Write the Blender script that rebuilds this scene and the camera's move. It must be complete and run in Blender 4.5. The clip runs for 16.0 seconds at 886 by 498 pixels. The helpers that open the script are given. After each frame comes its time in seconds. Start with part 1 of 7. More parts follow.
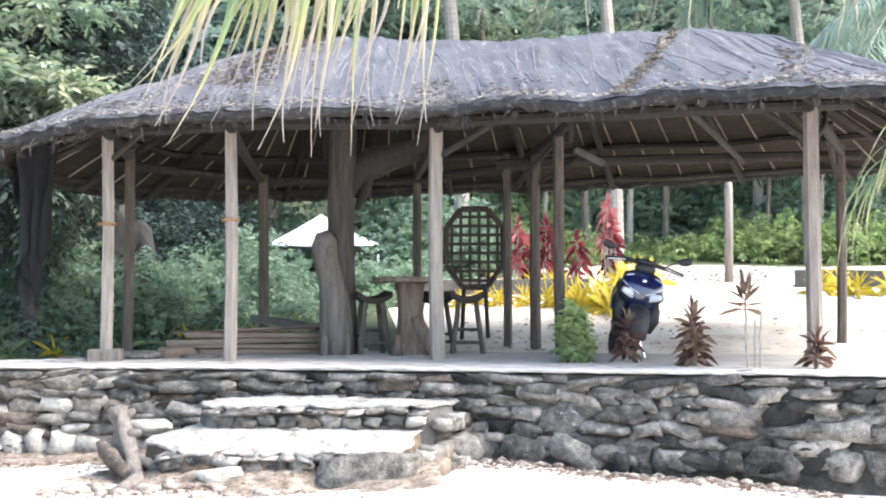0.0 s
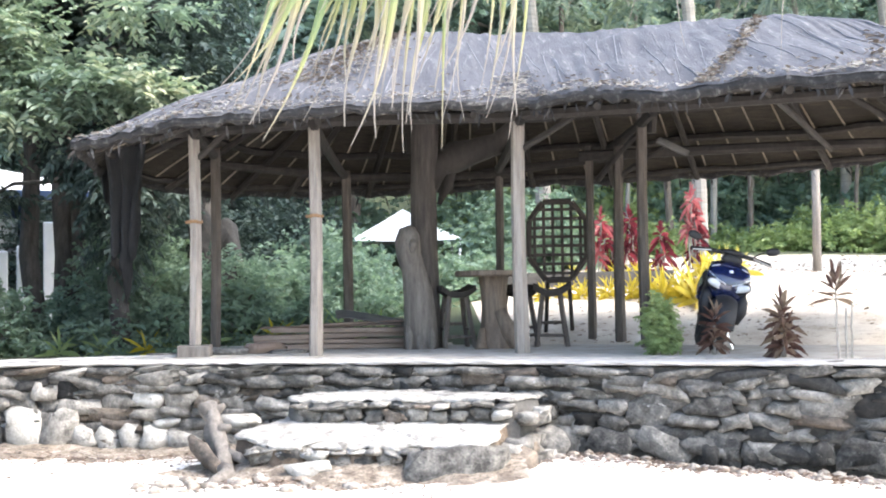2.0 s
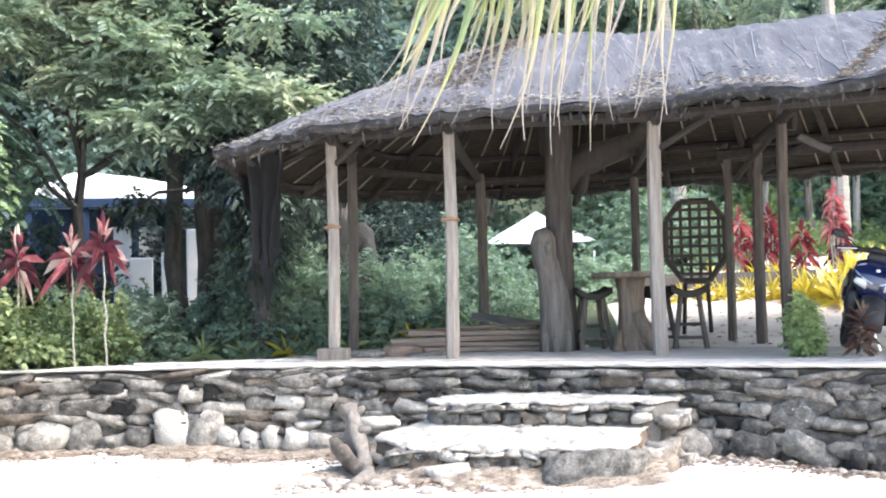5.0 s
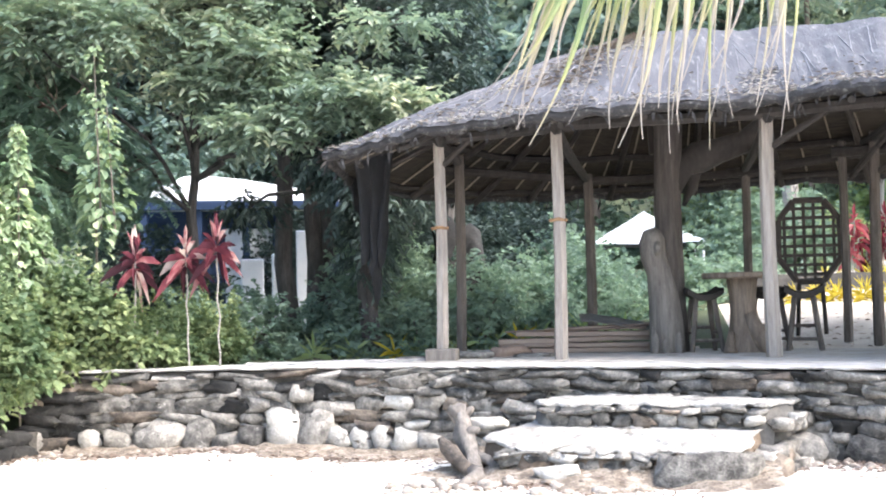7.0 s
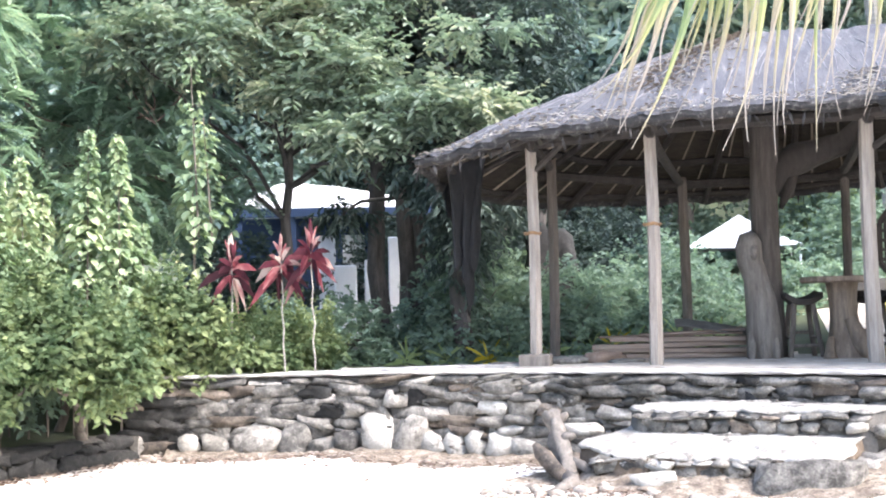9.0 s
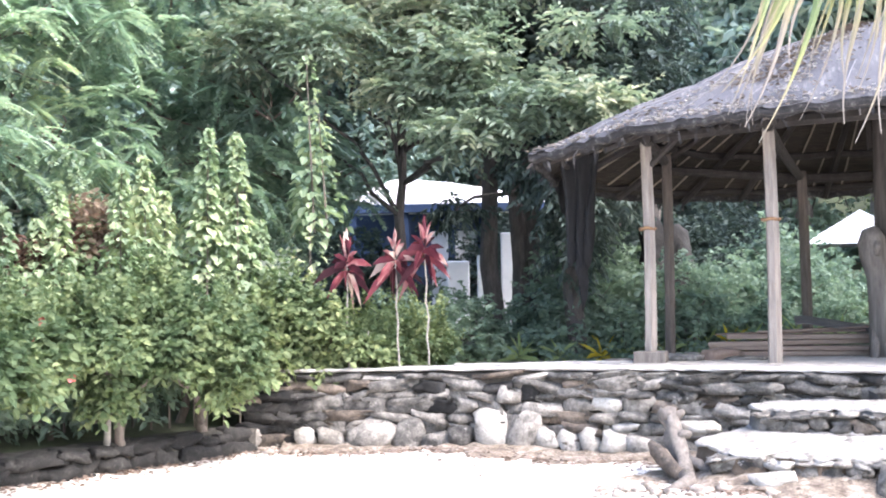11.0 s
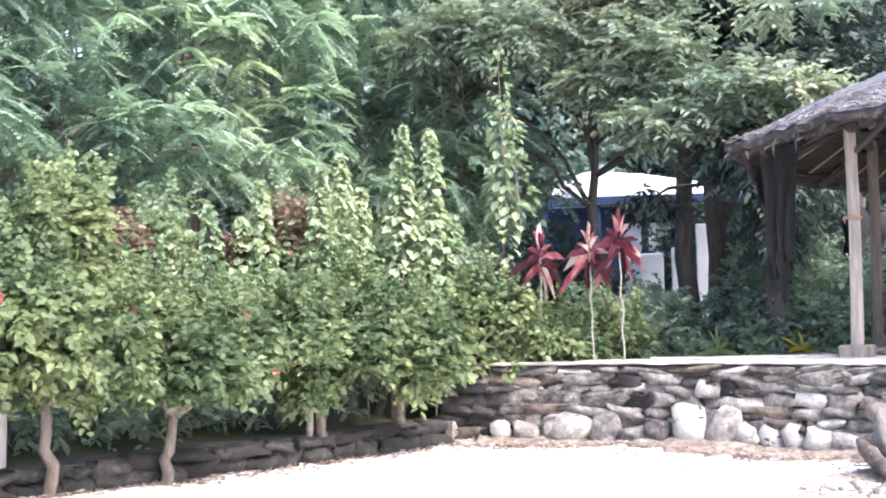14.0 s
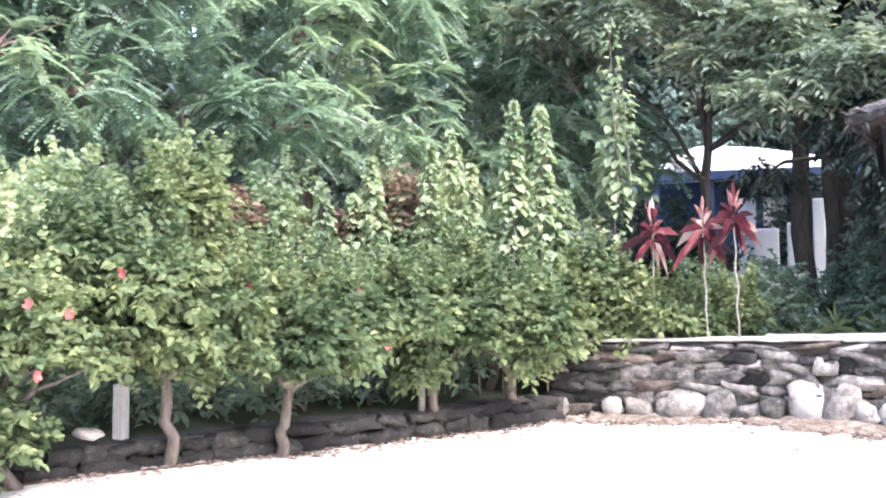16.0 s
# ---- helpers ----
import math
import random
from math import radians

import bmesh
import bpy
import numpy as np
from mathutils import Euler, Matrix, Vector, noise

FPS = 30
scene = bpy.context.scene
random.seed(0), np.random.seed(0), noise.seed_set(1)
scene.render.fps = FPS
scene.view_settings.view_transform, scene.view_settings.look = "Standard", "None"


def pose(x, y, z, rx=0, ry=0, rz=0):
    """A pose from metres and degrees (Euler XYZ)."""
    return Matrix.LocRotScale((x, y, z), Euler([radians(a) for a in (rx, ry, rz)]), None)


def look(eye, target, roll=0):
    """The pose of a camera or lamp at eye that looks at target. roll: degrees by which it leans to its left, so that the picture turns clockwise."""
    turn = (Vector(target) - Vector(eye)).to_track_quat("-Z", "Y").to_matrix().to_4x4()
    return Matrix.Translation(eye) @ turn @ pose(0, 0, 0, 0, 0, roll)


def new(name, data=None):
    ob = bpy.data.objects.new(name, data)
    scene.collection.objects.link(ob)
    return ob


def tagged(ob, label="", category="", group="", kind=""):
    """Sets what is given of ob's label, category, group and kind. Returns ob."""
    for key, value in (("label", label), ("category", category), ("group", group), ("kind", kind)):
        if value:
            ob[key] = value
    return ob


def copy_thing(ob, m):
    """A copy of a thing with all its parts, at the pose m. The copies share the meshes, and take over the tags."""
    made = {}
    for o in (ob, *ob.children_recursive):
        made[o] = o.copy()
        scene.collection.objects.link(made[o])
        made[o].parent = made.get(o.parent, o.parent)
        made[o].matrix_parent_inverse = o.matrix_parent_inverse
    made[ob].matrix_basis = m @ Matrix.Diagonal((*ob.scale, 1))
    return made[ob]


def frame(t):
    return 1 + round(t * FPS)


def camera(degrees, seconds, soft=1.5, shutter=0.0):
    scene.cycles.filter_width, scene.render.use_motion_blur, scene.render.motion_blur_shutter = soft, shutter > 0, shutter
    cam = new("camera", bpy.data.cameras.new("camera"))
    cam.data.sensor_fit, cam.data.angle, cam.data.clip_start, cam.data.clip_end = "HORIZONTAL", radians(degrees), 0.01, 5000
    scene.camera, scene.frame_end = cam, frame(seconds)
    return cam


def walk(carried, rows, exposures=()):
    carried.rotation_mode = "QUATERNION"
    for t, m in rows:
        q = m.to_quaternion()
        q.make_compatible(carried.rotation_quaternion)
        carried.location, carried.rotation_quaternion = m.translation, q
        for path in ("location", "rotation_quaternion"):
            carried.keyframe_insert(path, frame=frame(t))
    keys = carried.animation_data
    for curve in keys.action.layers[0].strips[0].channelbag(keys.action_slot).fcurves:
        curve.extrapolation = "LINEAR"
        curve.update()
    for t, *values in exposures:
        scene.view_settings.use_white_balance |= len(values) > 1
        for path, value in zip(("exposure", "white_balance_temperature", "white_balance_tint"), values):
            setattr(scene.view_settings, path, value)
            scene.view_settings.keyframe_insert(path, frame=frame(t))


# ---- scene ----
# camera: a slow pan to the left, held at chest height on the beach
cam = camera(39.22, 16.0, soft=2.0)
ROWS = [
    (0.0, -0.0000, -0.0000, 1.370, -7.545, 2.328, 0.207),
    (0.5, -0.0062, -0.0000, 1.370, -6.500, 1.979, 0.462),
    (1.0, -0.0124, -0.0001, 1.370, -5.545, 1.811, 0.679),
    (1.5, -0.0186, -0.0002, 1.370, -4.731, 1.718, 0.861),
    (2.0, -0.0247, -0.0004, 1.370, -3.802, 2.071, 0.859),
    (2.5, -0.0309, -0.0007, 1.370, -2.813, 2.235, 1.001),
    (3.0, -0.0371, -0.0009, 1.370, -1.716, 2.336, 1.193),
    (5.3, -0.0652, -0.0029, 1.370, 2.947, 2.315, 1.346),
    (5.5, -0.0676, -0.0031, 1.370, 3.431, 2.359, 1.415),
    (6.0, -0.0737, -0.0036, 1.370, 4.727, 2.607, 1.587),
    (6.5, -0.0796, -0.0043, 1.370, 5.724, 2.576, 1.503),
    (7.0, -0.0857, -0.0049, 1.370, 7.133, 2.451, 1.259),
    (7.5, -0.0916, -0.0057, 1.370, 8.142, 2.792, 1.253),
    (8.0, -0.0976, -0.0064, 1.370, 9.196, 2.638, 1.364),
    (8.5, -0.1034, -0.0073, 1.370, 10.102, 2.814, 1.549),
    (8.7, -0.1057, -0.0076, 1.370, 10.603, 2.810, 1.506),
    (10.8, -0.1299, -0.0117, 1.370, 15.622, 2.875, 1.211),
    (11.0, -0.1322, -0.0121, 1.370, 16.412, 2.720, 1.178),
    (11.5, -0.1378, -0.0132, 1.370, 18.284, 2.441, 1.297),
    (12.0, -0.1434, -0.0144, 1.370, 19.541, 2.364, 1.341),
    (12.5, -0.1490, -0.0156, 1.370, 20.509, 2.617, 1.353),
    (13.0, -0.1544, -0.0168, 1.370, 21.843, 2.817, 1.128),
    (13.5, -0.1599, -0.0181, 1.370, 23.324, 2.870, 1.094),
    (14.0, -0.1652, -0.0194, 1.370, 25.172, 2.621, 1.397),
    (14.5, -0.1705, -0.0208, 1.370, 26.540, 2.394, 1.591),
    (15.0, -0.1758, -0.0222, 1.370, 27.626, 2.325, 1.798),
    (15.5, -0.1809, -0.0237, 1.370, 28.583, 1.829, 1.659),
    (16.0, -0.1860, -0.0252, 1.370, 30.177, 1.634, 1.352),
]
walk(cam, [(t, pose(x, y, z, 90 + pitch, roll, yaw)) for t, x, y, z, yaw, pitch, roll in ROWS], exposures=((0.0, 2.40, 6400.0, 10.0), (5.5, 2.44, 6400.0, 11.0), (8.5, 2.51, 6350.0, 13.0), (11.5, 2.54, 6250.0, 18.0), (14.0, 2.55, 6220.0, 20.5), (16.0, 2.50, 6220.0, 22.0)))

# ---- world and sun ----
SUN_EL, SUN_AZ = 49.0, 112.0
world = bpy.data.worlds.new("world")
scene.world = world
world.use_nodes = True
wn = world.node_tree
sky = wn.nodes.new("ShaderNodeTexSky")
sky.sky_type = "NISHITA"
sky.sun_disc = False
sky.sun_elevation, sky.sun_rotation = radians(SUN_EL), radians(SUN_AZ)
sky.air_density, sky.dust_density = 1.2, 3.0
wn.nodes["Background"].inputs["Strength"].default_value = 0.15
wn.links.new(sky.outputs[0], wn.nodes["Background"].inputs["Color"])
sun = new("sun", bpy.data.lights.new("sun", "SUN"))
sun.data.energy, sun.data.angle, sun.data.color = 1.5, radians(28.0), (1.0, 0.96, 0.90)
saz, sel = radians(SUN_AZ), radians(SUN_EL)
sun.matrix_world = look((10 * math.sin(saz) * math.cos(sel), 10 * math.cos(saz) * math.cos(sel), 10 * math.sin(sel)), (0, 0, 0))


# ---- materials ----
def nodes_of(name):
    m = bpy.data.materials.new(name)
    m.use_nodes = True
    return m, m.node_tree.nodes, m.node_tree.links, m.node_tree.nodes["Principled BSDF"]


def ramp_node(ns, stops):
    r = ns.new("ShaderNodeValToRGB")
    while len(r.color_ramp.elements) < len(stops):
        r.color_ramp.elements.new(0.5)
    for e, (p, c) in zip(r.color_ramp.elements, stops):
        e.position, e.color = p, (*c, 1)
    return r


def surf(name, stops, scale=6.0, rough=0.8, bump=0.3, fine=60.0, metal=0.0, stretch=(1, 1, 1), rnd=0.0, stains=None, stain_scale=2.0, stain_edge=(0.55, 0.65), coat=0.0, real=False):
    """A weathered surface: coarse colour noise, fine grain, relief, and stains with a shape of their own."""
    m, ns, ln, b = nodes_of(name)
    co = ns.new("ShaderNodeTexCoord")
    info = ns.new("ShaderNodeObjectInfo")
    add = ns.new("ShaderNodeVectorMath")
    add.operation = "MULTIPLY_ADD"
    ln.new(info.outputs["Random"], add.inputs[0])
    add.inputs[1].default_value = (37.0, 19.0, 23.0)
    ln.new(ns.new("ShaderNodeNewGeometry").outputs["Position"] if real else co.outputs["Object"], add.inputs[2])
    mp = ns.new("ShaderNodeMapping")
    mp.inputs["Scale"].default_value = stretch
    ln.new(add.outputs[0], mp.inputs[0])
    n1 = ns.new("ShaderNodeTexNoise")
    n1.inputs["Scale"].default_value, n1.inputs["Detail"].default_value, n1.inputs["Roughness"].default_value = scale, 6, 0.65
    ln.new(mp.outputs[0], n1.inputs["Vector"])
    n2 = ns.new("ShaderNodeTexNoise")
    n2.inputs["Scale"].default_value, n2.inputs["Detail"].default_value = fine, 4
    ln.new(mp.outputs[0], n2.inputs["Vector"])
    mix = ns.new("ShaderNodeMath")
    mix.operation = "MULTIPLY_ADD"
    ln.new(n2.outputs["Fac"], mix.inputs[0])
    mix.inputs[1].default_value = 0.35
    ln.new(n1.outputs["Fac"], mix.inputs[2])
    last = mix
    if rnd:
        ad = ns.new("ShaderNodeMath")
        ad.operation = "MULTIPLY_ADD"
        ln.new(info.outputs["Random"], ad.inputs[0])
        ad.inputs[1].default_value = rnd
        ln.new(mix.outputs[0], ad.inputs[2])
        last = ns.new("ShaderNodeMath")
        last.operation = "SUBTRACT"
        ln.new(ad.outputs[0], last.inputs[0])
        last.inputs[1].default_value = rnd / 2
    sh = ns.new("ShaderNodeMath")
    sh.operation = "SUBTRACT"
    ln.new(last.outputs[0], sh.inputs[0])
    sh.inputs[1].default_value = 0.175
    r = ramp_node(ns, stops)
    ln.new(sh.outputs[0], r.inputs[0])
    colour = r.outputs[0]
    if stains:
        n3 = ns.new("ShaderNodeTexNoise")
        n3.inputs["Scale"].default_value, n3.inputs["Detail"].default_value, n3.inputs["Roughness"].default_value = stain_scale, 8, 0.7
        ln.new(mp.outputs[0], n3.inputs["Vector"])
        r3 = ramp_node(ns, [(stain_edge[0], (0, 0, 0)), (stain_edge[1], (1, 1, 1))])
        ln.new(n3.outputs["Fac"], r3.inputs[0])
        mx = ns.new("ShaderNodeMix")
        mx.data_type = "RGBA"
        ln.new(r3.outputs[0], mx.inputs[0])
        ln.new(colour, mx.inputs[6])
        mx.inputs[7].default_value = (*stains, 1)
        colour = mx.outputs[2]
    ln.new(colour, b.inputs["Base Color"])
    b.inputs["Roughness"].default_value, b.inputs["Metallic"].default_value = rough, metal
    b.inputs["Coat Weight"].default_value = coat
    if bump:
        bp = ns.new("ShaderNodeBump")
        bp.inputs["Strength"].default_value, bp.inputs["Distance"].default_value = bump, 0.02
        ln.new(mix.outputs[0], bp.inputs["Height"])
        ln.new(bp.outputs[0], b.inputs["Normal"])
    return m


def leaf_mat(name, stops, trans=0.35, rough=0.45, patch=0.9, tcol=None, own=0.15):
    """Leaves: each one its own tone, drifting from patch to patch, with light passing through."""
    m, ns, ln, b = nodes_of(name)
    g = ns.new("ShaderNodeNewGeometry")
    n = ns.new("ShaderNodeTexNoise")
    n.inputs["Scale"].default_value, n.inputs["Detail"].default_value = patch, 3
    ln.new(g.outputs["Position"], n.inputs["Vector"])
    a = ns.new("ShaderNodeMath")
    a.operation = "MULTIPLY_ADD"
    ln.new(g.outputs["Random Per Island"], a.inputs[0])
    a.inputs[1].default_value = 0.34
    s = ns.new("ShaderNodeMath")
    s.operation = "MULTIPLY_ADD"
    ln.new(n.outputs["Fac"], s.inputs[0])
    s.inputs[1].default_value = 1.3
    each = ns.new("ShaderNodeMath")
    each.operation = "MULTIPLY_ADD"
    ln.new(ns.new("ShaderNodeObjectInfo").outputs["Random"], each.inputs[0])
    each.inputs[1].default_value, each.inputs[2].default_value = own, -0.32 - own / 2
    ln.new(each.outputs[0], s.inputs[2])
    ln.new(s.outputs[0], a.inputs[2])
    r = ramp_node(ns, stops)
    ln.new(a.outputs[0], r.inputs[0])
    ln.new(r.outputs[0], b.inputs["Base Color"])
    b.inputs["Roughness"].default_value = rough
    b.inputs["Specular IOR Level"].default_value = 0.12
    t = ns.new("ShaderNodeBsdfTranslucent")
    br = ns.new("ShaderNodeMix")
    br.data_type, br.blend_type = "RGBA", "MULTIPLY"
    br.inputs[0].default_value = 1.0
    ln.new(r.outputs[0], br.inputs[6])
    br.inputs[7].default_value = (*(tcol or (1.2, 1.3, 0.95)), 1)
    ln.new(br.outputs[2], t.inputs[0])
    ms = ns.new("ShaderNodeMixShader")
    ms.inputs[0].default_value = trans
    ln.new(b.outputs[0], ms.inputs[1])
    ln.new(t.outputs[0], ms.inputs[2])
    ln.new(ms.outputs[0], ns["Material Output"].inputs[0])
    return m


M = {}
M["sand"] = surf("sand", [(0.25, (0.60, 0.55, 0.48)), (0.5, (0.74, 0.70, 0.64)), (0.75, (0.82, 0.79, 0.74))], 3, 0.95, 0.5, 90, stains=(0.45, 0.36, 0.27), stain_scale=9, stain_edge=(0.66, 0.72))
M["yard"] = surf("yard", [(0.25, (0.31, 0.25, 0.19)), (0.45, (0.50, 0.44, 0.365)), (0.7, (0.66, 0.61, 0.53))], 1.6, 0.95, 0.8, 45, stains=(0.22, 0.165, 0.12), stain_scale=9, stain_edge=(0.56, 0.68))
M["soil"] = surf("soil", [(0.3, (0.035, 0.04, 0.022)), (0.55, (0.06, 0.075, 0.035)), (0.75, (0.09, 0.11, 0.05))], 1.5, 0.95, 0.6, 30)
M["dirt"] = surf("dirt", [(0.25, (0.046, 0.033, 0.023)), (0.5, (0.101, 0.075, 0.054)), (0.75, (0.168, 0.134, 0.106))], 7, 0.95, 1.0, 60, stains=(0.10, 0.075, 0.05), stain_scale=9, stain_edge=(0.55, 0.66))
M["dirtbank"] = surf("dirtbank", [(0.25, (0.055, 0.043, 0.033)), (0.45, (0.135, 0.108, 0.083)), (0.6, (0.24, 0.205, 0.168)), (0.8, (0.42, 0.385, 0.34))], 9, 0.97, 1.0, 60, stains=(0.05, 0.038, 0.028), stain_scale=16, stain_edge=(0.53, 0.62))
M["rubble"] = surf("rubble", [(0.25, (0.150, 0.125, 0.100)), (0.5, (0.350, 0.312, 0.269)), (0.8, (0.575, 0.537, 0.488))], 9, 0.9, 0.6, 50, rnd=0.3)
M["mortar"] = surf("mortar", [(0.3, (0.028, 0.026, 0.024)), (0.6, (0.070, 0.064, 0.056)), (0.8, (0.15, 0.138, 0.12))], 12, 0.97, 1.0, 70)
M["kerbstone"] = surf("kerbstone", [(0.3, (0.06, 0.057, 0.054)), (0.6, (0.11, 0.104, 0.096)), (0.8, (0.17, 0.158, 0.145))], 6, 0.95, 0.8, 50)
M["cap"] = surf("cap", [(0.25, (0.265, 0.252, 0.235)), (0.5, (0.371, 0.358, 0.342)), (0.75, (0.451, 0.438, 0.423))], 4, 0.9, 0.4, 60, stains=(0.20, 0.19, 0.17), stain_scale=3, stain_edge=(0.60, 0.72))
M["tread"] = surf("tread", [(0.27, (0.13, 0.122, 0.108)), (0.45, (0.255, 0.243, 0.222)), (0.62, (0.37, 0.355, 0.33)), (0.8, (0.45, 0.435, 0.41))], 9, 0.92, 1.0, 60, stains=(0.10, 0.094, 0.084), stain_scale=6, stain_edge=(0.55, 0.65))
M["stone"] = surf("stone", [(0.26, (0.022, 0.021, 0.020)), (0.44, (0.072, 0.068, 0.062)), (0.58, (0.135, 0.127, 0.115)), (0.78, (0.27, 0.25, 0.225))], 11, 0.92, 1.0, 60, rnd=0.26, stains=(0.40, 0.385, 0.36), stain_scale=9, stain_edge=(0.63, 0.68), real=True)
M["stone_brown"] = surf("stone_brown", [(0.28, (0.036, 0.030, 0.025)), (0.5, (0.105, 0.084, 0.067)), (0.75, (0.215, 0.178, 0.143))], 11, 0.9, 1.0, 60, rnd=0.25, stains=(0.32, 0.29, 0.25), stain_scale=10, stain_edge=(0.64, 0.70), real=True)
M["stone_pale"] = surf("stone_pale", [(0.26, (0.040, 0.037, 0.033)), (0.44, (0.120, 0.112, 0.100)), (0.6, (0.215, 0.20, 0.178)), (0.8, (0.38, 0.355, 0.32))], 11, 0.92, 1.0, 60, rnd=0.28, stains=(0.045, 0.043, 0.040), stain_scale=8, stain_edge=(0.60, 0.68), real=True)
M["stone_white"] = surf("stone_white", [(0.27, (0.13, 0.12, 0.105)), (0.5, (0.26, 0.245, 0.22)), (0.75, (0.40, 0.385, 0.355))], 9, 0.88, 0.9, 55, rnd=0.35, stains=(0.085, 0.078, 0.068), stain_scale=6, stain_edge=(0.56, 0.64), real=True)
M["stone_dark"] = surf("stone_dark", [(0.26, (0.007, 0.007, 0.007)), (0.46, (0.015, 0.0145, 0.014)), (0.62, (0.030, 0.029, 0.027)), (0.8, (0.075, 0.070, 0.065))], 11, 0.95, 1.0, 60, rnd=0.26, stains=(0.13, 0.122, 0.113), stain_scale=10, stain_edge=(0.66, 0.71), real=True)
M["concrete"] = surf("concrete", [(0.25, (0.190, 0.185, 0.180)), (0.5, (0.286, 0.275, 0.267)), (0.75, (0.381, 0.371, 0.352))], 3, 0.9, 0.4, 60)
M["floor"] = surf("floor", [(0.25, (0.235, 0.215, 0.188)), (0.5, (0.355, 0.332, 0.298)), (0.75, (0.46, 0.435, 0.40))], 3, 0.92, 0.4, 60, stains=(0.18, 0.162, 0.14), stain_scale=2.5, stain_edge=(0.56, 0.70))
M["post"] = surf("post", [(0.25, (0.125, 0.106, 0.092)), (0.5, (0.222, 0.195, 0.171)), (0.75, (0.31, 0.280, 0.252))], 5, 0.85, 0.5, 60, stretch=(6, 6, 0.5), rnd=0.15)
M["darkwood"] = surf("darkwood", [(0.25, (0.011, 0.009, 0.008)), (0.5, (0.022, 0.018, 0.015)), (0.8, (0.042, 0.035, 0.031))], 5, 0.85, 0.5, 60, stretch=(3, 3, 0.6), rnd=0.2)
M["latticewood"] = surf("latticewood", [(0.25, (0.020, 0.015, 0.013)), (0.5, (0.040, 0.031, 0.026)), (0.8, (0.072, 0.058, 0.050))], 8, 0.8, 0.4, 60)
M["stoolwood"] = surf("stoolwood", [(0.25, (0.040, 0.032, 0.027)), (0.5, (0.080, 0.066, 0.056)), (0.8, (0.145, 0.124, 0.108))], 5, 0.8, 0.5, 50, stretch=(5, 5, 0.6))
M["logwood"] = surf("logwood", [(0.25, (0.063, 0.055, 0.049)), (0.5, (0.125, 0.111, 0.099)), (0.8, (0.21, 0.192, 0.174))], 4, 0.85, 0.7, 40, stretch=(5, 5, 0.5))
# logwood again with darker stops: roof shade put into the colour
M["shaded_logwood"] = surf("shaded_logwood", [(0.25, (0.022, 0.018, 0.016)), (0.5, (0.050, 0.042, 0.037)), (0.8, (0.095, 0.083, 0.073))], 4, 0.85, 0.7, 40, stretch=(5, 5, 0.5))
M["tablewood"] = surf("tablewood", [(0.25, (0.055, 0.040, 0.029)), (0.5, (0.118, 0.090, 0.068)), (0.8, (0.215, 0.172, 0.134))], 4, 0.75, 0.6, 40, stretch=(5, 5, 0.5))
M["plank"] = surf("plank", [(0.25, (0.104, 0.072, 0.056)), (0.5, (0.184, 0.136, 0.108)), (0.8, (0.264, 0.208, 0.168))], 4, 0.85, 0.4, 50, stretch=(0.5, 6, 6), rnd=0.3)
M["tarp"] = surf("tarp", [(0.25, (0.033, 0.033, 0.039)), (0.5, (0.057, 0.057, 0.065)), (0.75, (0.092, 0.092, 0.099))], 2.0, 0.75, 1.0, 25, stains=(0.20, 0.19, 0.185), stain_scale=5.5, stain_edge=(0.56, 0.70), stretch=(4.0, 0.6, 0.6))
M["crease"] = surf("crease", [(0.25, (0.103, 0.103, 0.115)), (0.6, (0.196, 0.196, 0.207)), (0.8, (0.299, 0.293, 0.299))], 9, 0.85, 0.6, 40)
M["palelitter"] = leaf_mat("pale_litter_leaf", [(0.1, (0.16, 0.14, 0.12)), (0.4, (0.36, 0.34, 0.315)), (0.9, (0.62, 0.60, 0.57))], 0.1, 0.85, 3.0, (1, 1, 1))
M["rim"] = surf("rim", [(0.25, (0.010, 0.010, 0.010)), (0.55, (0.026, 0.024, 0.024)), (0.78, (0.16, 0.15, 0.14))], 14, 0.95, 1.0, 60)
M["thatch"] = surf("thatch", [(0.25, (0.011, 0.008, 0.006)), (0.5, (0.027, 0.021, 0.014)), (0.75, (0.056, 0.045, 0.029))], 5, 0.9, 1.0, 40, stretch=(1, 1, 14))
M["batten"] = surf("batten", [(0.3, (0.14, 0.115, 0.085)), (0.7, (0.26, 0.22, 0.17))], 8, 0.85, 0.2)
M["deadleaf"] = leaf_mat("deadleaf", [(0.1, (0.092, 0.064, 0.047)), (0.5, (0.207, 0.160, 0.133)), (0.9, (0.323, 0.301, 0.290))], 0.1, 0.8, 3.0, (1, 1, 1))
M["roof_leaf"] = leaf_mat("roof_leaf", [(0.1, (0.12, 0.095, 0.075)), (0.5, (0.24, 0.20, 0.165)), (0.9, (0.42, 0.38, 0.335))], 0.1, 0.8, 3.0, (1, 1, 1))
M["bark"] = surf("bark", [(0.25, (0.06, 0.05, 0.042)), (0.5, (0.12, 0.10, 0.085)), (0.8, (0.22, 0.19, 0.165))], 6, 0.9, 0.9, 40, stretch=(3, 3, 0.7))
M["palebark"] = surf("palebark", [(0.25, (0.162, 0.149, 0.131)), (0.5, (0.243, 0.226, 0.203)), (0.8, (0.324, 0.304, 0.276))], 5, 0.85, 0.5, 40, stretch=(0.6, 0.6, 5))
M["darkbark"] = surf("darkbark", [(0.25, (0.030, 0.027, 0.027)), (0.5, (0.060, 0.054, 0.051)), (0.8, (0.115, 0.102, 0.094))], 6, 0.95, 0.9, 40, stretch=(3, 3, 0.7))
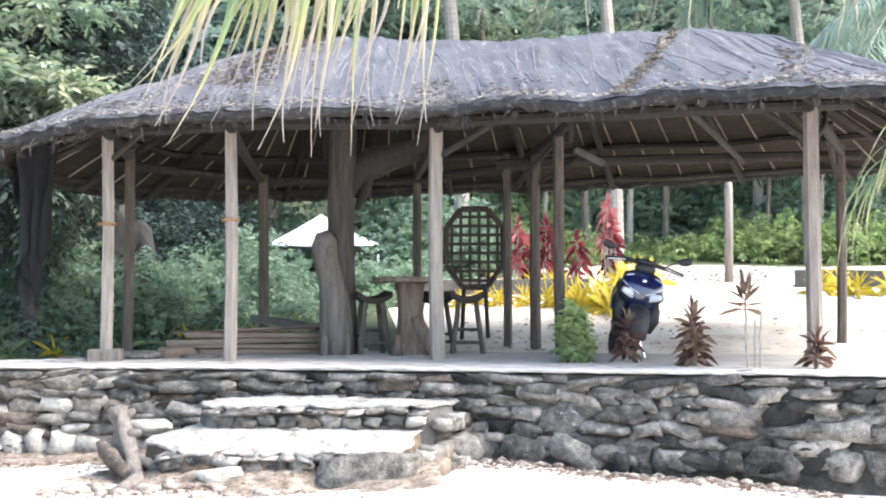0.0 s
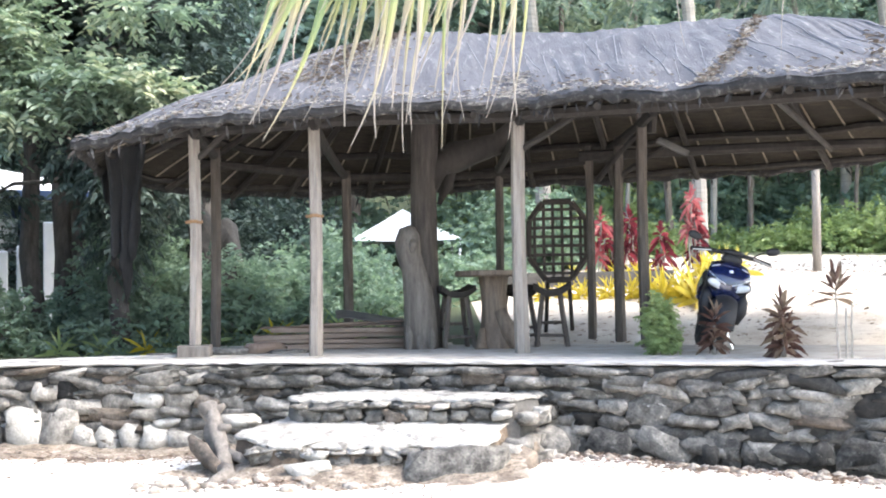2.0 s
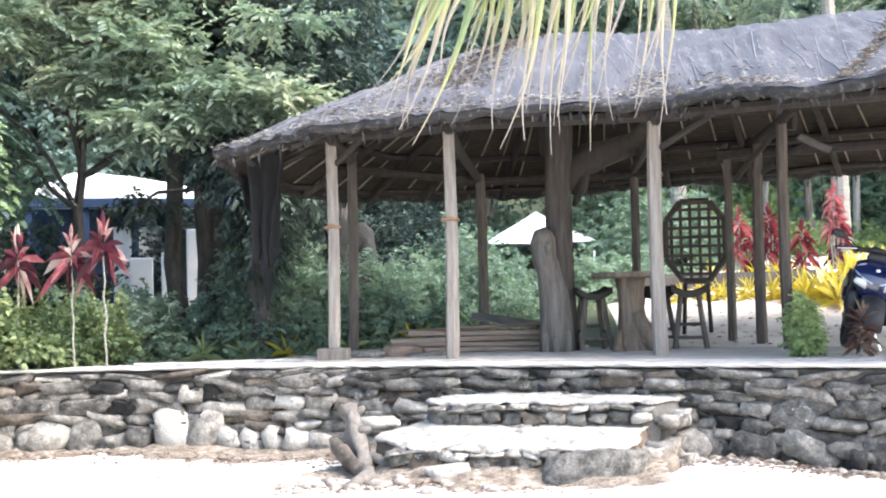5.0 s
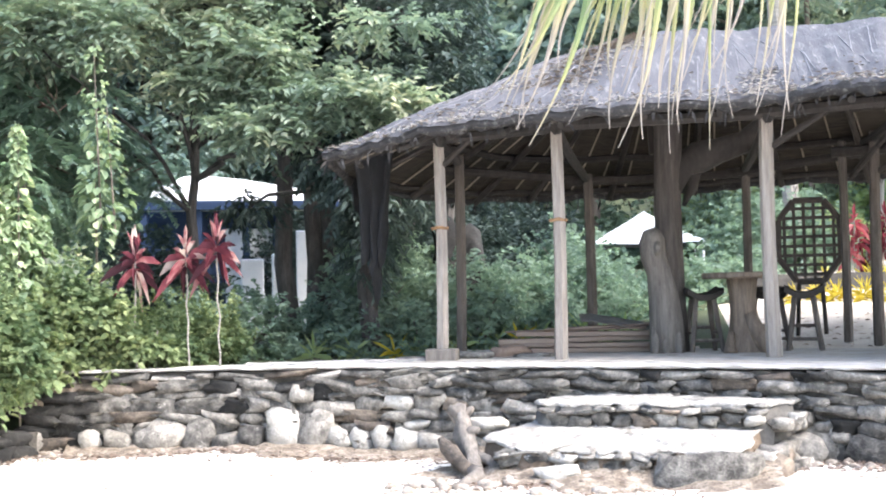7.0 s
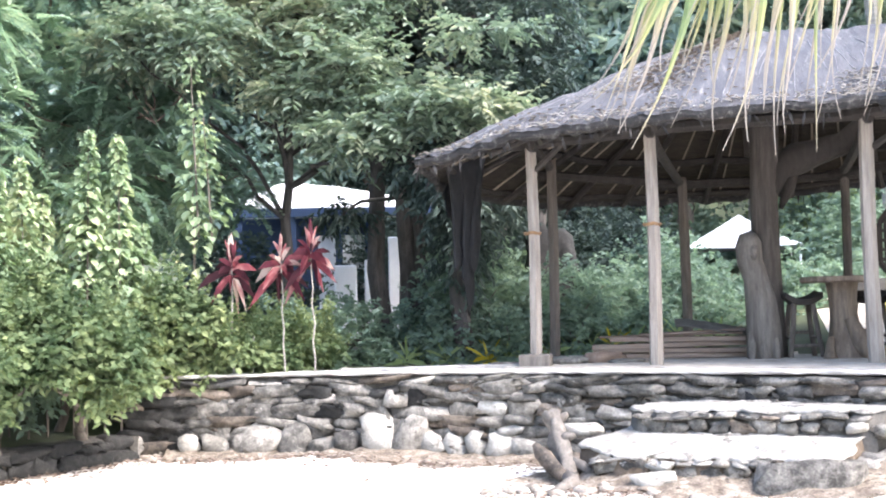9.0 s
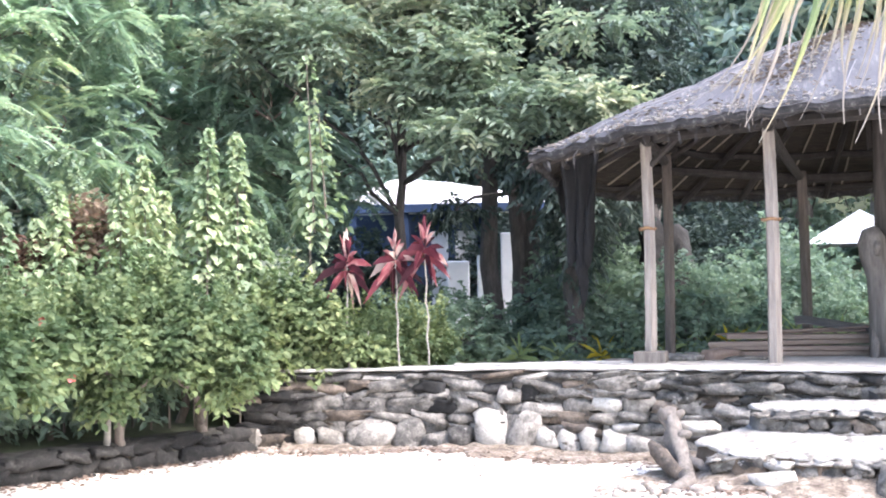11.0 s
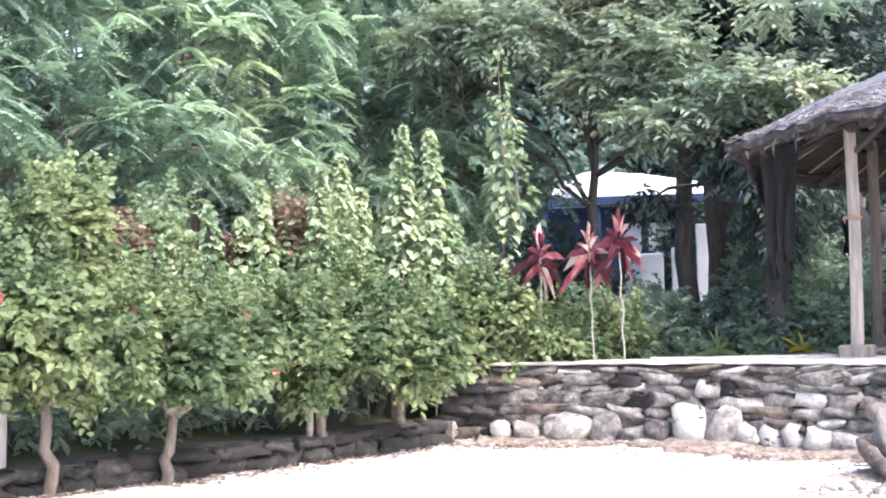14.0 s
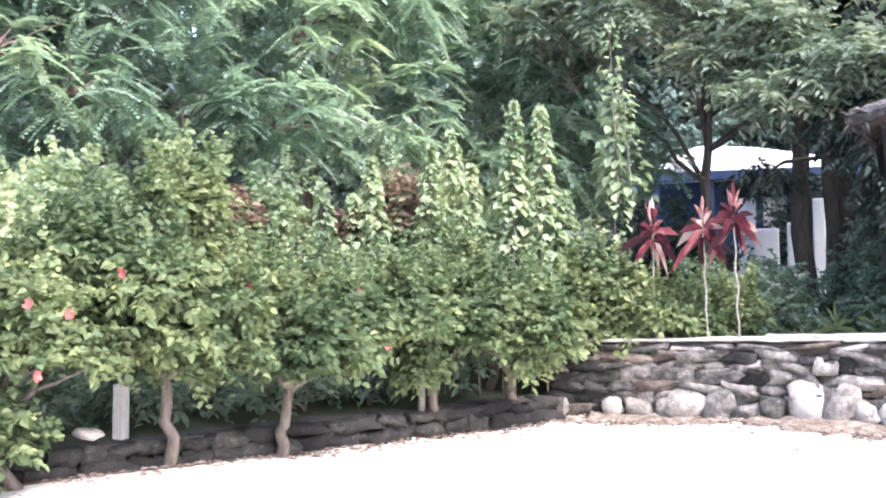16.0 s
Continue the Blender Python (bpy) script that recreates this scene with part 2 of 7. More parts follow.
M["redbark"] = surf("redbark", [(0.25, (0.075, 0.052, 0.042)), (0.5, (0.150, 0.110, 0.090)), (0.8, (0.26, 0.205, 0.175))], 6, 0.9, 0.8, 40, stretch=(3, 3, 0.7))
M["hedge"] = leaf_mat("hedge_leaf", [(0.05, (0.040, 0.070, 0.038)), (0.40, (0.090, 0.130, 0.068)), (0.72, (0.182, 0.226, 0.114)), (1.0, (0.305, 0.335, 0.165))], 0.36, 0.55, 1.8)
M["vine"] = leaf_mat("vine_leaf", [(0.05, (0.115, 0.168, 0.112)), (0.5, (0.250, 0.320, 0.205)), (0.85, (0.460, 0.490, 0.315)), (1.0, (0.60, 0.470, 0.340))], 0.42, 0.45, 1.3)
M["feather"] = leaf_mat("feather_leaf", [(0.05, (0.125, 0.188, 0.162)), (0.5, (0.240, 0.332, 0.280)), (0.8, (0.375, 0.445, 0.340)), (1.0, (0.44, 0.465, 0.255))], 0.5, 0.95, 0.7)
M["broad"] = leaf_mat("broad_leaf", [(0.05, (0.096, 0.139, 0.117)), (0.45, (0.203, 0.258, 0.204)), (0.75, (0.378, 0.392, 0.298)), (1.0, (0.545, 0.500, 0.375))], 0.45, 0.40, 0.6)
M["forest"] = leaf_mat("forest_leaf", [(0.05, (0.087, 0.135, 0.144)), (0.5, (0.179, 0.247, 0.235)), (0.85, (0.340, 0.388, 0.320)), (1.0, (0.313, 0.353, 0.214))], 0.42, 0.45, 0.35)
# foliage green darkened in the colour itself to stand for deep shade
M["shadeleaf"] = leaf_mat("shaded_leaf", [(0.05, (0.024, 0.038, 0.038)), (0.5, (0.050, 0.072, 0.068)), (1.0, (0.105, 0.135, 0.112))], 0.25, 0.55, 0.6)
M["shade_shrub"] = leaf_mat("shade_shrub_leaf", [(0.05, (0.092, 0.142, 0.130)), (0.5, (0.188, 0.258, 0.212)), (1.0, (0.230, 0.300, 0.210))], 0.45, 0.5, 0.9)
M["brightgreen"] = leaf_mat("bright_leaf", [(0.05, (0.121, 0.190, 0.085)), (0.5, (0.275, 0.345, 0.165)), (1.0, (0.367, 0.430, 0.235))], 0.4, 0.45, 1.0)
M["red"] = leaf_mat("red_leaf", [(0.10, (0.038, 0.015, 0.021)), (0.40, (0.098, 0.027, 0.040)), (0.64, (0.205, 0.060, 0.072)), (0.86, (0.34, 0.195, 0.190)), (1.0, (0.47, 0.40, 0.35))], 0.35, 0.5, 6.0, (1.2, 0.9, 0.9), 1.0)
M["crimson"] = leaf_mat("crimson_leaf", [(0.10, (0.085, 0.022, 0.030)), (0.40, (0.210, 0.042, 0.058)), (0.64, (0.340, 0.085, 0.100)), (1.0, (0.46, 0.24, 0.23))], 0.4, 0.5, 4.0, (1.2, 0.9, 0.9), 0.8)
M["maroon"] = leaf_mat("maroon_leaf", [(0.05, (0.043, 0.025, 0.026)), (0.5, (0.115, 0.070, 0.058)), (1.0, (0.245, 0.200, 0.147))], 0.35, 0.45, 3.0, (1.2, 1, 0.9), 0.6)
M["yellow"] = leaf_mat("yellow_leaf", [(0.05, (0.30, 0.25, 0.04)), (0.35, (0.50, 0.41, 0.05)), (0.7, (0.62, 0.53, 0.12)), (1.0, (0.68, 0.64, 0.32))], 0.4, 0.4, 2.0, (1.1, 1.1, 0.8), 0.5)
M["frond"] = leaf_mat("frond_leaf", [(0.0, (0.064, 0.117, 0.034)), (0.4, (0.135, 0.184, 0.058)), (0.7, (0.257, 0.265, 0.106)), (1.0, (0.391, 0.347, 0.194))], 0.4, 0.45, 3.0, (1.2, 1.2, 0.8))


def leaflet_mat():
    """Frond leaflets: green to yellow, drying to grey-brown strings towards the tip (attribute "age")."""
    m, ns, ln, b = nodes_of("leaflet")
    at = ns.new("ShaderNodeAttribute")
    at.attribute_name = "age"
    g = ns.new("ShaderNodeNewGeometry")
    n = ns.new("ShaderNodeTexNoise")
    n.inputs["Scale"].default_value, n.inputs["Detail"].default_value = 9.0, 4
    ln.new(g.outputs["Position"], n.inputs["Vector"])
    a = ns.new("ShaderNodeMath")
    a.operation = "MULTIPLY_ADD"
    ln.new(n.outputs["Fac"], a.inputs[0])
    a.inputs[1].default_value = 0.30
    c = ns.new("ShaderNodeMath")
    c.operation = "MULTIPLY_ADD"
    ln.new(ns.new("ShaderNodeObjectInfo").outputs["Random"], c.inputs[0])
    c.inputs[1].default_value = 0.34
    ln.new(at.outputs["Fac"], c.inputs[2])
    ln.new(c.outputs[0], a.inputs[2])
    r = ramp_node(ns, [(0.0, (0.070, 0.118, 0.045)), (0.30, (0.135, 0.182, 0.080)), (0.48, (0.235, 0.245, 0.100)), (0.62, (0.27, 0.240, 0.150)), (0.80, (0.215, 0.190, 0.162))])
    ln.new(a.outputs[0], r.inputs[0])
    ln.new(r.outputs[0], b.inputs["Base Color"])
    b.inputs["Roughness"].default_value = 0.5
    t = ns.new("ShaderNodeBsdfTranslucent")
    ln.new(r.outputs[0], t.inputs[0])
    ms = ns.new("ShaderNodeMixShader")
    ms.inputs[0].default_value = 0.35
    ln.new(b.outputs[0], ms.inputs[1])
    ln.new(t.outputs[0], ms.inputs[2])
    ln.new(ms.outputs[0], ns["Material Output"].inputs[0])
    return m


M["leaflet"] = leaflet_mat()
M["flower"] = surf("flower", [(0.3, (0.255, 0.040, 0.036)), (0.7, (0.375, 0.096, 0.081))], 20, 0.6, 0.1)
M["white_sheet"] = surf("white_sheet", [(0.3, (0.74, 0.75, 0.77)), (0.7, (0.82, 0.82, 0.84))], 1.5, 0.6, 0.2)
# blue of the fascia and posts; on the hut wall it stands for shadow
M["bluepaint_and_shade"] = surf("bluepaint_and_shade", [(0.3, (0.010, 0.030, 0.080)), (0.7, (0.018, 0.045, 0.110))], 3, 0.6, 0.2)
M["whitewall"] = surf("whitewall", [(0.3, (0.682, 0.704, 0.741)), (0.7, (0.836, 0.847, 0.872))], 1.5, 0.8, 0.2)
M["bluegloss"] = surf("bluegloss", [(0.3, (0.004, 0.008, 0.039)), (0.7, (0.007, 0.013, 0.060))], 3, 0.22, 0.0, coat=1.0)
M["blackplastic"] = surf("blackplastic", [(0.3, (0.006, 0.006, 0.008)), (0.7, (0.014, 0.014, 0.017))], 12, 0.6, 0.15)
M["rubber"] = surf("rubber", [(0.3, (0.014, 0.014, 0.014)), (0.7, (0.035, 0.034, 0.033))], 12, 0.85, 0.3)
M["steel"] = surf("steel", [(0.3, (0.45, 0.45, 0.46)), (0.7, (0.6, 0.6, 0.61))], 12, 0.3, 0.05, metal=1.0)
M["lens"] = surf("lens", [(0.3, (0.40, 0.42, 0.44)), (0.7, (0.52, 0.54, 0.56))], 8, 0.08, 0.0, coat=1.0)
M["rope"] = surf("rope", [(0.3, (0.180, 0.098, 0.045)), (0.7, (0.270, 0.165, 0.090))], 30, 0.9, 0.4)
M["concrete_post"] = surf("concrete_post", [(0.3, (0.34, 0.34, 0.33)), (0.7, (0.50, 0.50, 0.48))], 6, 0.9, 0.3)


# ---- mesh helpers ----
class Build:
    """Collects vertices and faces for one mesh."""

    def __init__(self):
        self.v, self.f = [], []

    def tube(self, pts, radii, sides=8, caps=True, squash=1.0, wob=0.0, rng=None):
        pts = [Vector(p) for p in pts]
        base = len(self.v)
        ref = Vector((0.31, 0.95, 0.05))
        for i, p in enumerate(pts):
            d = (pts[min(i + 1, len(pts) - 1)] - pts[max(i - 1, 0)]).normalized()
            a = d.cross(ref)
            if a.length < 0.2:
                a = d.cross(Vector((0.95, 0.1, 0.3)))
            a.normalize()
            b = d.cross(a)
            for k in range(sides):
                th = 2 * math.pi * k / sides
                r = radii[i] * (1 + (rng.uniform(-wob, wob) if rng else 0))
                self.v.append(tuple(p + a * math.cos(th) * r + b * math.sin(th) * r * squash))
        for i in range(len(pts) - 1):
            for k in range(sides):
                k2 = (k + 1) % sides
                o = base + i * sides
                self.f.append((o + k, o + k2, o + sides + k2, o + sides + k))
        if caps:
            self.f.append(tuple(base + k for k in reversed(range(sides))))
            self.f.append(tuple(base + (len(pts) - 1) * sides + k for k in range(sides)))
        return self

    def box(self, c, s, bevel=0.01, m=None):
        bm = bmesh.new()
        bmesh.ops.create_cube(bm, size=1.0)
        for v in bm.verts:
            v.co = Vector((v.co.x * s[0], v.co.y * s[1], v.co.z * s[2]))
        if bevel:
            bmesh.ops.bevel(bm, geom=bm.edges[:], offset=bevel, segments=1, affect="EDGES")
        tr = Matrix.Translation(c) @ (m or Matrix())
        o = len(self.v)
        bm.verts.index_update()
        self.v += [tuple(tr @ v.co) for v in bm.verts]
        self.f += [tuple(o + v.index for v in f.verts) for f in bm.faces]
        bm.free()
        return self

    def grid(self, rows, closed=False):
        o, n = len(self.v), len(rows[0])
        for r in rows:
            self.v += [tuple(p) for p in r]
        for i in range(len(rows) - 1):
            for k in range(n if closed else n - 1):
                k2 = (k + 1) % n
                self.f.append((o + i * n + k, o + i * n + k2, o + (i + 1) * n + k2, o + (i + 1) * n + k))
        return self

    def ball(self, c, s, rng, rough=0.1, sub=2, power=1.0, m=None, chip=0.0):
        bm = bmesh.new()
        bmesh.ops.create_icosphere(bm, subdivisions=sub, radius=1.0)
        off = Vector((rng.uniform(0, 50), rng.uniform(0, 50), rng.uniform(0, 50)))
        o = len(self.v)
        bm.verts.index_update()
        for v in bm.verts:
            p = Vector([math.copysign(abs(x) ** power, x) for x in v.co])
            p *= 1 + rough * noise.noise(v.co * 1.4 + off) + chip * noise.noise(v.co * 4.2 + off)
            p = Vector((p.x * s[0], p.y * s[1], p.z * s[2]))
            if m:
                p = m @ p
            self.v.append(tuple(p + Vector(c)))
        self.f += [tuple(o + v.index for v in f.verts) for f in bm.faces]
        bm.free()
        return self

    def mesh(self, name, material, smooth=False):
        me = bpy.data.meshes.new(name)
        me.from_pydata(self.v, [], self.f)
        me.materials.append(material)
        if smooth:
            me.polygons.foreach_set("use_smooth", [True] * len(me.polygons))
        me.update()
        return me


def quick_mesh(name, verts, faces, material, smooth=False):
    """A mesh from arrays: verts (n, 3), faces (m, k) all of one size."""
    me = bpy.data.meshes.new(name)
    m, k = faces.shape
    me.vertices.add(len(verts))
    me.vertices.foreach_set("co", np.asarray(verts, np.float32).ravel())
    me.loops.add(m * k)
    me.loops.foreach_set("vertex_index", faces.astype(np.int32).ravel())
    me.polygons.add(m)
    me.polygons.foreach_set("loop_start", np.arange(0, m * k, k, dtype=np.int32))
    me.polygons.foreach_set("use_smooth", np.full(m, smooth))
    me.materials.append(material)
    me.update(calc_edges=True)
    me.validate()
    return me


def thing(name, at, label, category, group="", kind="", turn=0.0):
    ob = new(name)
    ob.empty_display_size = 0.1
    ob.matrix_basis = pose(*at, 0, 0, turn)
    return tagged(ob, label, category, group, kind)


def part(name, build, material, parent, label="", smooth=False):
    me = build.mesh(name, material, smooth) if isinstance(build, Build) else build
    ob = new(name, me)
    ob.parent = parent
    if label:
        tagged(ob, label)
    if name in ("crown", "leafage", "blade", "thatch_fringe"):
        tagged(ob, kind="stuff")
    return ob


def unit(a):
    return a / np.maximum(np.linalg.norm(a, axis=-1, keepdims=True), 1e-9)


def leaves(P, D, L, Wd, rng, fold=0.25, droop=0.25, level=0.6):
    """Folded pointed blades: from the points P along D. Six corners, two quads each. Returns vertices and faces."""
    n = len(P)
    D = unit(D)
    L = np.broadcast_to(np.asarray(L, float), (n,))[:, None]
    Wd = np.broadcast_to(np.asarray(Wd, float), (n,))[:, None]
    droop = np.broadcast_to(np.asarray(droop, float), (n,))[:, None]
    upv = unit(np.array([0, 0, 1.0]) * level + rng.normal(size=(n, 3)) * (1 - level))
    s = unit(np.cross(D, upv))
    nm = np.cross(s, D)
    dn = np.array([0, 0, -1.0])
    b = P
    t = P + D * L + dn * droop * L
    m1 = P + D * L * 0.33 + dn * droop * L * 0.08
    m2 = P + D * L * 0.68 + dn * droop * L * 0.42
    up = nm * Wd * fold
    l1, r1 = m1 + s * Wd * 0.5 + up, m1 - s * Wd * 0.5 + up
    l2, r2 = m2 + s * Wd * 0.42 + up, m2 - s * Wd * 0.42 + up
    V = np.stack([b, l1, l2, t, r2, r1], 1).reshape(-1, 3)
    o = (np.arange(n) * 6)[:, None]
    F = np.concatenate([o + np.array([0, 3, 2, 1]), o + np.array([0, 5, 4, 3])])
    return V, F


def blades(P, D, L, Wd, rng, droop=0.2, level=0.6):
    """Plain pointed leaflets of one quad each."""
    n = len(P)
    D = unit(D)
    L = np.broadcast_to(np.asarray(L, float), (n,))[:, None]
    Wd = np.broadcast_to(np.asarray(Wd, float), (n,))[:, None]
    s = unit(np.cross(D, unit(np.array([0, 0, 1.0]) * level + rng.normal(size=(n, 3)) * (1 - level))))
    m = P + D * L * 0.5 + np.array([0, 0, -1.0]) * droop * L * 0.2
    V = np.stack([P, m + s * Wd * 0.5, P + D * L + np.array([0, 0, -1.0]) * droop * L, m - s * Wd * 0.5], 1).reshape(-1, 3)
    F = (np.arange(n) * 4)[:, None] + np.array([0, 3, 2, 1])
    return V, F


def sprays(O, D, Ln, m, leafL, leafW, rng, spread=0.9, droop=0.3, sag=0.25, fold=0.25, level=0.6, jitter=0.15, plain=False):
    """Twigs from O along D, with m leaves each in two ranks."""
    n = len(O)
    D = unit(D)
    fr = (np.arange(m) + 0.6) / m
    side = np.where(np.arange(m) % 2 == 0, 1.0, -1.0)
    sd = unit(np.cross(D, np.array([0, 0, 1.0]) + rng.normal(size=(n, 3)) * 0.25))
    Ln = np.broadcast_to(np.asarray(Ln, float), (n,))
    P = O[:, None] + D[:, None] * (Ln[:, None] * fr)[..., None]
    P[..., 2] -= sag * Ln[:, None] * fr ** 2
    dv = D[:, None] * (1 - 0.6 * spread) + sd[:, None] * side[None, :, None] * spread + rng.normal(size=(n, m, 3)) * jitter
    P, dv = P.reshape(-1, 3), dv.reshape(-1, 3)
    sz = rng.uniform(0.7, 1.15, len(P))
    if plain:
        return blades(P, dv, leafL * sz, leafW * sz, rng, droop, level)
    return leaves(P, dv, leafL * sz, leafW * sz, rng, fold, droop, level)


def shell_points(n, c, r, rng, inner=0.55, lump=0.25, low=-1.0):
    """Points with outward ways through the outer part of a lumpy ellipsoid."""
    d = unit(rng.normal(size=(int(n * 1.6), 3)))
    d = d[d[:, 2] > low][:n]
    f = np.array([1 + lump * noise.noise(Vector(x) * 2.1 + Vector(c)) + lump * 0.6 * noise.noise(Vector(x) * 5.0 + Vector(c)) for x in d])
    rad = (inner + (1 - inner) * rng.random(len(d)) ** 0.6) * f
    return np.array(c) + d * rad[:, None] * np.array(r), d


def merge(*vf):
    V, F, o = [], [], 0
    for v, f in vf:
        V.append(v)
        F.append(f + o)
        o += len(v)
    return np.concatenate(V), np.concatenate(F)


def polar(bearing, d, z=0.0):
    """A place by its bearing from the beach (degrees to the left of +y) and its distance."""
    a = radians(bearing)
    return (-d * math.sin(a), d * math.cos(a), z)


# ---- the plan ----
PLAT = 0.79
WALL = [(8.2, 7.55), (6.5, 8.28), (4.61, 9.08), (3.18, 9.68), (1.4, 10.45), (-0.45, 11.15), (-1.5, 11.42), (-2.5, 11.56), (-3.8, 11.58), (-4.8, 11.48), (-5.5, 11.30)]
LOWWALL = [(-5.35, 11.25), (-5.75, 10.45), (-6.05, 9.7), (-6.55, 8.3), (-6.9, 7.1), (-7.45, 6.0), (-8.2, 4.6), (-9.2, 2.6)]
wxs, wys = np.array([p[0] for p in WALL][::-1]), np.array([p[1] for p in WALL][::-1])
lys, lxs = np.array([p[1] for p in LOWWALL][::-1]), np.array([p[0] for p in LOWWALL][::-1])


def wall_y(x):
    return np.interp(x, wxs, wys)


def ground_z(x, y):
    x, y = np.asarray(x, float), np.asarray(y, float)
    sand = 0.02 * np.sin(x * 1.3 + 0.6 * y) + 0.015 * np.sin(x * 3.1 - y * 2.3) - 0.05 * np.clip(x - 2, 0, 4) - 0.02 * np.clip(7 - y, 0, 60)
    back = y - wall_y(x)
    yard = PLAT - 0.06 + 0.19 * np.clip(back - 2.9, 0, 3.5) + 0.07 * np.clip(back - 6.4, 0, 20) + 0.45 * np.clip(back - 26, 0, 60) + 0.03 * np.sin(x * 1.1) * np.sin(y * 0.9)
    yard = np.where(x < -1.5, yard - 0.16 * np.clip(back - 2.9, 0, 3.5) * np.clip((-1.5 - x) / 2, 0, 1), yard)
    left = np.interp(y, lys, lxs) - x
    bed = 0.16 + 0.10 * np.clip(left, 0, 6) + 0.3 * np.clip(left - 10, 0, 60)
    behind_left = left > 0.12
    z = np.where(back > 0.34, np.where(x < -5.3, np.minimum(yard, np.maximum(bed, 0.2) + 0.25 * np.clip(x + 9, 0, 4)), yard), np.where(behind_left, bed, sand))
    return np.where((y < 2.0) & behind_left, np.minimum(z, sand + 0.1 * np.clip(left, 0, 40)), z)


def gz(x, y):
    return float(ground_z(x, y))


# ---- ground ----
def build_ground():
    xs = np.concatenate([np.linspace(-260, -30, 14), np.linspace(-28, -12.5, 14), np.arange(-12, 10.01, 0.2), np.linspace(11, 30, 16), np.linspace(40, 260, 12)])
    ys = np.concatenate([np.linspace(-260, -20, 12), np.linspace(-15, 2, 12), np.arange(2.4, 18.01, 0.2), np.linspace(19, 45, 24), np.linspace(52, 260, 14)])
    X, Y = np.meshgrid(xs, ys)
    Z = ground_z(X, Y)
    nx = len(xs)
    V = np.stack([X, Y, Z], -1).reshape(-1, 3)
    i, j = np.meshgrid(np.arange(len(ys) - 1), np.arange(nx - 1), indexing="ij")
    a = (i * nx + j).ravel()
    F = np.stack([a, a + 1, a + nx + 1, a + nx], 1)
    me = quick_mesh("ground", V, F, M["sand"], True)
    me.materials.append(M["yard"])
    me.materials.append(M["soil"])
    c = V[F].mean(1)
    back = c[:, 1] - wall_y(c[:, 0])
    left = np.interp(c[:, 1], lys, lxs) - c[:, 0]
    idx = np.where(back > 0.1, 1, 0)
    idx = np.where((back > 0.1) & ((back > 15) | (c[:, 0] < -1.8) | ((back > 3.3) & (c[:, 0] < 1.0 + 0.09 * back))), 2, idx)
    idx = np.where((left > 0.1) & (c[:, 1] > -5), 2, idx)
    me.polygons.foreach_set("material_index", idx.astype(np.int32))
    return tagged(new("ground", me), "white coral sand beach rising to a yard", "ground", kind="structure")


build_ground()


# ---- retaining wall ----
class Course:
    """A line on the plan with its length, places and outward ways."""

    def __init__(self, pts, flip=1):
        self.p = [Vector((*p, 0)) for p in pts]
        self.s = [0.0]
        for a, b in zip(self.p, self.p[1:]):
            self.s.append(self.s[-1] + (b - a).length)
        self.flip = flip

    def at(self, s):
        s = min(max(s, 0), self.s[-1] - 1e-6)
        i = max(k for k in range(len(self.s) - 1) if self.s[k] <= s)
        f = (s - self.s[i]) / (self.s[i + 1] - self.s[i])
        t = (self.p[i + 1] - self.p[i]).normalized()
        n = Vector((-t.y, t.x, 0)) * self.flip
        return self.p[i].lerp(self.p[i + 1], f), t, n


def strip(course, profile, step=0.25, jit=0.0, rng=None):
    """A solid strip along the course: the profile is (out, up) corners in order."""
    b = Build()
    n = int(course.s[-1] / step) + 1
    rows = []
    for i in range(n + 1):
        p, t, nn = course.at(course.s[-1] * i / n)
        rows.append([p + nn * (o + (rng.uniform(-jit, jit) if rng else 0)) + Vector((0, 0, u + (rng.uniform(-jit, jit) * 0.4 if rng else 0))) for o, u in profile])
    b.grid(rows, closed=True)
    k = len(profile)
    b.f.append(tuple(reversed(range(k))))
    b.f.append(tuple(len(b.v) - k + q for q in range(k)))
    return b


def stone_meshes(rng, count, rough, power, name, chip=0.0):
    out = []
    for i in range(count):
        out.append(Build().ball((0, 0, 0), (0.5, 0.5, 0.5), rng, rough, 2, power, None, chip).mesh(name, M["stone"], True))
    return out


wr = random.Random(5)
front = Course(WALL, 1)
# the course runs from the right to the left, so its outward way must face the beach
if front.at(3)[2].y > 0:
    front.flip = -1
retaining = thing("retaining_wall", (0, 0, 0), "dry-laid grey stone retaining wall with a pale concrete cap", "wall", kind="structure")
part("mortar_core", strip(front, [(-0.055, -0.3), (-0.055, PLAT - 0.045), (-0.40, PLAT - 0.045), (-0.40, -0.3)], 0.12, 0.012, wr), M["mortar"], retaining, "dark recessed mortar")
part("cap", strip(front, [(-0.004, PLAT - 0.026), (0.008, PLAT - 0.010), (-0.006, PLAT), (-0.50, PLAT + 0.004), (-0.50, PLAT - 0.075)], 0.10, 0.010, wr), M["cap"], retaining, "pale worn concrete cap")
FLATS = stone_meshes(wr, 24, 0.70, 0.50, "stone", 0.30)
ROUNDS = stone_meshes(wr, 8, 0.55, 0.78, "boulder", 0.16)
BLOCKS = stone_meshes(wr, 8, 0.5, 0.6, "boulder", 0.14)


def lay_stone(parent, me, p, t, n, w, d, h, material, rng, tilt=5.0, name="stone"):
    ob = new(name, me)
    ob.parent = parent
    yaw = math.degrees(math.atan2(t.y, t.x))
    ob.matrix_basis = Matrix.Translation(p) @ pose(0, 0, 0, rng.uniform(-4, 4), rng.uniform(-tilt, tilt), yaw + rng.uniform(-4, 4)) @ Matrix.Diagonal((w, d, h, 1))
    ob.material_slots[0].link = "OBJECT"
    ob.material_slots[0].material = material
    return ob


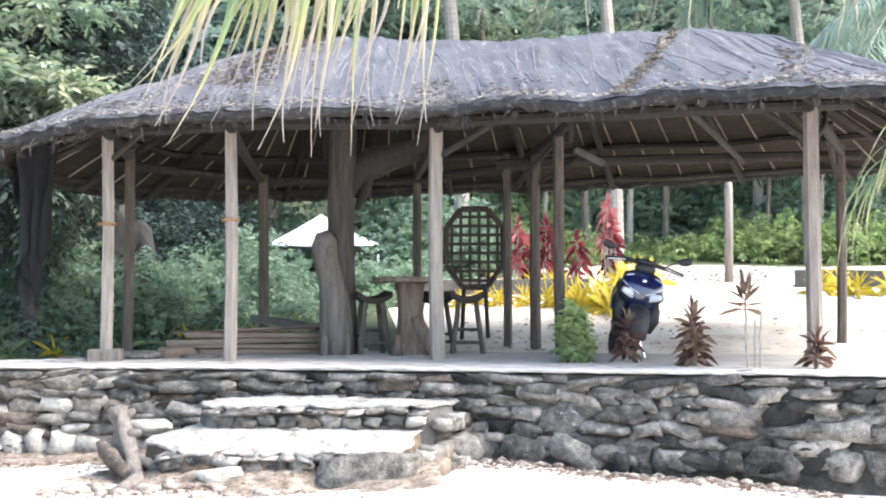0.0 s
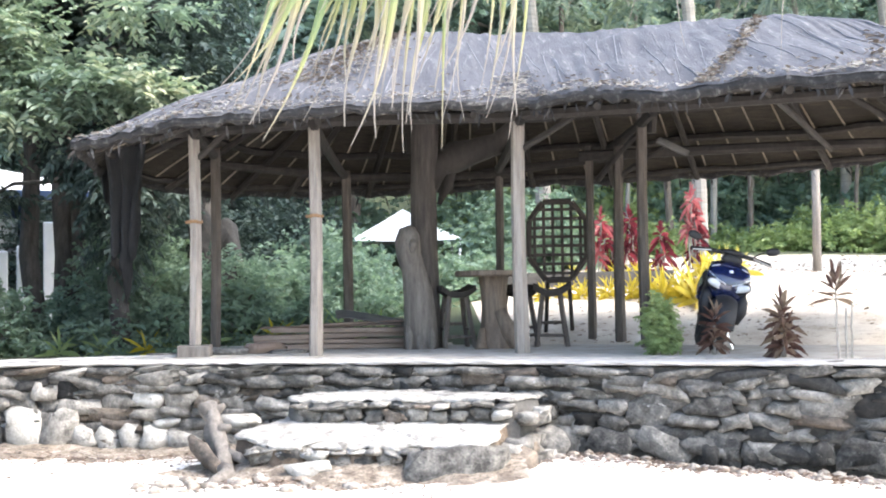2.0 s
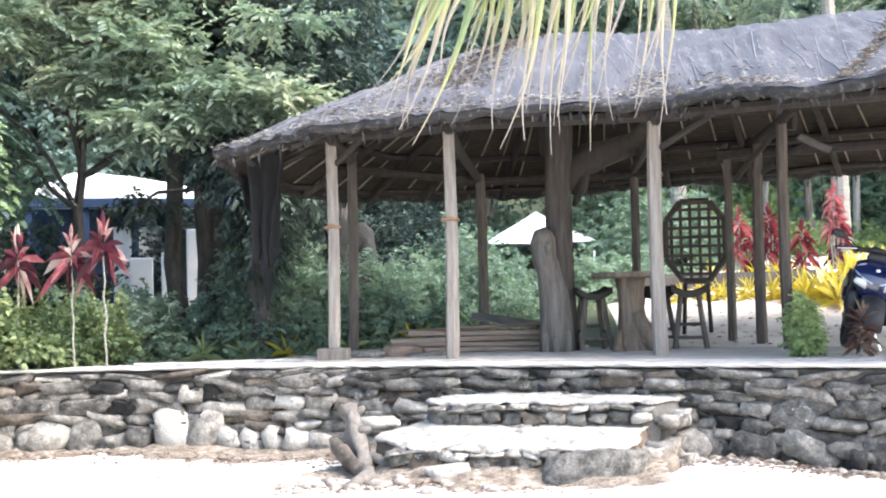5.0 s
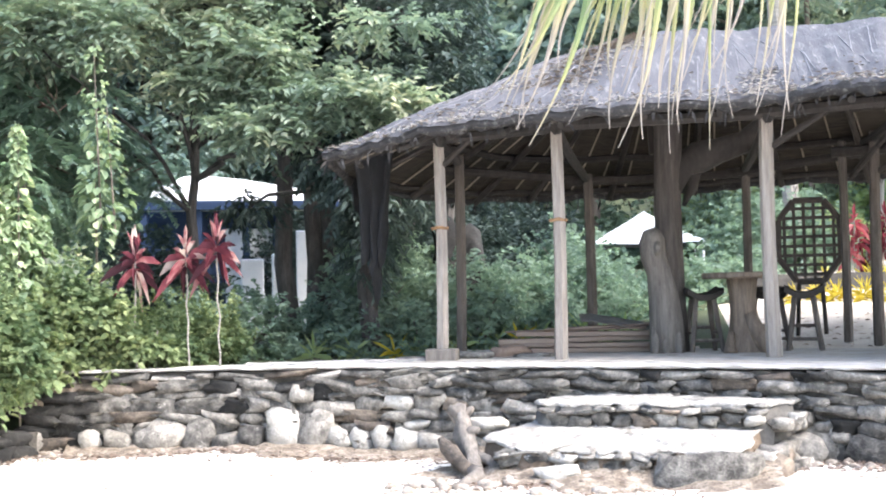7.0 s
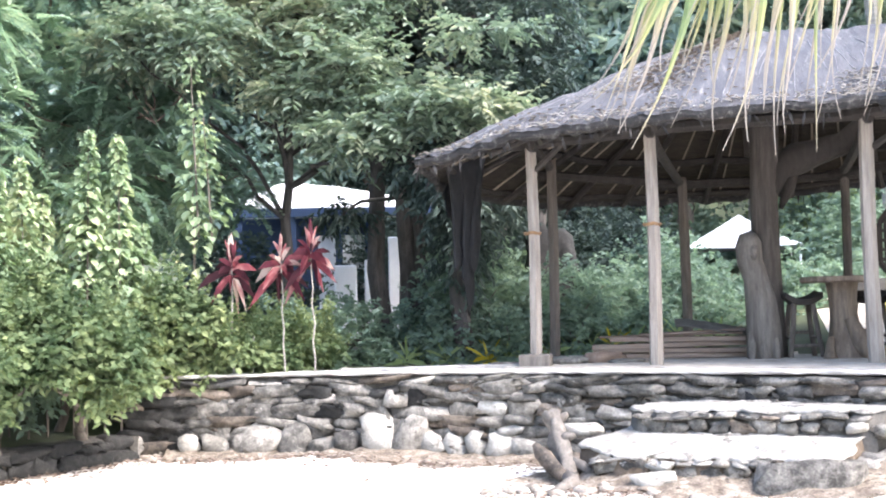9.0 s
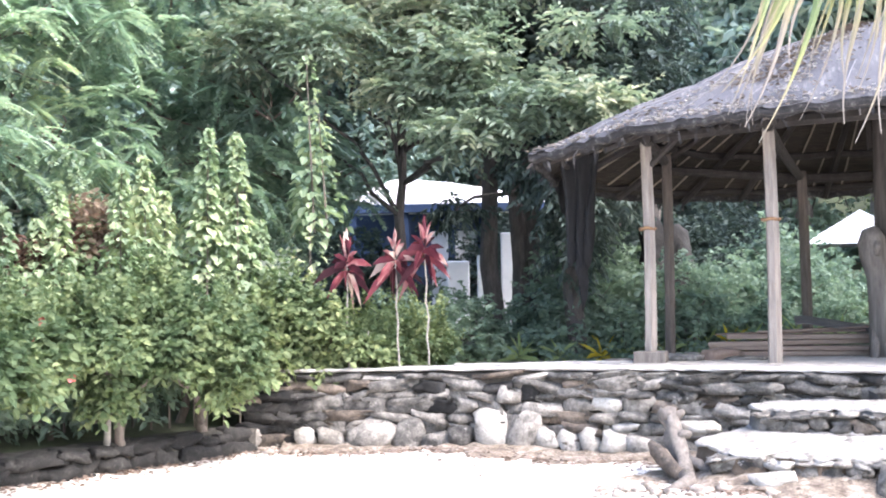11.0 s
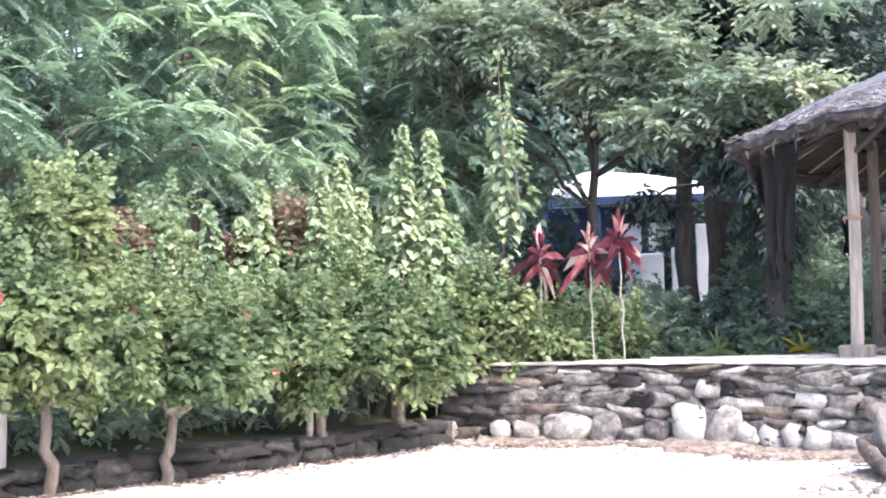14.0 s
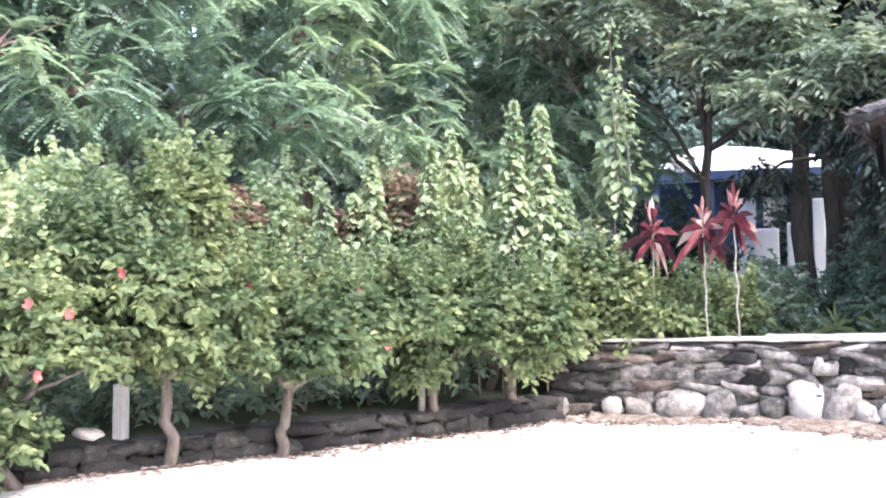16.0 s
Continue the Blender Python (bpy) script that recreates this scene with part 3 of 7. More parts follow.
def lay_courses(parent, course, s0, s1, z0, heights, widths, rng, skip=None):
    z = z0
    for ri, h in enumerate(heights):
        s = s0 + rng.uniform(0, 0.2)
        while s < s1:
            w = rng.uniform(*widths[ri])
            hh = h * rng.uniform(0.8, 1.12)
            p, t, n = course.at(s + w / 2)
            if not (skip and skip(p, z)):
                u = rng.random()
                pale = 0.45 if -4.2 < p.x < -0.3 else 0.22 if p.x < 1.6 else 0.06
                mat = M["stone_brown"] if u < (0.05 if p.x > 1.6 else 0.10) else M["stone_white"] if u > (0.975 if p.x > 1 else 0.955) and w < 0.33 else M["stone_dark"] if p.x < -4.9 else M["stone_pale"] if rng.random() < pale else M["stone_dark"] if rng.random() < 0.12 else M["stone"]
                wander = (0.0 if ri == len(heights) - 1 else 0.012 if ri == len(heights) - 2 else 0.04) * noise.noise(Vector((s * 0.9, ri * 0.35, 7.0)))
                tall = 1.75 if rng.random() < 0.07 and 0 < ri < len(heights) - 2 else 1.0
                lay_stone(parent, rng.choice(FLATS), p + n * (-0.108 + rng.uniform(-0.02, 0.015)) + Vector((0, 0, z + h * tall / 2 + wander + rng.uniform(-0.014, 0.014))), t, n, w * rng.uniform(1.10, 1.20), 0.26, hh * tall * 1.36, mat, rng, 10.0)
                if rng.random() < 0.45:
                    lay_stone(parent, rng.choice(FLATS), p + t * (w / 2) + n * (-0.075 + rng.uniform(-0.02, 0.01)) + Vector((0, 0, z + (h if ri == 0 else 0.01) + wander)), t, n, rng.uniform(0.06, 0.14), 0.16, rng.uniform(0.03, 0.06), M["stone_pale"] if rng.random() < 0.35 else mat, rng, 25.0)
            s += w * 0.99
        z += h


# boulders along the foot: the marked ones of the planted side one by one, the rest by chance
FOOT = [(-4.95, 0.13, 0.23, 0.20, "stone_white"), (-4.70, 0.12, 0.29, 0.20, "stone_white"), (-4.45, 0.13, 0.20, 0.2, "stone"), (-4.23, 0.17, 0.34, 0.35, "stone_pale"), (-3.92, 0.16, 0.32, 0.33, "stone"), (-3.62, 0.11, 0.26, 0.18, "stone_pale"), (-3.38, 0.13, 0.22, 0.26, "stone"),
        (-3.08, 0.21, 0.34, 0.43, "stone_white"), (-2.77, 0.20, 0.31, 0.44, "stone_pale"), (-2.53, 0.13, 0.25, 0.26, "stone_white"), (-2.32, 0.10, 0.20, 0.28, "stone_white"), (-2.12, 0.10, 0.22, 0.28, "stone_white"), (-1.88, 0.10, 0.27, 0.25, "stone_white"), (-1.62, 0.09, 0.30, 0.24, "stone_white"),
        (1.66, 0.17, 0.34, 0.36, "stone_pale"), (2.0, 0.13, 0.36, 0.26, "stone"), (2.40, 0.15, 0.46, 0.26, "stone")]
for x, z, w, h, m in FOOT:
    p = Vector((x, float(wall_y(x)), z))
    _, t, n = front.at(min(front.s, key=lambda q: (front.at(q)[0] - Vector((x, p.y, 0))).length))
    lay_stone(retaining, wr.choice(ROUNDS if m == "stone_white" else BLOCKS), p + n * (-0.03 if x < 0 else -0.085) - Vector((0, 0, 0.02)), t, n, w * 1.15, 0.30, h * 1.05, M[m], wr, 22, "boulder")
s = 0.8
while s < front.s[-1]:
    p, t, n = front.at(s)
    w = wr.choice((0.16, 0.22, 0.28, 0.36, 0.46)) * wr.uniform(0.85, 1.15)
    if p.x > 2.7 or p.x < -5.1 or 1.15 < p.x < 1.45:
        lay_stone(retaining, wr.choice(BLOCKS + FLATS[:6]), p + n * wr.uniform(-0.10, -0.05) + Vector((0, 0, 0.06 + wr.uniform(-0.02, 0.03))), t, n, w * 1.1, 0.28, min(wr.uniform(0.16, 0.30), 0.06 + w), M["stone_dark"] if wr.random() < 0.3 else M["stone"], wr, 14, "boulder")
    s += w * 0.95
lay_courses(retaining, front, 1.6, front.s[-1], 0.03, [0.13, 0.105, 0.10, 0.12, 0.085, 0.10, 0.065], [(0.22, 0.5), (0.15, 0.42), (0.18, 0.5), (0.2, 0.5), (0.14, 0.4), (0.2, 0.55), (0.15, 0.5)], wr)

# low dark wall under the hedge
low = Course(LOWWALL, 1)
if low.at(4)[2].x < 0:
    low.flip = -1
lowwall = thing("garden_wall", (0, 0, 0), "low dark rubble wall edging the hedge bed", "wall", kind="structure")
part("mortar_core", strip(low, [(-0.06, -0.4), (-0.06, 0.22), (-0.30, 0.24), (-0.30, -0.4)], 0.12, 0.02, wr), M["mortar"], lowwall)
z = 0.0
for h, wd in ((0.13, (0.16, 0.42)), (0.10, (0.16, 0.40))):
    s = 0.1
    while s < low.s[-1] - 2.5:
        w = wr.uniform(*wd)
        p, t, n = low.at(s + w / 2)
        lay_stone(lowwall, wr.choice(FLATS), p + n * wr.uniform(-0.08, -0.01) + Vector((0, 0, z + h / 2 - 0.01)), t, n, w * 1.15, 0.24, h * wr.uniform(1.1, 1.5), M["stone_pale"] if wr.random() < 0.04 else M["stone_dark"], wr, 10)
        s += w * 1.02
    z += h

# ---- floor of the shelter ----
fl = Build()
rows = []
for i in range(41):
    x = -1.9 + 8.6 * i / 40
    y0 = float(wall_y(x)) + 0.42
    rows.append([(x, y0 + (3.0 - 0.15 * max(x - 3, 0)) * k / 12, PLAT + 0.012 + 0.004 * noise.noise(Vector((x * 2, k, 0)))) for k in range(13)])
fl.grid(rows)
fl.grid([[(p[0], p[1], p[2] - 0.12) for p in (r[-1],)] + [r[-1]] for r in rows])
fl.grid([[(r[0][0], r[0][1], r[0][2] - 0.1)] + [r[0]] for r in rows])
tagged(new("floor", fl.mesh("floor", M["floor"])), "grey worn concrete floor of the open shelter", "floor", kind="structure")

# ---- steps down to the sand ----
steps = thing("steps", (0, 0, 0), "two rough stone steps with white sunlit concrete treads", "steps", kind="structure")


def tread(pts, z, th, rng, slope=0.0):
    """A tread with a wandering edge from the corners of its outline."""
    ring = []
    for a, b in zip(pts, pts[1:] + pts[:1]):
        a, b = Vector((*a, 0)), Vector((*b, 0))
        k = max(2, int((b - a).length / 0.06))
        for i in range(k):
            q = a.lerp(b, i / k)
            ring.append(q + Vector((noise.noise(q * 4), noise.noise(q * 4 + Vector((9, 0, 0))), 0)) * 0.10 + Vector((noise.noise(q * 13), noise.noise(q * 13 + Vector((5, 0, 0))), 0)) * 0.06)
    c = sum(ring, Vector()) / len(ring)
    b = Build()
    rws = []
    for f, zz in ((1.0, z - th), (1.01, z - th * 0.4), (0.985, z - 0.005), (0.6, z + 0.004), (0.2, z + 0.006)):
        rws.append([c + (q - c) * f + Vector((0, 0, zz + 0.018 * noise.noise(q * 6 * f) + 0.02 * noise.noise(q * 14) + slope * ((c + (q - c) * f).y + 0.25 * (c + (q - c) * f).x - 9.82))) for q in ring])
    b.grid(rws, closed=True)
    b.f.append(tuple(range(len(b.v) - len(ring), len(b.v))))
    return b


part("upper_tread", tread([(-0.62, 10.35), (0.2, 10.15), (1.22, 9.98), (1.36, 10.2), (1.40, 10.6), (-0.42, 11.3)], 0.53, 0.032, wr), M["tread"], steps, "white sunlit upper tread", True)
part("upper_riser", tread([(-0.62, 10.35), (0.2, 10.15), (1.22, 9.98), (1.36, 10.2), (1.40, 10.6), (-0.42, 11.3)], 0.503, 0.5, wr), M["kerbstone"], steps, "", True)
part("lower_tread", tread([(-0.98, 10.1), (-0.86, 9.78), (-0.3, 9.58), (0.55, 9.42), (0.95, 9.35), (1.08, 9.75), (1.22, 10.2), (-0.6, 10.6)], 0.275, 0.032, wr, 0.17), M["tread"], steps, "white sunlit lower tread", True)
part("lower_riser", tread([(-0.98, 10.1), (-0.86, 9.78), (-0.3, 9.58), (0.55, 9.42), (0.95, 9.35), (1.08, 9.75), (1.22, 10.2), (-0.6, 10.6)], 0.248, 0.5, wr, 0.17), M["dirt"], steps, "", True)
# stones in the risers
for (a, b, z, k, hh) in (((-0.6, 10.37), (1.2, 10.0), 0.462, 11, 0.05), ((-0.93, 9.86), (0.85, 9.40), 0.165, 13, 0.06), ((-0.5, 10.38), (1.2, 10.02), 0.39, 10, 0.12), ((-0.85, 9.86), (0.3, 9.56), 0.13, 6, 0.15), ((-0.85, 9.9), (0.2, 9.56), 0.01, 5, 0.16), ((1.24, 9.9), (1.5, 10.45), 0.36, 4, 0.14), ((1.05, 9.5), (1.4, 10.3), 0.15, 5, 0.17), ((1.05, 9.45), (1.5, 10.2), 0.02, 5, 0.16)):
    a, b = Vector((*a, 0)), Vector((*b, 0))
    t = (b - a).normalized()
    for i in range(k):
        p = a.lerp(b, (i + 0.5) / k) + Vector((0, 0, z + wr.uniform(-0.02, 0.02)))
        u = wr.random()
        lay_stone(steps, wr.choice(FLATS), p + Vector((t.y, -t.x, 0)) * (0.035 if hh > 0.08 else 0.02), t, None, (b - a).length / k * wr.uniform(0.85, 1.15), 0.2, hh * wr.uniform(0.7, 1.05), M["stone_white"] if u < 0.28 else M["stone_brown"] if u < 0.36 else M["stone_pale"] if u < 0.78 else M["stone"], wr, 12)
lay_stone(steps, BLOCKS[2], Vector((0.66, 9.36, 0.05)), Vector((1, -0.2, 0)), None, 0.80, 0.46, 0.42, M["stone_pale"], wr, 3, "boulder")
lay_stone(steps, ROUNDS[1], Vector((-0.42, 9.48, 0.06)), Vector((1, -0.1, 0)), None, 0.32, 0.22, 0.15, M["stone_white"], wr, 3, "boulder")
lay_stone(steps, BLOCKS[5], Vector((1.50, 10.22, 0.13)), Vector((1, -0.4, 0)), None, 0.30, 0.26, 0.28, M["stone"], wr, 3, "boulder")
lay_stone(steps, ROUNDS[3], Vector((1.22, 9.55, 0.05)), Vector((1, -0.4, 0)), None, 0.22, 0.24, 0.24, M["stone_brown"], wr, 3, "boulder")
lay_stone(steps, ROUNDS[4], Vector((-1.02, 10.5, 0.34)), Vector((1, -0.1, 0)), None, 0.32, 0.3, 0.13, M["stone_white"], wr, 3, "boulder")


# ---- the open shelter ----
EAVE = [(-2.7, 11.7, 2.84), (-1.55, 11.45, 3.0), (-0.44, 11.25, 3.09), (1.5, 11.05, 3.11), (2.42, 10.3, 3.07), (4.1, 9.15, 3.04), (5.1, 8.75, 2.98), (6.6, 10.5, 2.93),
        (7.3, 13.0, 2.88), (6.0, 13.6, 2.86), (4.0, 14.45, 2.78), (2.08, 14.85, 2.72), (0.05, 15.0, 2.63), (-1.6, 14.6, 2.60), (-2.7, 13.2, 2.70)]
RIDGE = [(0.3, 13.4, 4.22), (0.4, 13.45, 4.26), (0.55, 13.5, 4.29), (1.5, 13.35, 4.18), (2.9, 12.65, 4.11), (4.1, 11.8, 4.06), (4.5, 11.6, 3.99), (4.6, 11.6, 3.98),
         (4.6, 11.65, 3.98), (4.3, 11.8, 4.03), (3.0, 12.65, 4.10), (1.6, 13.4, 4.17), (0.6, 13.55, 4.28), (0.35, 13.5, 4.25), (0.3, 13.4, 4.22)]


def ring_at(pts, u):
    n = len(pts)
    i = int(u) % n
    return Vector(pts[i]).lerp(Vector(pts[(i + 1) % n]), u - int(u))


def roof_at(u, v, drop=0.0):
    p = ring_at(EAVE, u).lerp(ring_at(RIDGE, u), v)
    lump = 0.06 * noise.noise(p * 1.1) + 0.025 * noise.noise(p * 3.5) + 0.03 * noise.noise(Vector((u * 11, v * 1.2, 4)))
    return p + Vector((0, 0, 0.02 * math.sin(math.pi * min(v, 1)) + lump - drop))


shelter = thing("open_shelter", (0, 0, 0), "open timber beach shelter roofed with netted thatch", "shelter")
rr = random.Random(11)
NU, NV = 15 * 28, 18
roof = Build()
roof.grid([[roof_at(i * 15 / NU, v / NV) for i in range(NU)] for v in range(NV + 1)], closed=True)
roof_ob = part("roof", roof, M["tarp"], shelter, "weathered grey-black netting over thatch", True)
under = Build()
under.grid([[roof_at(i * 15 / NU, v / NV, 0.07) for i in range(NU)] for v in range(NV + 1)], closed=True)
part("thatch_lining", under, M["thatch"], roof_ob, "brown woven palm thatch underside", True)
rim = Build()
rim_rows = []
for k in range(9):
    th = 2 * math.pi * k / 8
    rim_rows.append([roof_at(i * 15 / 420, 0.012) + Vector((0, 0, -0.055 + math.sin(th) * (0.05 + 0.045 * noise.noise(Vector((i * 0.35, k * 0.2, 3)))))) + (ring_at(EAVE, i * 15 / 420) - Vector((2.2, 12.4, 2.9))).normalized() * math.cos(th) * (0.04 + 0.03 * noise.noise(Vector((i * 0.3, k * 0.3, 9)))) for i in range(420)])
rim.grid(rim_rows, closed=True)
part("eave_roll", rim, M["rim"], roof_ob, "ragged dark eave edge", True)


def pole(name, a, b, r, material, parent, sides=7, bend=0.02, label=""):
    a, b = Vector(a), Vector(b)
    n = 6
    off = Vector((rr.uniform(-1, 1), rr.uniform(-1, 1), rr.uniform(-0.3, 0.3))) * bend
    pts = [a.lerp(b, i / n) + off * math.sin(math.pi * i / n) for i in range(n + 1)]
    return part(name, Build().tube(pts, [r * (1.06 - 0.12 * i / n) for i in range(n + 1)], sides, True, 1.0, 0.04, rr), material, parent, label, False)


# thatch battens on the underside, purlins over them, rafters below
u = 0.0
while u < 15:
    e, g = ring_at(EAVE, u), ring_at(EAVE, u + 0.01)
    stepu = 0.36 / max((g - e).length / 0.01, 0.2)
    b = Build().tube([roof_at(u, v, 0.085) for v in (0.08, 0.3, 0.5, 0.75, 0.93)], [0.011] * 5, 4)
    part("batten", b, M["batten"], roof_ob)
    u += stepu
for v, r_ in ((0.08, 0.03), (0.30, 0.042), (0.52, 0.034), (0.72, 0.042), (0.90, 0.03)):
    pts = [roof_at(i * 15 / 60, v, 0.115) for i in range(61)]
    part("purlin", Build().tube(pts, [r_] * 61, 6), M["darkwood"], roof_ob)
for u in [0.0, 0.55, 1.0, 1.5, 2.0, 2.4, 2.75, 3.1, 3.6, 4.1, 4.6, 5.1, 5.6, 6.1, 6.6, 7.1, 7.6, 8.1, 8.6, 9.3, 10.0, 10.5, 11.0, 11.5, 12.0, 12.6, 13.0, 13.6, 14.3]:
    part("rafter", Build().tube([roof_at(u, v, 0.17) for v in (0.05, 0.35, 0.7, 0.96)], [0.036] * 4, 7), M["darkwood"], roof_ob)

POSTS = [(-1.62, 12.14, 0.90, 3.0, 0.062, "post"), (-0.45, 11.9, PLAT, 3.15, 0.064, "post"), (1.5, 11.71, PLAT, 3.15, 0.068, "post"), (4.58, 10.2, PLAT, 3.15, 0.068, "post"),
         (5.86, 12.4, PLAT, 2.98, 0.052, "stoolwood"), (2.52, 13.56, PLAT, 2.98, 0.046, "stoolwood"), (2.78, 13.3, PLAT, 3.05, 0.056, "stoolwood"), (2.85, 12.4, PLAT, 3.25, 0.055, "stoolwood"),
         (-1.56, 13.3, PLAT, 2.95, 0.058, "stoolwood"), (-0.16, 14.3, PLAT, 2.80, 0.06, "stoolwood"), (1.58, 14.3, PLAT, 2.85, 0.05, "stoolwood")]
for i, (x, y, z0, z1, r, m) in enumerate(POSTS):
    lx, ly = rr.uniform(-0.02, 0.02), rr.uniform(-0.02, 0.02)
    post = pole("post", (x, y, z0), (x + lx, y + ly, z1), r, M[m], shelter, 6, 0.02, "grey weathered timber post" if m == "post" else "")
    if i in (0, 1):
        zr = 2.13 if i == 1 else 2.1
        part("rope_tie", Build().tube([(x + math.cos(a) * (r + 0.012), y + math.sin(a) * (r + 0.012), zr + 0.006 * math.sin(a * 3)) for a in np.linspace(0, 6.3, 15)], [0.016] * 15, 6), M["rope"], post, "orange-brown rope binding")


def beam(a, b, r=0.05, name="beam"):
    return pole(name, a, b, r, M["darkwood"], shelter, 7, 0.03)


beam((-1.9, 12.2, 2.97), (-0.3, 11.9, 3.02)), beam((-0.7, 11.95, 3.04), (1.8, 11.66, 3.04), 0.06), beam((1.3, 11.74, 3.05), (4.9, 10.05, 3.04), 0.055)
beam((4.5, 10.1, 3.02), (6.0, 12.6, 2.9)), beam((-1.6, 12.0, 2.95), (-1.55, 13.6, 2.85)), beam((-1.8, 13.4, 2.82), (0.0, 14.4, 2.72))
beam((-0.4, 14.35, 2.72), (1.8, 14.3, 2.75)), beam((1.4, 14.35, 2.76), (2.9, 13.4, 2.86)), beam((2.4, 13.5, 2.86), (6.1, 12.4, 2.88), 0.055)
beam((-0.45, 11.8, 3.0), (-0.16, 14.5, 2.72)), beam((1.5, 11.6, 3.0), (1.58, 14.5, 2.76)), beam((2.85, 11.9, 3.12), (2.75, 13.6, 2.95))
beam((1.5, 11.71, 2.72), (2.0, 11.5, 3.02), 0.032, "brace"), beam((4.6, 10.2, 2.75), (4.95, 10.75, 3.05), 0.032, "brace"), beam((4.58, 10.2, 2.7), (4.15, 10.42, 3.05), 0.03, "brace")
beam((-1.6, 12.14, 2.7), (-1.25, 12.05, 3.0), 0.03, "brace"), beam((2.8, 13.3, 2.62), (3.25, 13.15, 2.92), 0.03, "brace"), beam((2.6, 13.5, 2.6), (2.85, 12.5, 3.0), 0.03, "brace")
beam((3.4, 10.35, 3.1), (4.9, 12.65, 2.82), 0.03, "brace"), beam((5.86, 12.4, 2.6), (5.4, 11.6, 3.1), 0.03, "brace")
beam((0.55, 13.4, 2.9), (0.56, 13.5, 4.2), 0.06, "king_post"), beam((3.0, 12.65, 3.0), (3.0, 12.65, 4.0), 0.05, "king_post")


M["net"] = surf("net", [(0.3, (0.003, 0.0035, 0.005)), (0.6, (0.006, 0.007, 0.009)), (0.8, (0.014, 0.015, 0.018))], 9, 0.9, 0.8, 60)


def drape(x0, y0, x1, y1, ztop, zbot, seed):
    """A torn cloth that hangs in folds between two places of the eave and narrows downwards."""
    b, rows_ = Build(), []
    for i in range(25):
        f = i / 24
        row = []
        for k in range(21):
            g = k / 20
            e = 0.5 + (g - 0.5) * (1 - 0.55 * f ** 0.8)
            end = zbot + 0.5 * noise.noise(Vector((g * 6.0, seed, 2))) + 0.16 * noise.noise(Vector((g * 21.0, seed, 5))) + 0.8 * abs(g - 0.45)
            z = ztop + (end - ztop) * f
            fold = 0.055 * math.sin(g * 17 + seed + 2.0 * f) * (0.4 + f) + 0.04 * noise.noise(Vector((g * 6, f * 4, seed)))
            row.append((x0 + (x1 - x0) * e + fold * 0.35, y0 + (y1 - y0) * e + fold, z + 0.02 * noise.noise(Vector((g * 9, f * 7, seed)))))
        rows_.append(row)
    return b.grid(rows_)


net = part("hanging_net", drape(-2.56, 12.40, -2.16, 12.75, 2.93, 1.58, 1.0), M["net"], shelter, "torn black netting hanging in folds from the eave", True)
net.modifiers.new("thick", "SOLIDIFY").thickness = 0.006
net = part("hanging_net", drape(-2.75, 12.75, -2.35, 13.3, 2.80, 2.15, 5.0), M["net"], shelter, "torn black netting hanging in folds from the eave", True)
net.modifiers.new("thick", "SOLIDIFY").thickness = 0.006


# ---- trees and shrubs ----
def limb(b, a, c, r0, r1, rng, sides=7, wander=0.12, n=7):
    a, c = Vector(a), Vector(c)
    ln = (c - a).length
    pts = [a.lerp(c, i / n) + Vector((rng.uniform(-1, 1), rng.uniform(-1, 1), rng.uniform(-0.4, 0.6))) * wander * ln * 0.3 * math.sin(math.pi * i / n) for i in range(n + 1)]
    b.tube(pts, [r0 + (r1 - r0) * i / n for i in range(n + 1)], sides)
    return pts


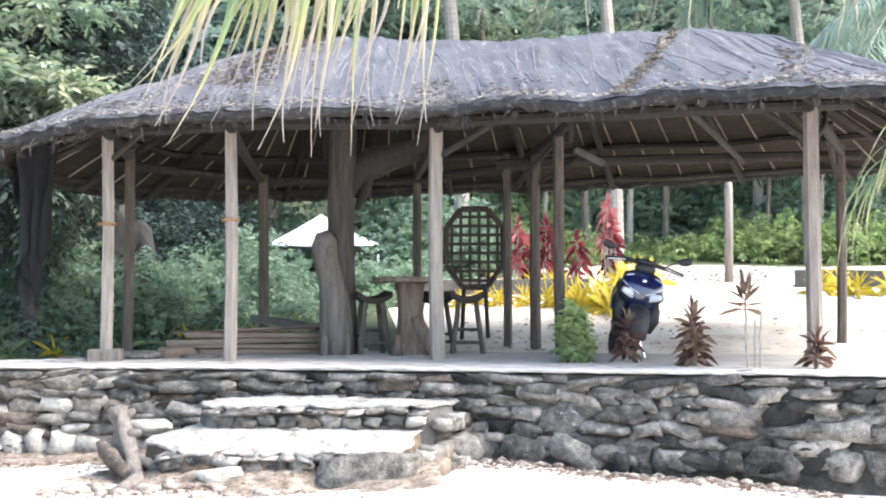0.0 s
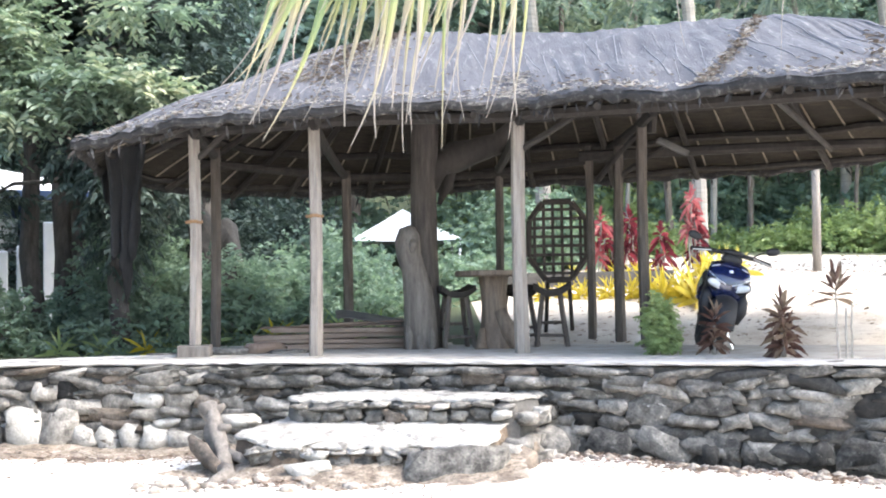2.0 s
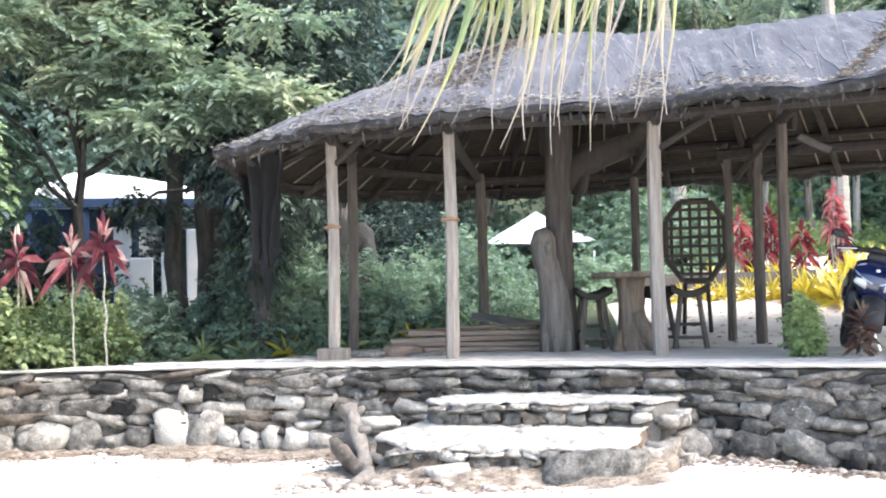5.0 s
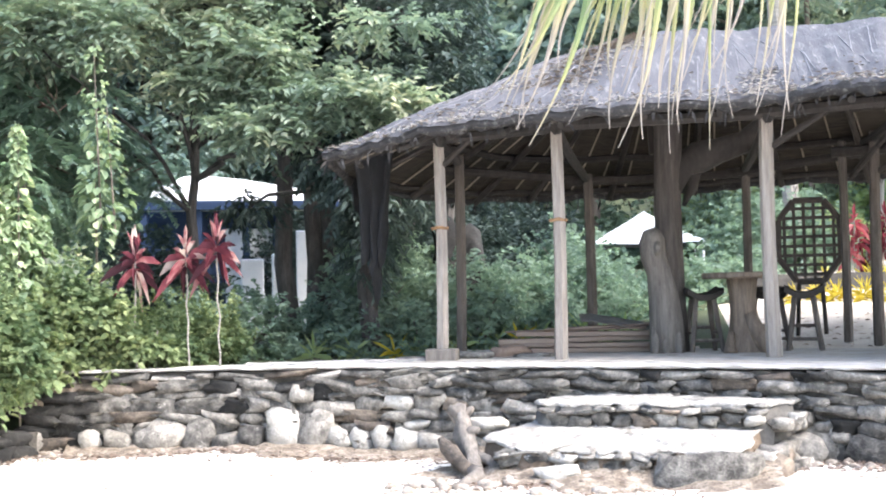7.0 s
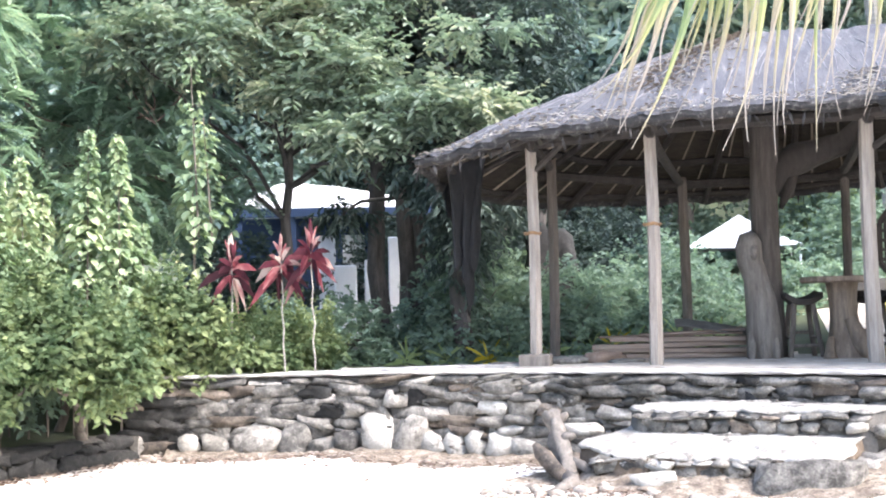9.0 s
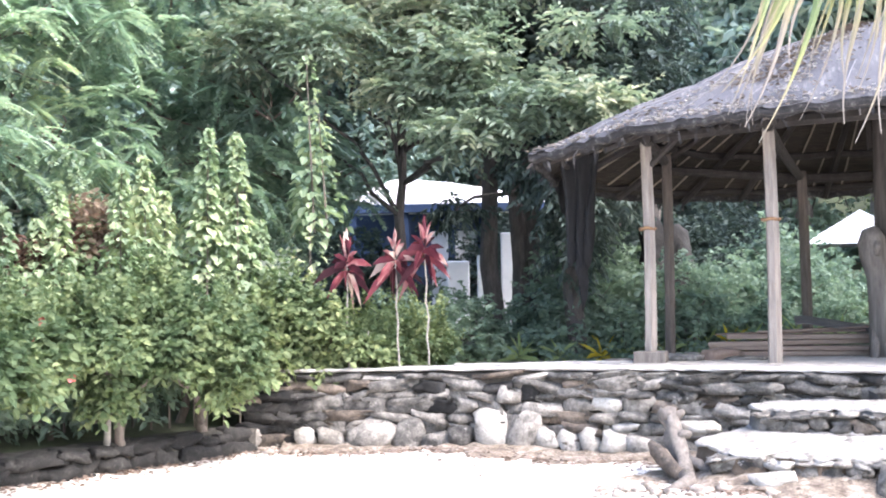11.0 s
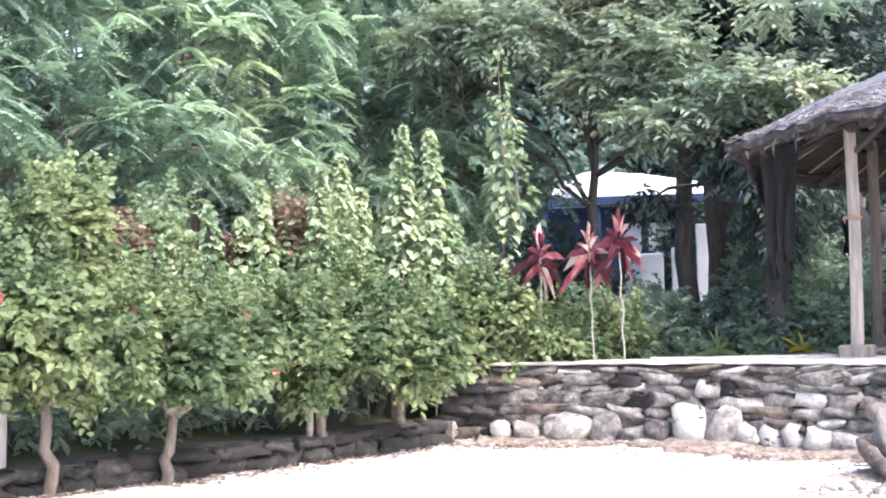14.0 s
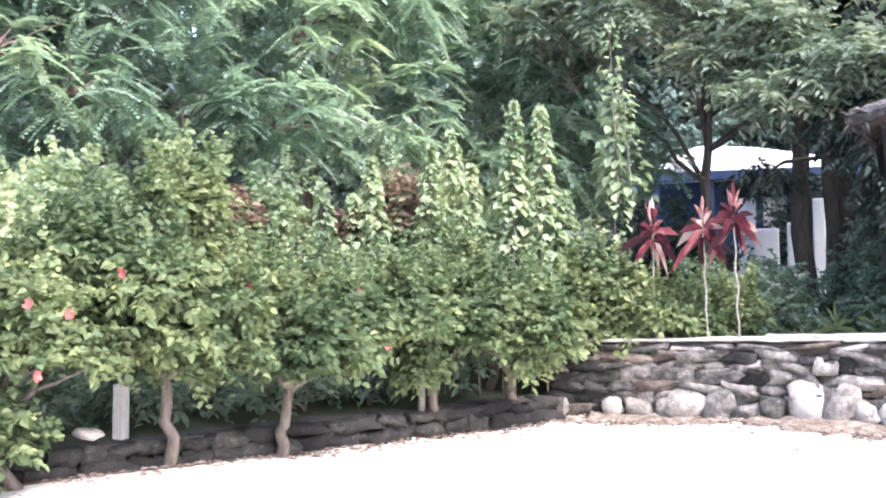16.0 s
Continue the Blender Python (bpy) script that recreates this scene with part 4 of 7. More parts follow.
def bush(name, at, clumps, material, label, category, seed, leaf=(0.09, 0.06), per=700, m=7, twig=0.18, trunk=None, group="", stem=0.03, droop=0.3, sag=0.2, plain=False, low=-0.75, kind="", split=0):
    """A shrub: stems from the ground and a crown of leafy twigs over lumpy clumps (centre, radii)."""
    rng, pr = np.random.default_rng(seed), random.Random(seed)
    ob = thing(name, at, label, category, group, kind)
    if split:
        small = []
        for c, r in clumps:
            for _ in range(split):
                q = Vector((pr.gauss(0, 1), pr.gauss(0, 1), pr.gauss(0, 1))).normalized() * pr.uniform(0.45, 0.85)
                s_ = pr.uniform(0.28, 0.5)
                small.append(((c[0] + q.x * r[0], c[1] + q.y * r[1], c[2] + q.z * r[2]), (r[0] * s_, r[1] * s_, r[2] * s_ * pr.uniform(0.7, 1.3))))
        clumps = small
    st = Build()
    hub = None
    if split:
        mean = sum((Vector(c) for c, r in clumps), Vector()) / len(clumps)
        root = Vector(trunk or (0, 0, 0))
        hub = Vector((root.x + (mean.x - root.x) * 0.5, root.y + (mean.y - root.y) * 0.5, mean.z * 0.48))
        tk = Build()
        limb(tk, root - Vector((0, 0, 0.1)), hub, stem * 1.7, stem * 1.2, pr, 9, 0.18)
        part("trunk", tk, M["bark"], ob, "brown knotty trunk", True)
    for c, r in clumps:
        c = Vector(c)
        base = hub or Vector(trunk or (c.x * 0.3, c.y * 0.3, 0))
        mid = base.lerp(c, 0.55) + Vector((pr.uniform(-0.05, 0.05), pr.uniform(-0.05, 0.05), 0))
        limb(st, base, mid, stem, stem * 0.7, pr, 6, 0.12)
        for k in range(2 if split else 5):
            e = c + Vector([pr.uniform(-0.7, 0.7) * q for q in r])
            limb(st, mid, e, stem * 0.55, stem * 0.15, pr, 5, 0.15, 5)
    part("branchwork", st, M["bark"], ob, "brown woody stems")
    vf = []
    for c, r in clumps:
        k = int(per * (r[0] * r[2]) ** 0.8 / 0.7)
        P, d = shell_points(k, c, r, rng, 0.3, 0.6, low)
        d = unit(d + rng.normal(size=d.shape) * 0.45 + np.array([0, 0, 0.25]))
        vf.append(sprays(P - d * twig * 0.4, d, twig * rng.uniform(0.7, 1.3, len(P)), m, leaf[0], leaf[1], rng, 0.85, droop, sag, 0.2, 0.55, 0.25, plain))
    if split:
        for c, r in clumps:
            k = 3
            O = np.array(c) + np.stack([rng.uniform(-0.6, 0.6, k) * r[0], rng.uniform(-0.6, 0.6, k) * r[1], rng.uniform(0.3, 0.9, k) * r[2]], 1)
            vf.append(sprays(O, rng.normal(size=(k, 3)) * 0.22 + np.array([0, 0, 1.0]), rng.uniform(0.28, 0.5, k), 18, leaf[0] * 0.8, leaf[1] * 0.85, rng, 0.95, 0.2, 0.0, 0.2, 0.2, 0.35))
    part("crown", quick_mesh("crown", *merge(*vf), M[material]), None, ob)
    return ob


def hedge_bush(base, crown, radii, seed, label="leafy green hibiscus hedge bush at the edge of the sand", extra=()):
    z = gz(*base)
    rel = lambda p: (p[0] - base[0], p[1] - base[1], p[2] - z - 0.12)
    return bush("hedge_bush", (base[0], base[1], z), [(rel(crown), radii)] + [(rel(c), r) for c, r in extra], "hedge", label, "bush", seed, (0.076, 0.058), 740, 6, 0.16, (0, 0, 0), "hedge along the sand", 0.032, split=13)


pz = lambda b, d, z: polar(b, d, z)
hedge_bush((-6.80, 7.15), pz(44.6, 9.5, 1.45), (0.72, 0.7, 0.66), 31, extra=[(pz(43.0, 9.6, 2.10), (0.30, 0.35, 0.36)), (pz(47.8, 9.4, 1.55), (0.45, 0.5, 0.55)), (pz(41.0, 9.7, 1.25), (0.42, 0.4, 0.42))])
hedge_bush((-6.48, 8.10), pz(37.6, 10.2, 1.14), (0.62, 0.6, 0.46), 32, extra=[(pz(39.6, 10.1, 1.45), (0.36, 0.4, 0.32)), (pz(35.6, 10.4, 1.2), (0.42, 0.45, 0.38))])
hedge_bush((-6.04, 9.98), pz(33.0, 11.0, 1.20), (0.60, 0.6, 0.44), 33, extra=[(pz(31.2, 11.2, 1.05), (0.42, 0.45, 0.40))])
hedge_bush((-5.80, 11.0), pz(28.6, 11.6, 1.18), (0.52, 0.55, 0.45), 34, extra=[(pz(27.0, 11.6, 1.05), (0.34, 0.36, 0.40)), (pz(30.2, 11.5, 1.35), (0.36, 0.36, 0.36))])
hedge_bush((-7.2, 6.1), pz(51.5, 9.0, 1.05), (0.70, 0.8, 0.65), 35, extra=[(pz(54.5, 8.7, 0.8), (0.6, 0.6, 0.6))])
hedge_bush((-7.9, 4.8), pz(58.0, 8.8, 1.0), (0.8, 0.8, 0.8), 36)
hedge_bush((-5.1, 12.1), pz(24.8, 12.6, 1.22), (0.55, 0.6, 0.50), 37, "leafy green bush behind the stone wall", [(pz(22.6, 12.7, 1.15), (0.5, 0.4, 0.42)), (pz(20.3, 12.9, 1.05), (0.45, 0.4, 0.36)), (pz(17.9, 13.2, 1.0), (0.40, 0.4, 0.30))])

# leaves of garden bushes further in
for i, (b, d, z, r) in enumerate([(49, 11.8, 1.75, 0.95), (43.5, 12.3, 1.6, 0.95), (38.5, 12.6, 1.5, 0.9), (33.5, 13.0, 1.5, 0.85), (29.0, 13.1, 1.5, 0.85), (54, 11.2, 1.6, 1.0)]):
    x, y, _ = polar(b, d)
    g = gz(x, y)
    bush("garden_bush", (x, y, g), [((0, 0, z - g), (r, r * 0.8, r)), ((r * 0.6, 0.2, z - g - 0.4), (r * 0.7, r * 0.6, r * 0.7))], "vine", "tangled green garden bush overgrown with vines", "bush", 50 + i, (0.08, 0.06), 480, 7, 0.22, None, "garden bushes", split=7)


# tall leafy shoots
def shoot(b, d, z0, z1, seed, r=0.15, hang=False):
    rng, pr = np.random.default_rng(seed), random.Random(seed)
    x, y, _ = polar(b, d)
    g = gz(x, y)
    base = g if not hang else z0
    ob = thing("vine_shoot", (x, y, base), "tall upright shoot of heart-shaped vine leaves" if not hang else "hanging curtain of pale green vine leaves", "vine", "vine shoots")
    n = int((z1 - z0) * (70 if hang else 230))
    t = rng.random(n) ** 0.9
    lean = np.array([pr.uniform(-0.08, 0.08), pr.uniform(-0.05, 0.05)])
    a = rng.uniform(0, 2 * np.pi, n)
    wid = r * (1.15 - (0.85 if hang else 1.10) * t) * rng.uniform(0.45, 1.0, n)
    P = np.stack([np.cos(a) * wid + lean[0] * t, np.sin(a) * wid + lean[1] * t, z0 - base + (z1 - z0) * t], 1)
    dv = np.stack([np.cos(a), np.sin(a), rng.uniform(-0.9, 0.2, n)], 1)
    sz = rng.uniform(0.6, 1.1, n) * (1.1 - 0.45 * t)
    top = z1 - base
    part("stem", Build().tube([(lean[0] * k, lean[1] * k, (z0 - base) * (1 if hang else 0) + (top - (z0 - base if hang else 0)) * k) for k in (0, 0.3, 0.6, 1.0)], [0.012, 0.011, 0.008, 0.004], 5), M["bark"], ob)
    part("leafage", quick_mesh("leafage", *leaves(P, dv, 0.118 * sz, 0.108 * sz, rng, 0.12, 0.35, 0.75), M["vine"]), None, ob)


for i, a in enumerate([(31.6, 12.5, 1.0, 2.80), (31.0, 12.7, 1.0, 2.35), (30.2, 12.6, 1.0, 2.95), (29.4, 12.7, 1.0, 2.6), (27.8, 12.6, 1.0, 3.24), (28.3, 12.8, 1.0, 2.6), (26.3, 12.6, 1.0, 3.18), (27.0, 12.8, 1.0, 2.75), (25.4, 12.8, 1.0, 2.3), (33.9, 12.4, 0.9, 2.65), (34.9, 12.4, 0.9, 2.3), (36.4, 12.2, 0.9, 2.4)]):
    shoot(*a, 70 + i, 0.25)
for i, a in enumerate([(22.8, 13.4, 2.2, 4.15), (22.2, 13.5, 2.2, 3.5), (23.0, 13.5, 1.8, 3.0)]):
    shoot(*a, 90 + i, 0.20, True)


for i, (b, d, z, r) in enumerate([(32.6, 12.9, 2.15, 0.26), (35.2, 12.6, 1.8, 0.24), (40.5, 12.2, 2.0, 0.24)]):
    x, y, _ = polar(b, d)
    g = gz(x, y)
    bush("withered_bush", (x, y, g), [((0, 0, z - g), (r, r, r * 1.4))], "maroon", "withered reddish-brown bush among the vines", "bush", 100 + i, (0.10, 0.05), 900, 6, 0.2, None, "withered bushes")


# strap-leaved plants on stems and in beds
def strap(name, at, heads, material, label, category, seed, group="", n=16, ln=0.36, wd=0.06, stem_r=0.012, up=0.6, bare=(), droop=0.35, single=False):
    rng, pr = np.random.default_rng(seed), random.Random(seed)
    ob = thing(name, at, label, category, group)
    vf = []
    for h in heads:
        P = np.array(h) + rng.normal(size=(n, 3)) * 0.012
        P[:, 2] += np.linspace(-0.10, 0.06, n) * (1 if h[2] > 0.2 else 0.3)
        a = np.arange(n) * 2.4 + pr.uniform(0, 6)
        el = np.linspace(-0.15, 1.0, n) * up * 1.6
        dv = np.stack([np.cos(a) * np.cos(el), np.sin(a) * np.cos(el), np.sin(el) + 0.1], 1)
        vf.append(leaves(P, dv, ln * rng.uniform(0.75, 1.15, n), wd * rng.uniform(0.8, 1.2, n), rng, 0.22, droop * np.linspace(2.0, 0.2, n), 0.95))
        if h[2] > 0.12:
            b = Build()
            limb(b, (h[0] * 0.7, h[1] * 0.7, 0), h, stem_r, stem_r * 0.75, pr, 6, 0.05)
            part("stem", b, M["palebark"], ob)
    for h in bare:
        b = Build()
        limb(b, (h[0] * 0.9, h[1], 0), h, stem_r, stem_r * 0.7, pr, 6, 0.05)
        part("bare_stem", b, M["palebark"], ob)
    if single:
        for V, F in vf:
            for k in range(len(V) // 6):
                part("leaf", quick_mesh("leaf", V[k * 6:k * 6 + 6], np.array([[0, 3, 2, 1], [0, 5, 4, 3]]), M[material]), None, ob)
    else:
        part("leafage", quick_mesh("leafage", *merge(*vf), M[material]), None, ob)
    return ob


for i, (x, y, zt) in enumerate([(-4.58, 11.75, 1.88), (-4.02, 11.80, 1.93), (-3.74, 11.85, 1.97)]):
    strap("red_cordyline", (x, y, PLAT - 0.05), [((0.02, -0.1, zt - PLAT), (-0.06, -0.06, zt - PLAT), (-0.04, -0.08, zt - PLAT + 0.05))[i]], "red", "red and pink cordyline on a thin bare stem", "plant", 110 + i, "cordylines behind the wall", 24, 0.33, 0.044, 0.010, 1.0, bare=[(0.2, 0, 0.42)] if i == 0 else (), droop=0.6, single=True)

# row of plants along the cap
strap("brown_cordyline", (3.05, 10.72, PLAT), [(0, 0, 0.12), (0.02, 0.02, 0.30)], "maroon", "withered brown cordyline beside the scooter", "plant", 121, "plants along the wall cap", 22, 0.19, 0.035, 0.014, 0.7, single=True)
strap("brown_cordyline", (3.48, 10.15, PLAT), [(0, 0, 0.10), (0.01, 0, 0.22), (0.0, 0.01, 0.36)], "maroon", "dense bronze-brown cordyline clump", "plant", 122, "plants along the wall cap", 24, 0.21, 0.045, 0.016, 0.8, single=True)
strap("brown_cordyline", (3.86, 9.85, PLAT), [(-0.04, 0, 0.58)], "maroon", "tall bronze cordyline with bare stems", "plant", 123, "plants along the wall cap", 20, 0.22, 0.04, 0.010, 0.9, bare=[(0.04, 0, 0.42), (0.10, 0.02, 0.47)], single=True, droop=0.12)
strap("brown_cordyline", (4.38, 9.72, PLAT), [(0, 0, 0.10), (0, 0, 0.20)], "maroon", "small withered brown cordyline", "plant", 124, "plants along the wall cap", 22, 0.17, 0.035, 0.012, 0.7, single=True)
bush("green_shrub", (2.66, 10.98, PLAT), [((0, 0, 0.17), (0.15, 0.15, 0.17)), ((-0.02, 0, 0.36), (0.12, 0.12, 0.16))], "brightgreen", "small bright green shrub beside the wall cap", "bush", 125, (0.05, 0.022), 3600, 8, 0.1, None, "plants along the wall cap", 0.012)

# yellow beds
yr = random.Random(8)
YELLOW = [(-8.2, 15.9, 0.24), (-9.2, 16.0, 0.22), (-10.0, 15.9, 0.26), (-11.2, 15.9, 0.26), (-12.2, 15.8, 0.30), (-13.0, 15.9, 0.34), (-13.7, 15.6, 0.44), (-14.5, 15.7, 0.40), (-15.1, 15.4, 0.56), (-15.5, 15.7, 0.50), (-16.2, 18.2, 0.46), (-16.8, 18.3, 0.46), (-15.6, 18.5, 0.40),
          (-11.6, 17.7, 0.32), (-12.6, 17.6, 0.34), (-9.8, 17.7, 0.30), (-24.4, 16.2, 0.34), (-25.9, 16.1, 0.34), (-27.3, 16.2, 0.36), (-28.2, 16.2, 0.34), (-25.1, 17.0, 0.3)]
for i, (b, d, ln) in enumerate(YELLOW):
    x, y, _ = polar(b, d)
    strap("yellow_plant", (x, y, gz(x, y) - 0.02), [(0, 0, 0.05), (0.05, 0.03, 0.10)], "yellow", "yellow strap-leaved plant in a sunlit bed", "plant", 130 + i, "yellow bed plants", 17, ln, ln * 0.085, 0.012, 0.75)
for i, (b, d, z) in enumerate([(-11.0, 19, 2.42), (-12.3, 19, 2.46), (-11.5, 19.2, 2.15), (-15.1, 20, 2.82), (-15.3, 20.1, 2.45), (-13.7, 18, 2.18), (-12.5, 19.2, 2.1)]):
    x, y, _ = polar(b, d)
    g = gz(x, y)
    strap("red_cordyline", (x, y, g), [(0, 0, z - g), (0.06, 0.02, z - g - 0.25), (-0.05, 0, z - g - 0.45)], "crimson", "crimson cordyline behind the yellow bed", "plant", 160 + i, "crimson cordylines", 20, 0.23, 0.040, 0.015, 1.0, droop=0.6)
edge = Course([polar(-5.5, 17.2)[:2], polar(-10, 17.1)[:2], polar(-14.2, 17.2)[:2]], 1)
b = Build()
b.grid([[p + n * o + Vector((0, 0, gz(p.x, p.y) + u)) for o, u in ((0.12, -0.1), (0.12, 0.2), (-0.12, 0.2), (-0.12, -0.1))] for p, t, n in [edge.at(edge.s[-1] * i / 16) for i in range(17)]], closed=True)
tagged(new("bed_edge", b.mesh("bed_edge", M["kerbstone"])), "low grey stone edge of the flower bed", "kerb", kind="structure")
edge2 = Course([polar(-23.4, 17.4)[:2], polar(-26, 17.3)[:2], polar(-30, 17.2)[:2]], 1)
b = Build()
b.grid([[p + n * o + Vector((0, 0, gz(p.x, p.y) + u)) for o, u in ((0.12, -0.1), (0.12, 0.22), (-0.12, 0.22), (-0.12, -0.1))] for p, t, n in [edge2.at(edge2.s[-1] * i / 12) for i in range(13)]], closed=True)
tagged(new("bed_edge", b.mesh("bed_edge", M["kerbstone"])), "low grey stone edge of the flower bed", "kerb", kind="structure")

# shrubs in the shade behind the shelter
for i, (b, d, z, r) in enumerate([(13.2, 16.0, 1.0, 0.5), (10.6, 15.6, 1.45, 0.72), (8.2, 15.9, 1.35, 0.75), (5.8, 15.4, 1.3, 0.7), (3.4, 16.2, 1.25, 0.8), (1.0, 16.6, 1.3, 0.8), (-1.2, 17.5, 1.25, 0.75), (-3.6, 17.6, 1.35, 0.75), (-5.9, 18.0, 1.45, 0.7), (10.0, 17.0, 1.8, 0.75), (16.0, 15.2, 1.05, 0.6), (18.8, 14.6, 1.05, 0.55), (11.5, 14.9, 0.98, 0.42), (8.6, 14.8, 1.0, 0.42), (5.5, 14.9, 0.98, 0.42), (2.4, 15.2, 1.0, 0.45), (-0.6, 15.6, 1.02, 0.45), (-3.2, 16.0, 1.08, 0.5), (-5.4, 16.4, 1.15, 0.5)]):
    x, y, _ = polar(b, d)
    g = gz(x, y)
    bush("shade_shrub", (x, y, g), [((0, 0, z - g), (r, r * 0.8, r * 0.85)), ((r * 0.5, -0.2, z - g - 0.35), (r * 0.7, r * 0.6, r * 0.55))], "shade_shrub", "dense dark green shrub in the shade", "bush", 180 + i, (0.085, 0.05), 520, 7, 0.2, None, "shade shrubs")
for i in range(16):
    b_, d_ = 13.5 - i * 0.95, 14.6 + 0.5 * yr.random()
    x, y, _ = polar(b_, d_)
    strap("spider_plant", (x, y, gz(x, y)), [(0, 0, 0.04)], "yellow" if i % 6 == 4 else "brightgreen", "low tuft of yellow-green strap leaves", "plant", 200 + i, "tufts behind the floor", 16, 0.34, 0.035, 0.01, 0.6)

for i, (b, d, z, r) in enumerate([(14, 21.5, 1.8, 1.1), (9.5, 20.5, 2.0, 1.2), (6.5, 21.5, 1.9, 1.2), (3.5, 22.5, 2.0, 1.2), (1.5, 20.5, 1.7, 0.9), (-7.2, 22, 2.1, 1.1), (-8.8, 21.5, 1.9, 0.9), (5.0, 27, 2.8, 1.5), (1.5, 29, 2.9, 1.5), (-5.5, 28, 3.0, 1.5), (-8.5, 29, 3.2, 1.5), (20.5, 18.5, 1.6, 0.9), (12, 26, 2.6, 1.6)]):
    x, y, _ = polar(b, d)
    g = gz(x, y)
    # bushes left of bearing 2.5 get shade through the darkened leaf colour
    bush("undergrowth_bush", (x, y, g), [((0, 0, z - g), (r, r * 0.8, r)), ((r * 0.5, -0.2, z - g - 0.5), (r * 0.9, r * 0.7, r * 0.7))], "shadeleaf" if b > 2.5 else "shade_shrub", "loose green bush in the garden behind the shelter", "bush", 260 + i, (0.11, 0.07), 380, 7, 0.25, None, "undergrowth bushes")

# bright shrubs along the back of the yard
for i, (b, d, z, r) in enumerate([(-16.8, 26.5, 2.3, 1.0), (-19.0, 26, 2.35, 0.9), (-20.6, 27, 2.55, 1.2), (-22.2, 26, 2.6, 1.0), (-23.8, 26.5, 2.55, 1.1), (-25.6, 26, 2.45, 1.0), (-27.4, 26.5, 2.6, 1.1), (-29.5, 26, 2.6, 1.1), (-14.6, 27, 2.4, 1.0), (-12.4, 26, 2.5, 1.0), (-10.0, 25, 2.5, 1.0), (-31.5, 26, 2.6, 1.1)]):
    x, y, _ = polar(b, d)
    g = gz(x, y)
    bush("yard_shrub", (x, y, g), [((0, 0, z - g - 0.35), (r, r * 0.8, r * 0.75)), ((r * 0.6, -0.2, z - g - 0.6), (r * 0.8, r * 0.6, r * 0.6))], "brightgreen", "bright green sunlit shrub at the back of the yard", "bush", 220 + i, (0.12, 0.08), 330, 6, 0.26, None, "yard shrubs")


# ---- trees ----
def tree(at, limbs, clumps, material, label, seed, bark="bark", r0=0.2, leaf=(0.14, 0.055), per=260, m=10, twig=0.38, fan=1, plain=False, droop=0.35, sag=0.35, group="", fork=0.45, trunk_top=None, level=0.75, jitter=0.15):
    rng, pr = np.random.default_rng(seed), random.Random(seed)
    ob = thing("tree", at, label, "tree", group)
    tb = Build()
    top = Vector(trunk_top or (0, 0, 3.0))
    pts = [Vector((0, 0, -0.3)).lerp(top, i / 8) + Vector((pr.uniform(-0.05, 0.05), pr.uniform(-0.05, 0.05), 0)) for i in range(9)]
    tb.tube(pts, [r0 * (1.25 if i == 0 else 1.05 - 0.06 * i) for i in range(9)], 9, True, 1.0, 0.06, pr)
    part("trunk", tb, M[bark], ob)
    lb = Build()
    for c, r in clumps:
        limb(lb, pts[pr.randint(4, 8)], c, r0 * 0.42, r0 * 0.12, pr, 6, 0.25)
        for _ in range(limbs):
            e = Vector(c) + Vector([pr.uniform(-0.85, 0.85) * q for q in r])
            limb(lb, Vector(c) - Vector((0, 0, r[2] * 0.3)), e, r0 * 0.14, r0 * 0.04, pr, 5, 0.2, 5)
    part("branchwork", lb, M[bark], ob)
    vf = []
    for c, r in clumps:
        k = int(per * (r[0] * r[1] * r[2]) ** 0.66)
        P, d = shell_points(k, c, r, rng, 0.35, 0.55)
        if fan > 1:
            P = np.repeat(P, fan, 0)
            d = np.repeat(d, fan, 0) * 0.4 + unit(rng.normal(size=(len(P), 3)) * np.array([1, 1, 0.45]))
        else:
            d = unit(d * np.array([1, 1, 0.35]) + rng.normal(size=d.shape) * 0.5)
        vf.append(sprays(P, d, twig * rng.uniform(0.65, 1.25, len(P)), m, leaf[0], leaf[1], rng, 0.85, droop, sag, 0.2, level, jitter, plain))
    part("crown", quick_mesh("crown", *merge(*vf), M[material]), None, ob)
    return ob


def clump_list(base, items):
    return [((p[0] - base[0], p[1] - base[1], p[2] - base[2]), r) for p, r in items]


# the broad-leaved tree over the garden hut
x, y, _ = polar(18.7, 16.2)
base = (x, y, gz(x, y))
tree(base, 6, clump_list(base, [(pz(23.5, 14.8, 4.62), (0.95, 0.7, 0.30)), (pz(25.9, 14.8, 4.55), (0.40, 0.4, 0.20)), (pz(16.6, 14.9, 4.40), (0.75, 0.6, 0.32)), (pz(18.3, 15.0, 4.02), (0.45, 0.5, 0.18)), (pz(12.6, 14.7, 3.80), (1.15, 0.7, 0.22)), (pz(15.6, 14.5, 3.44), (0.50, 0.5, 0.18)),
                                (pz(9.4, 14.8, 3.78), (0.42, 0.4, 0.14)), (pz(9.8, 14.6, 4.68), (0.60, 0.30, 0.07)), (pz(17.6, 15.2, 5.05), (0.95, 0.7, 0.30)), (pz(21.0, 15.5, 5.6), (1.3, 0.9, 0.35)), (pz(15.5, 15.8, 5.7), (1.3, 0.9, 0.35)), (pz(25.0, 16.0, 6.0), (1.2, 0.9, 0.4)),
                                (pz(18.5, 16.2, 6.6), (1.8, 1.2, 0.5))]),
     "broad", "large broad-leaved tree with layered green branches", 301, "darkbark", 0.085, (0.125, 0.060), 1050, 9, 0.34, 1, False, 0.22, 0.15, "", 0.45, pz(17.0, 0.35, 3.1))

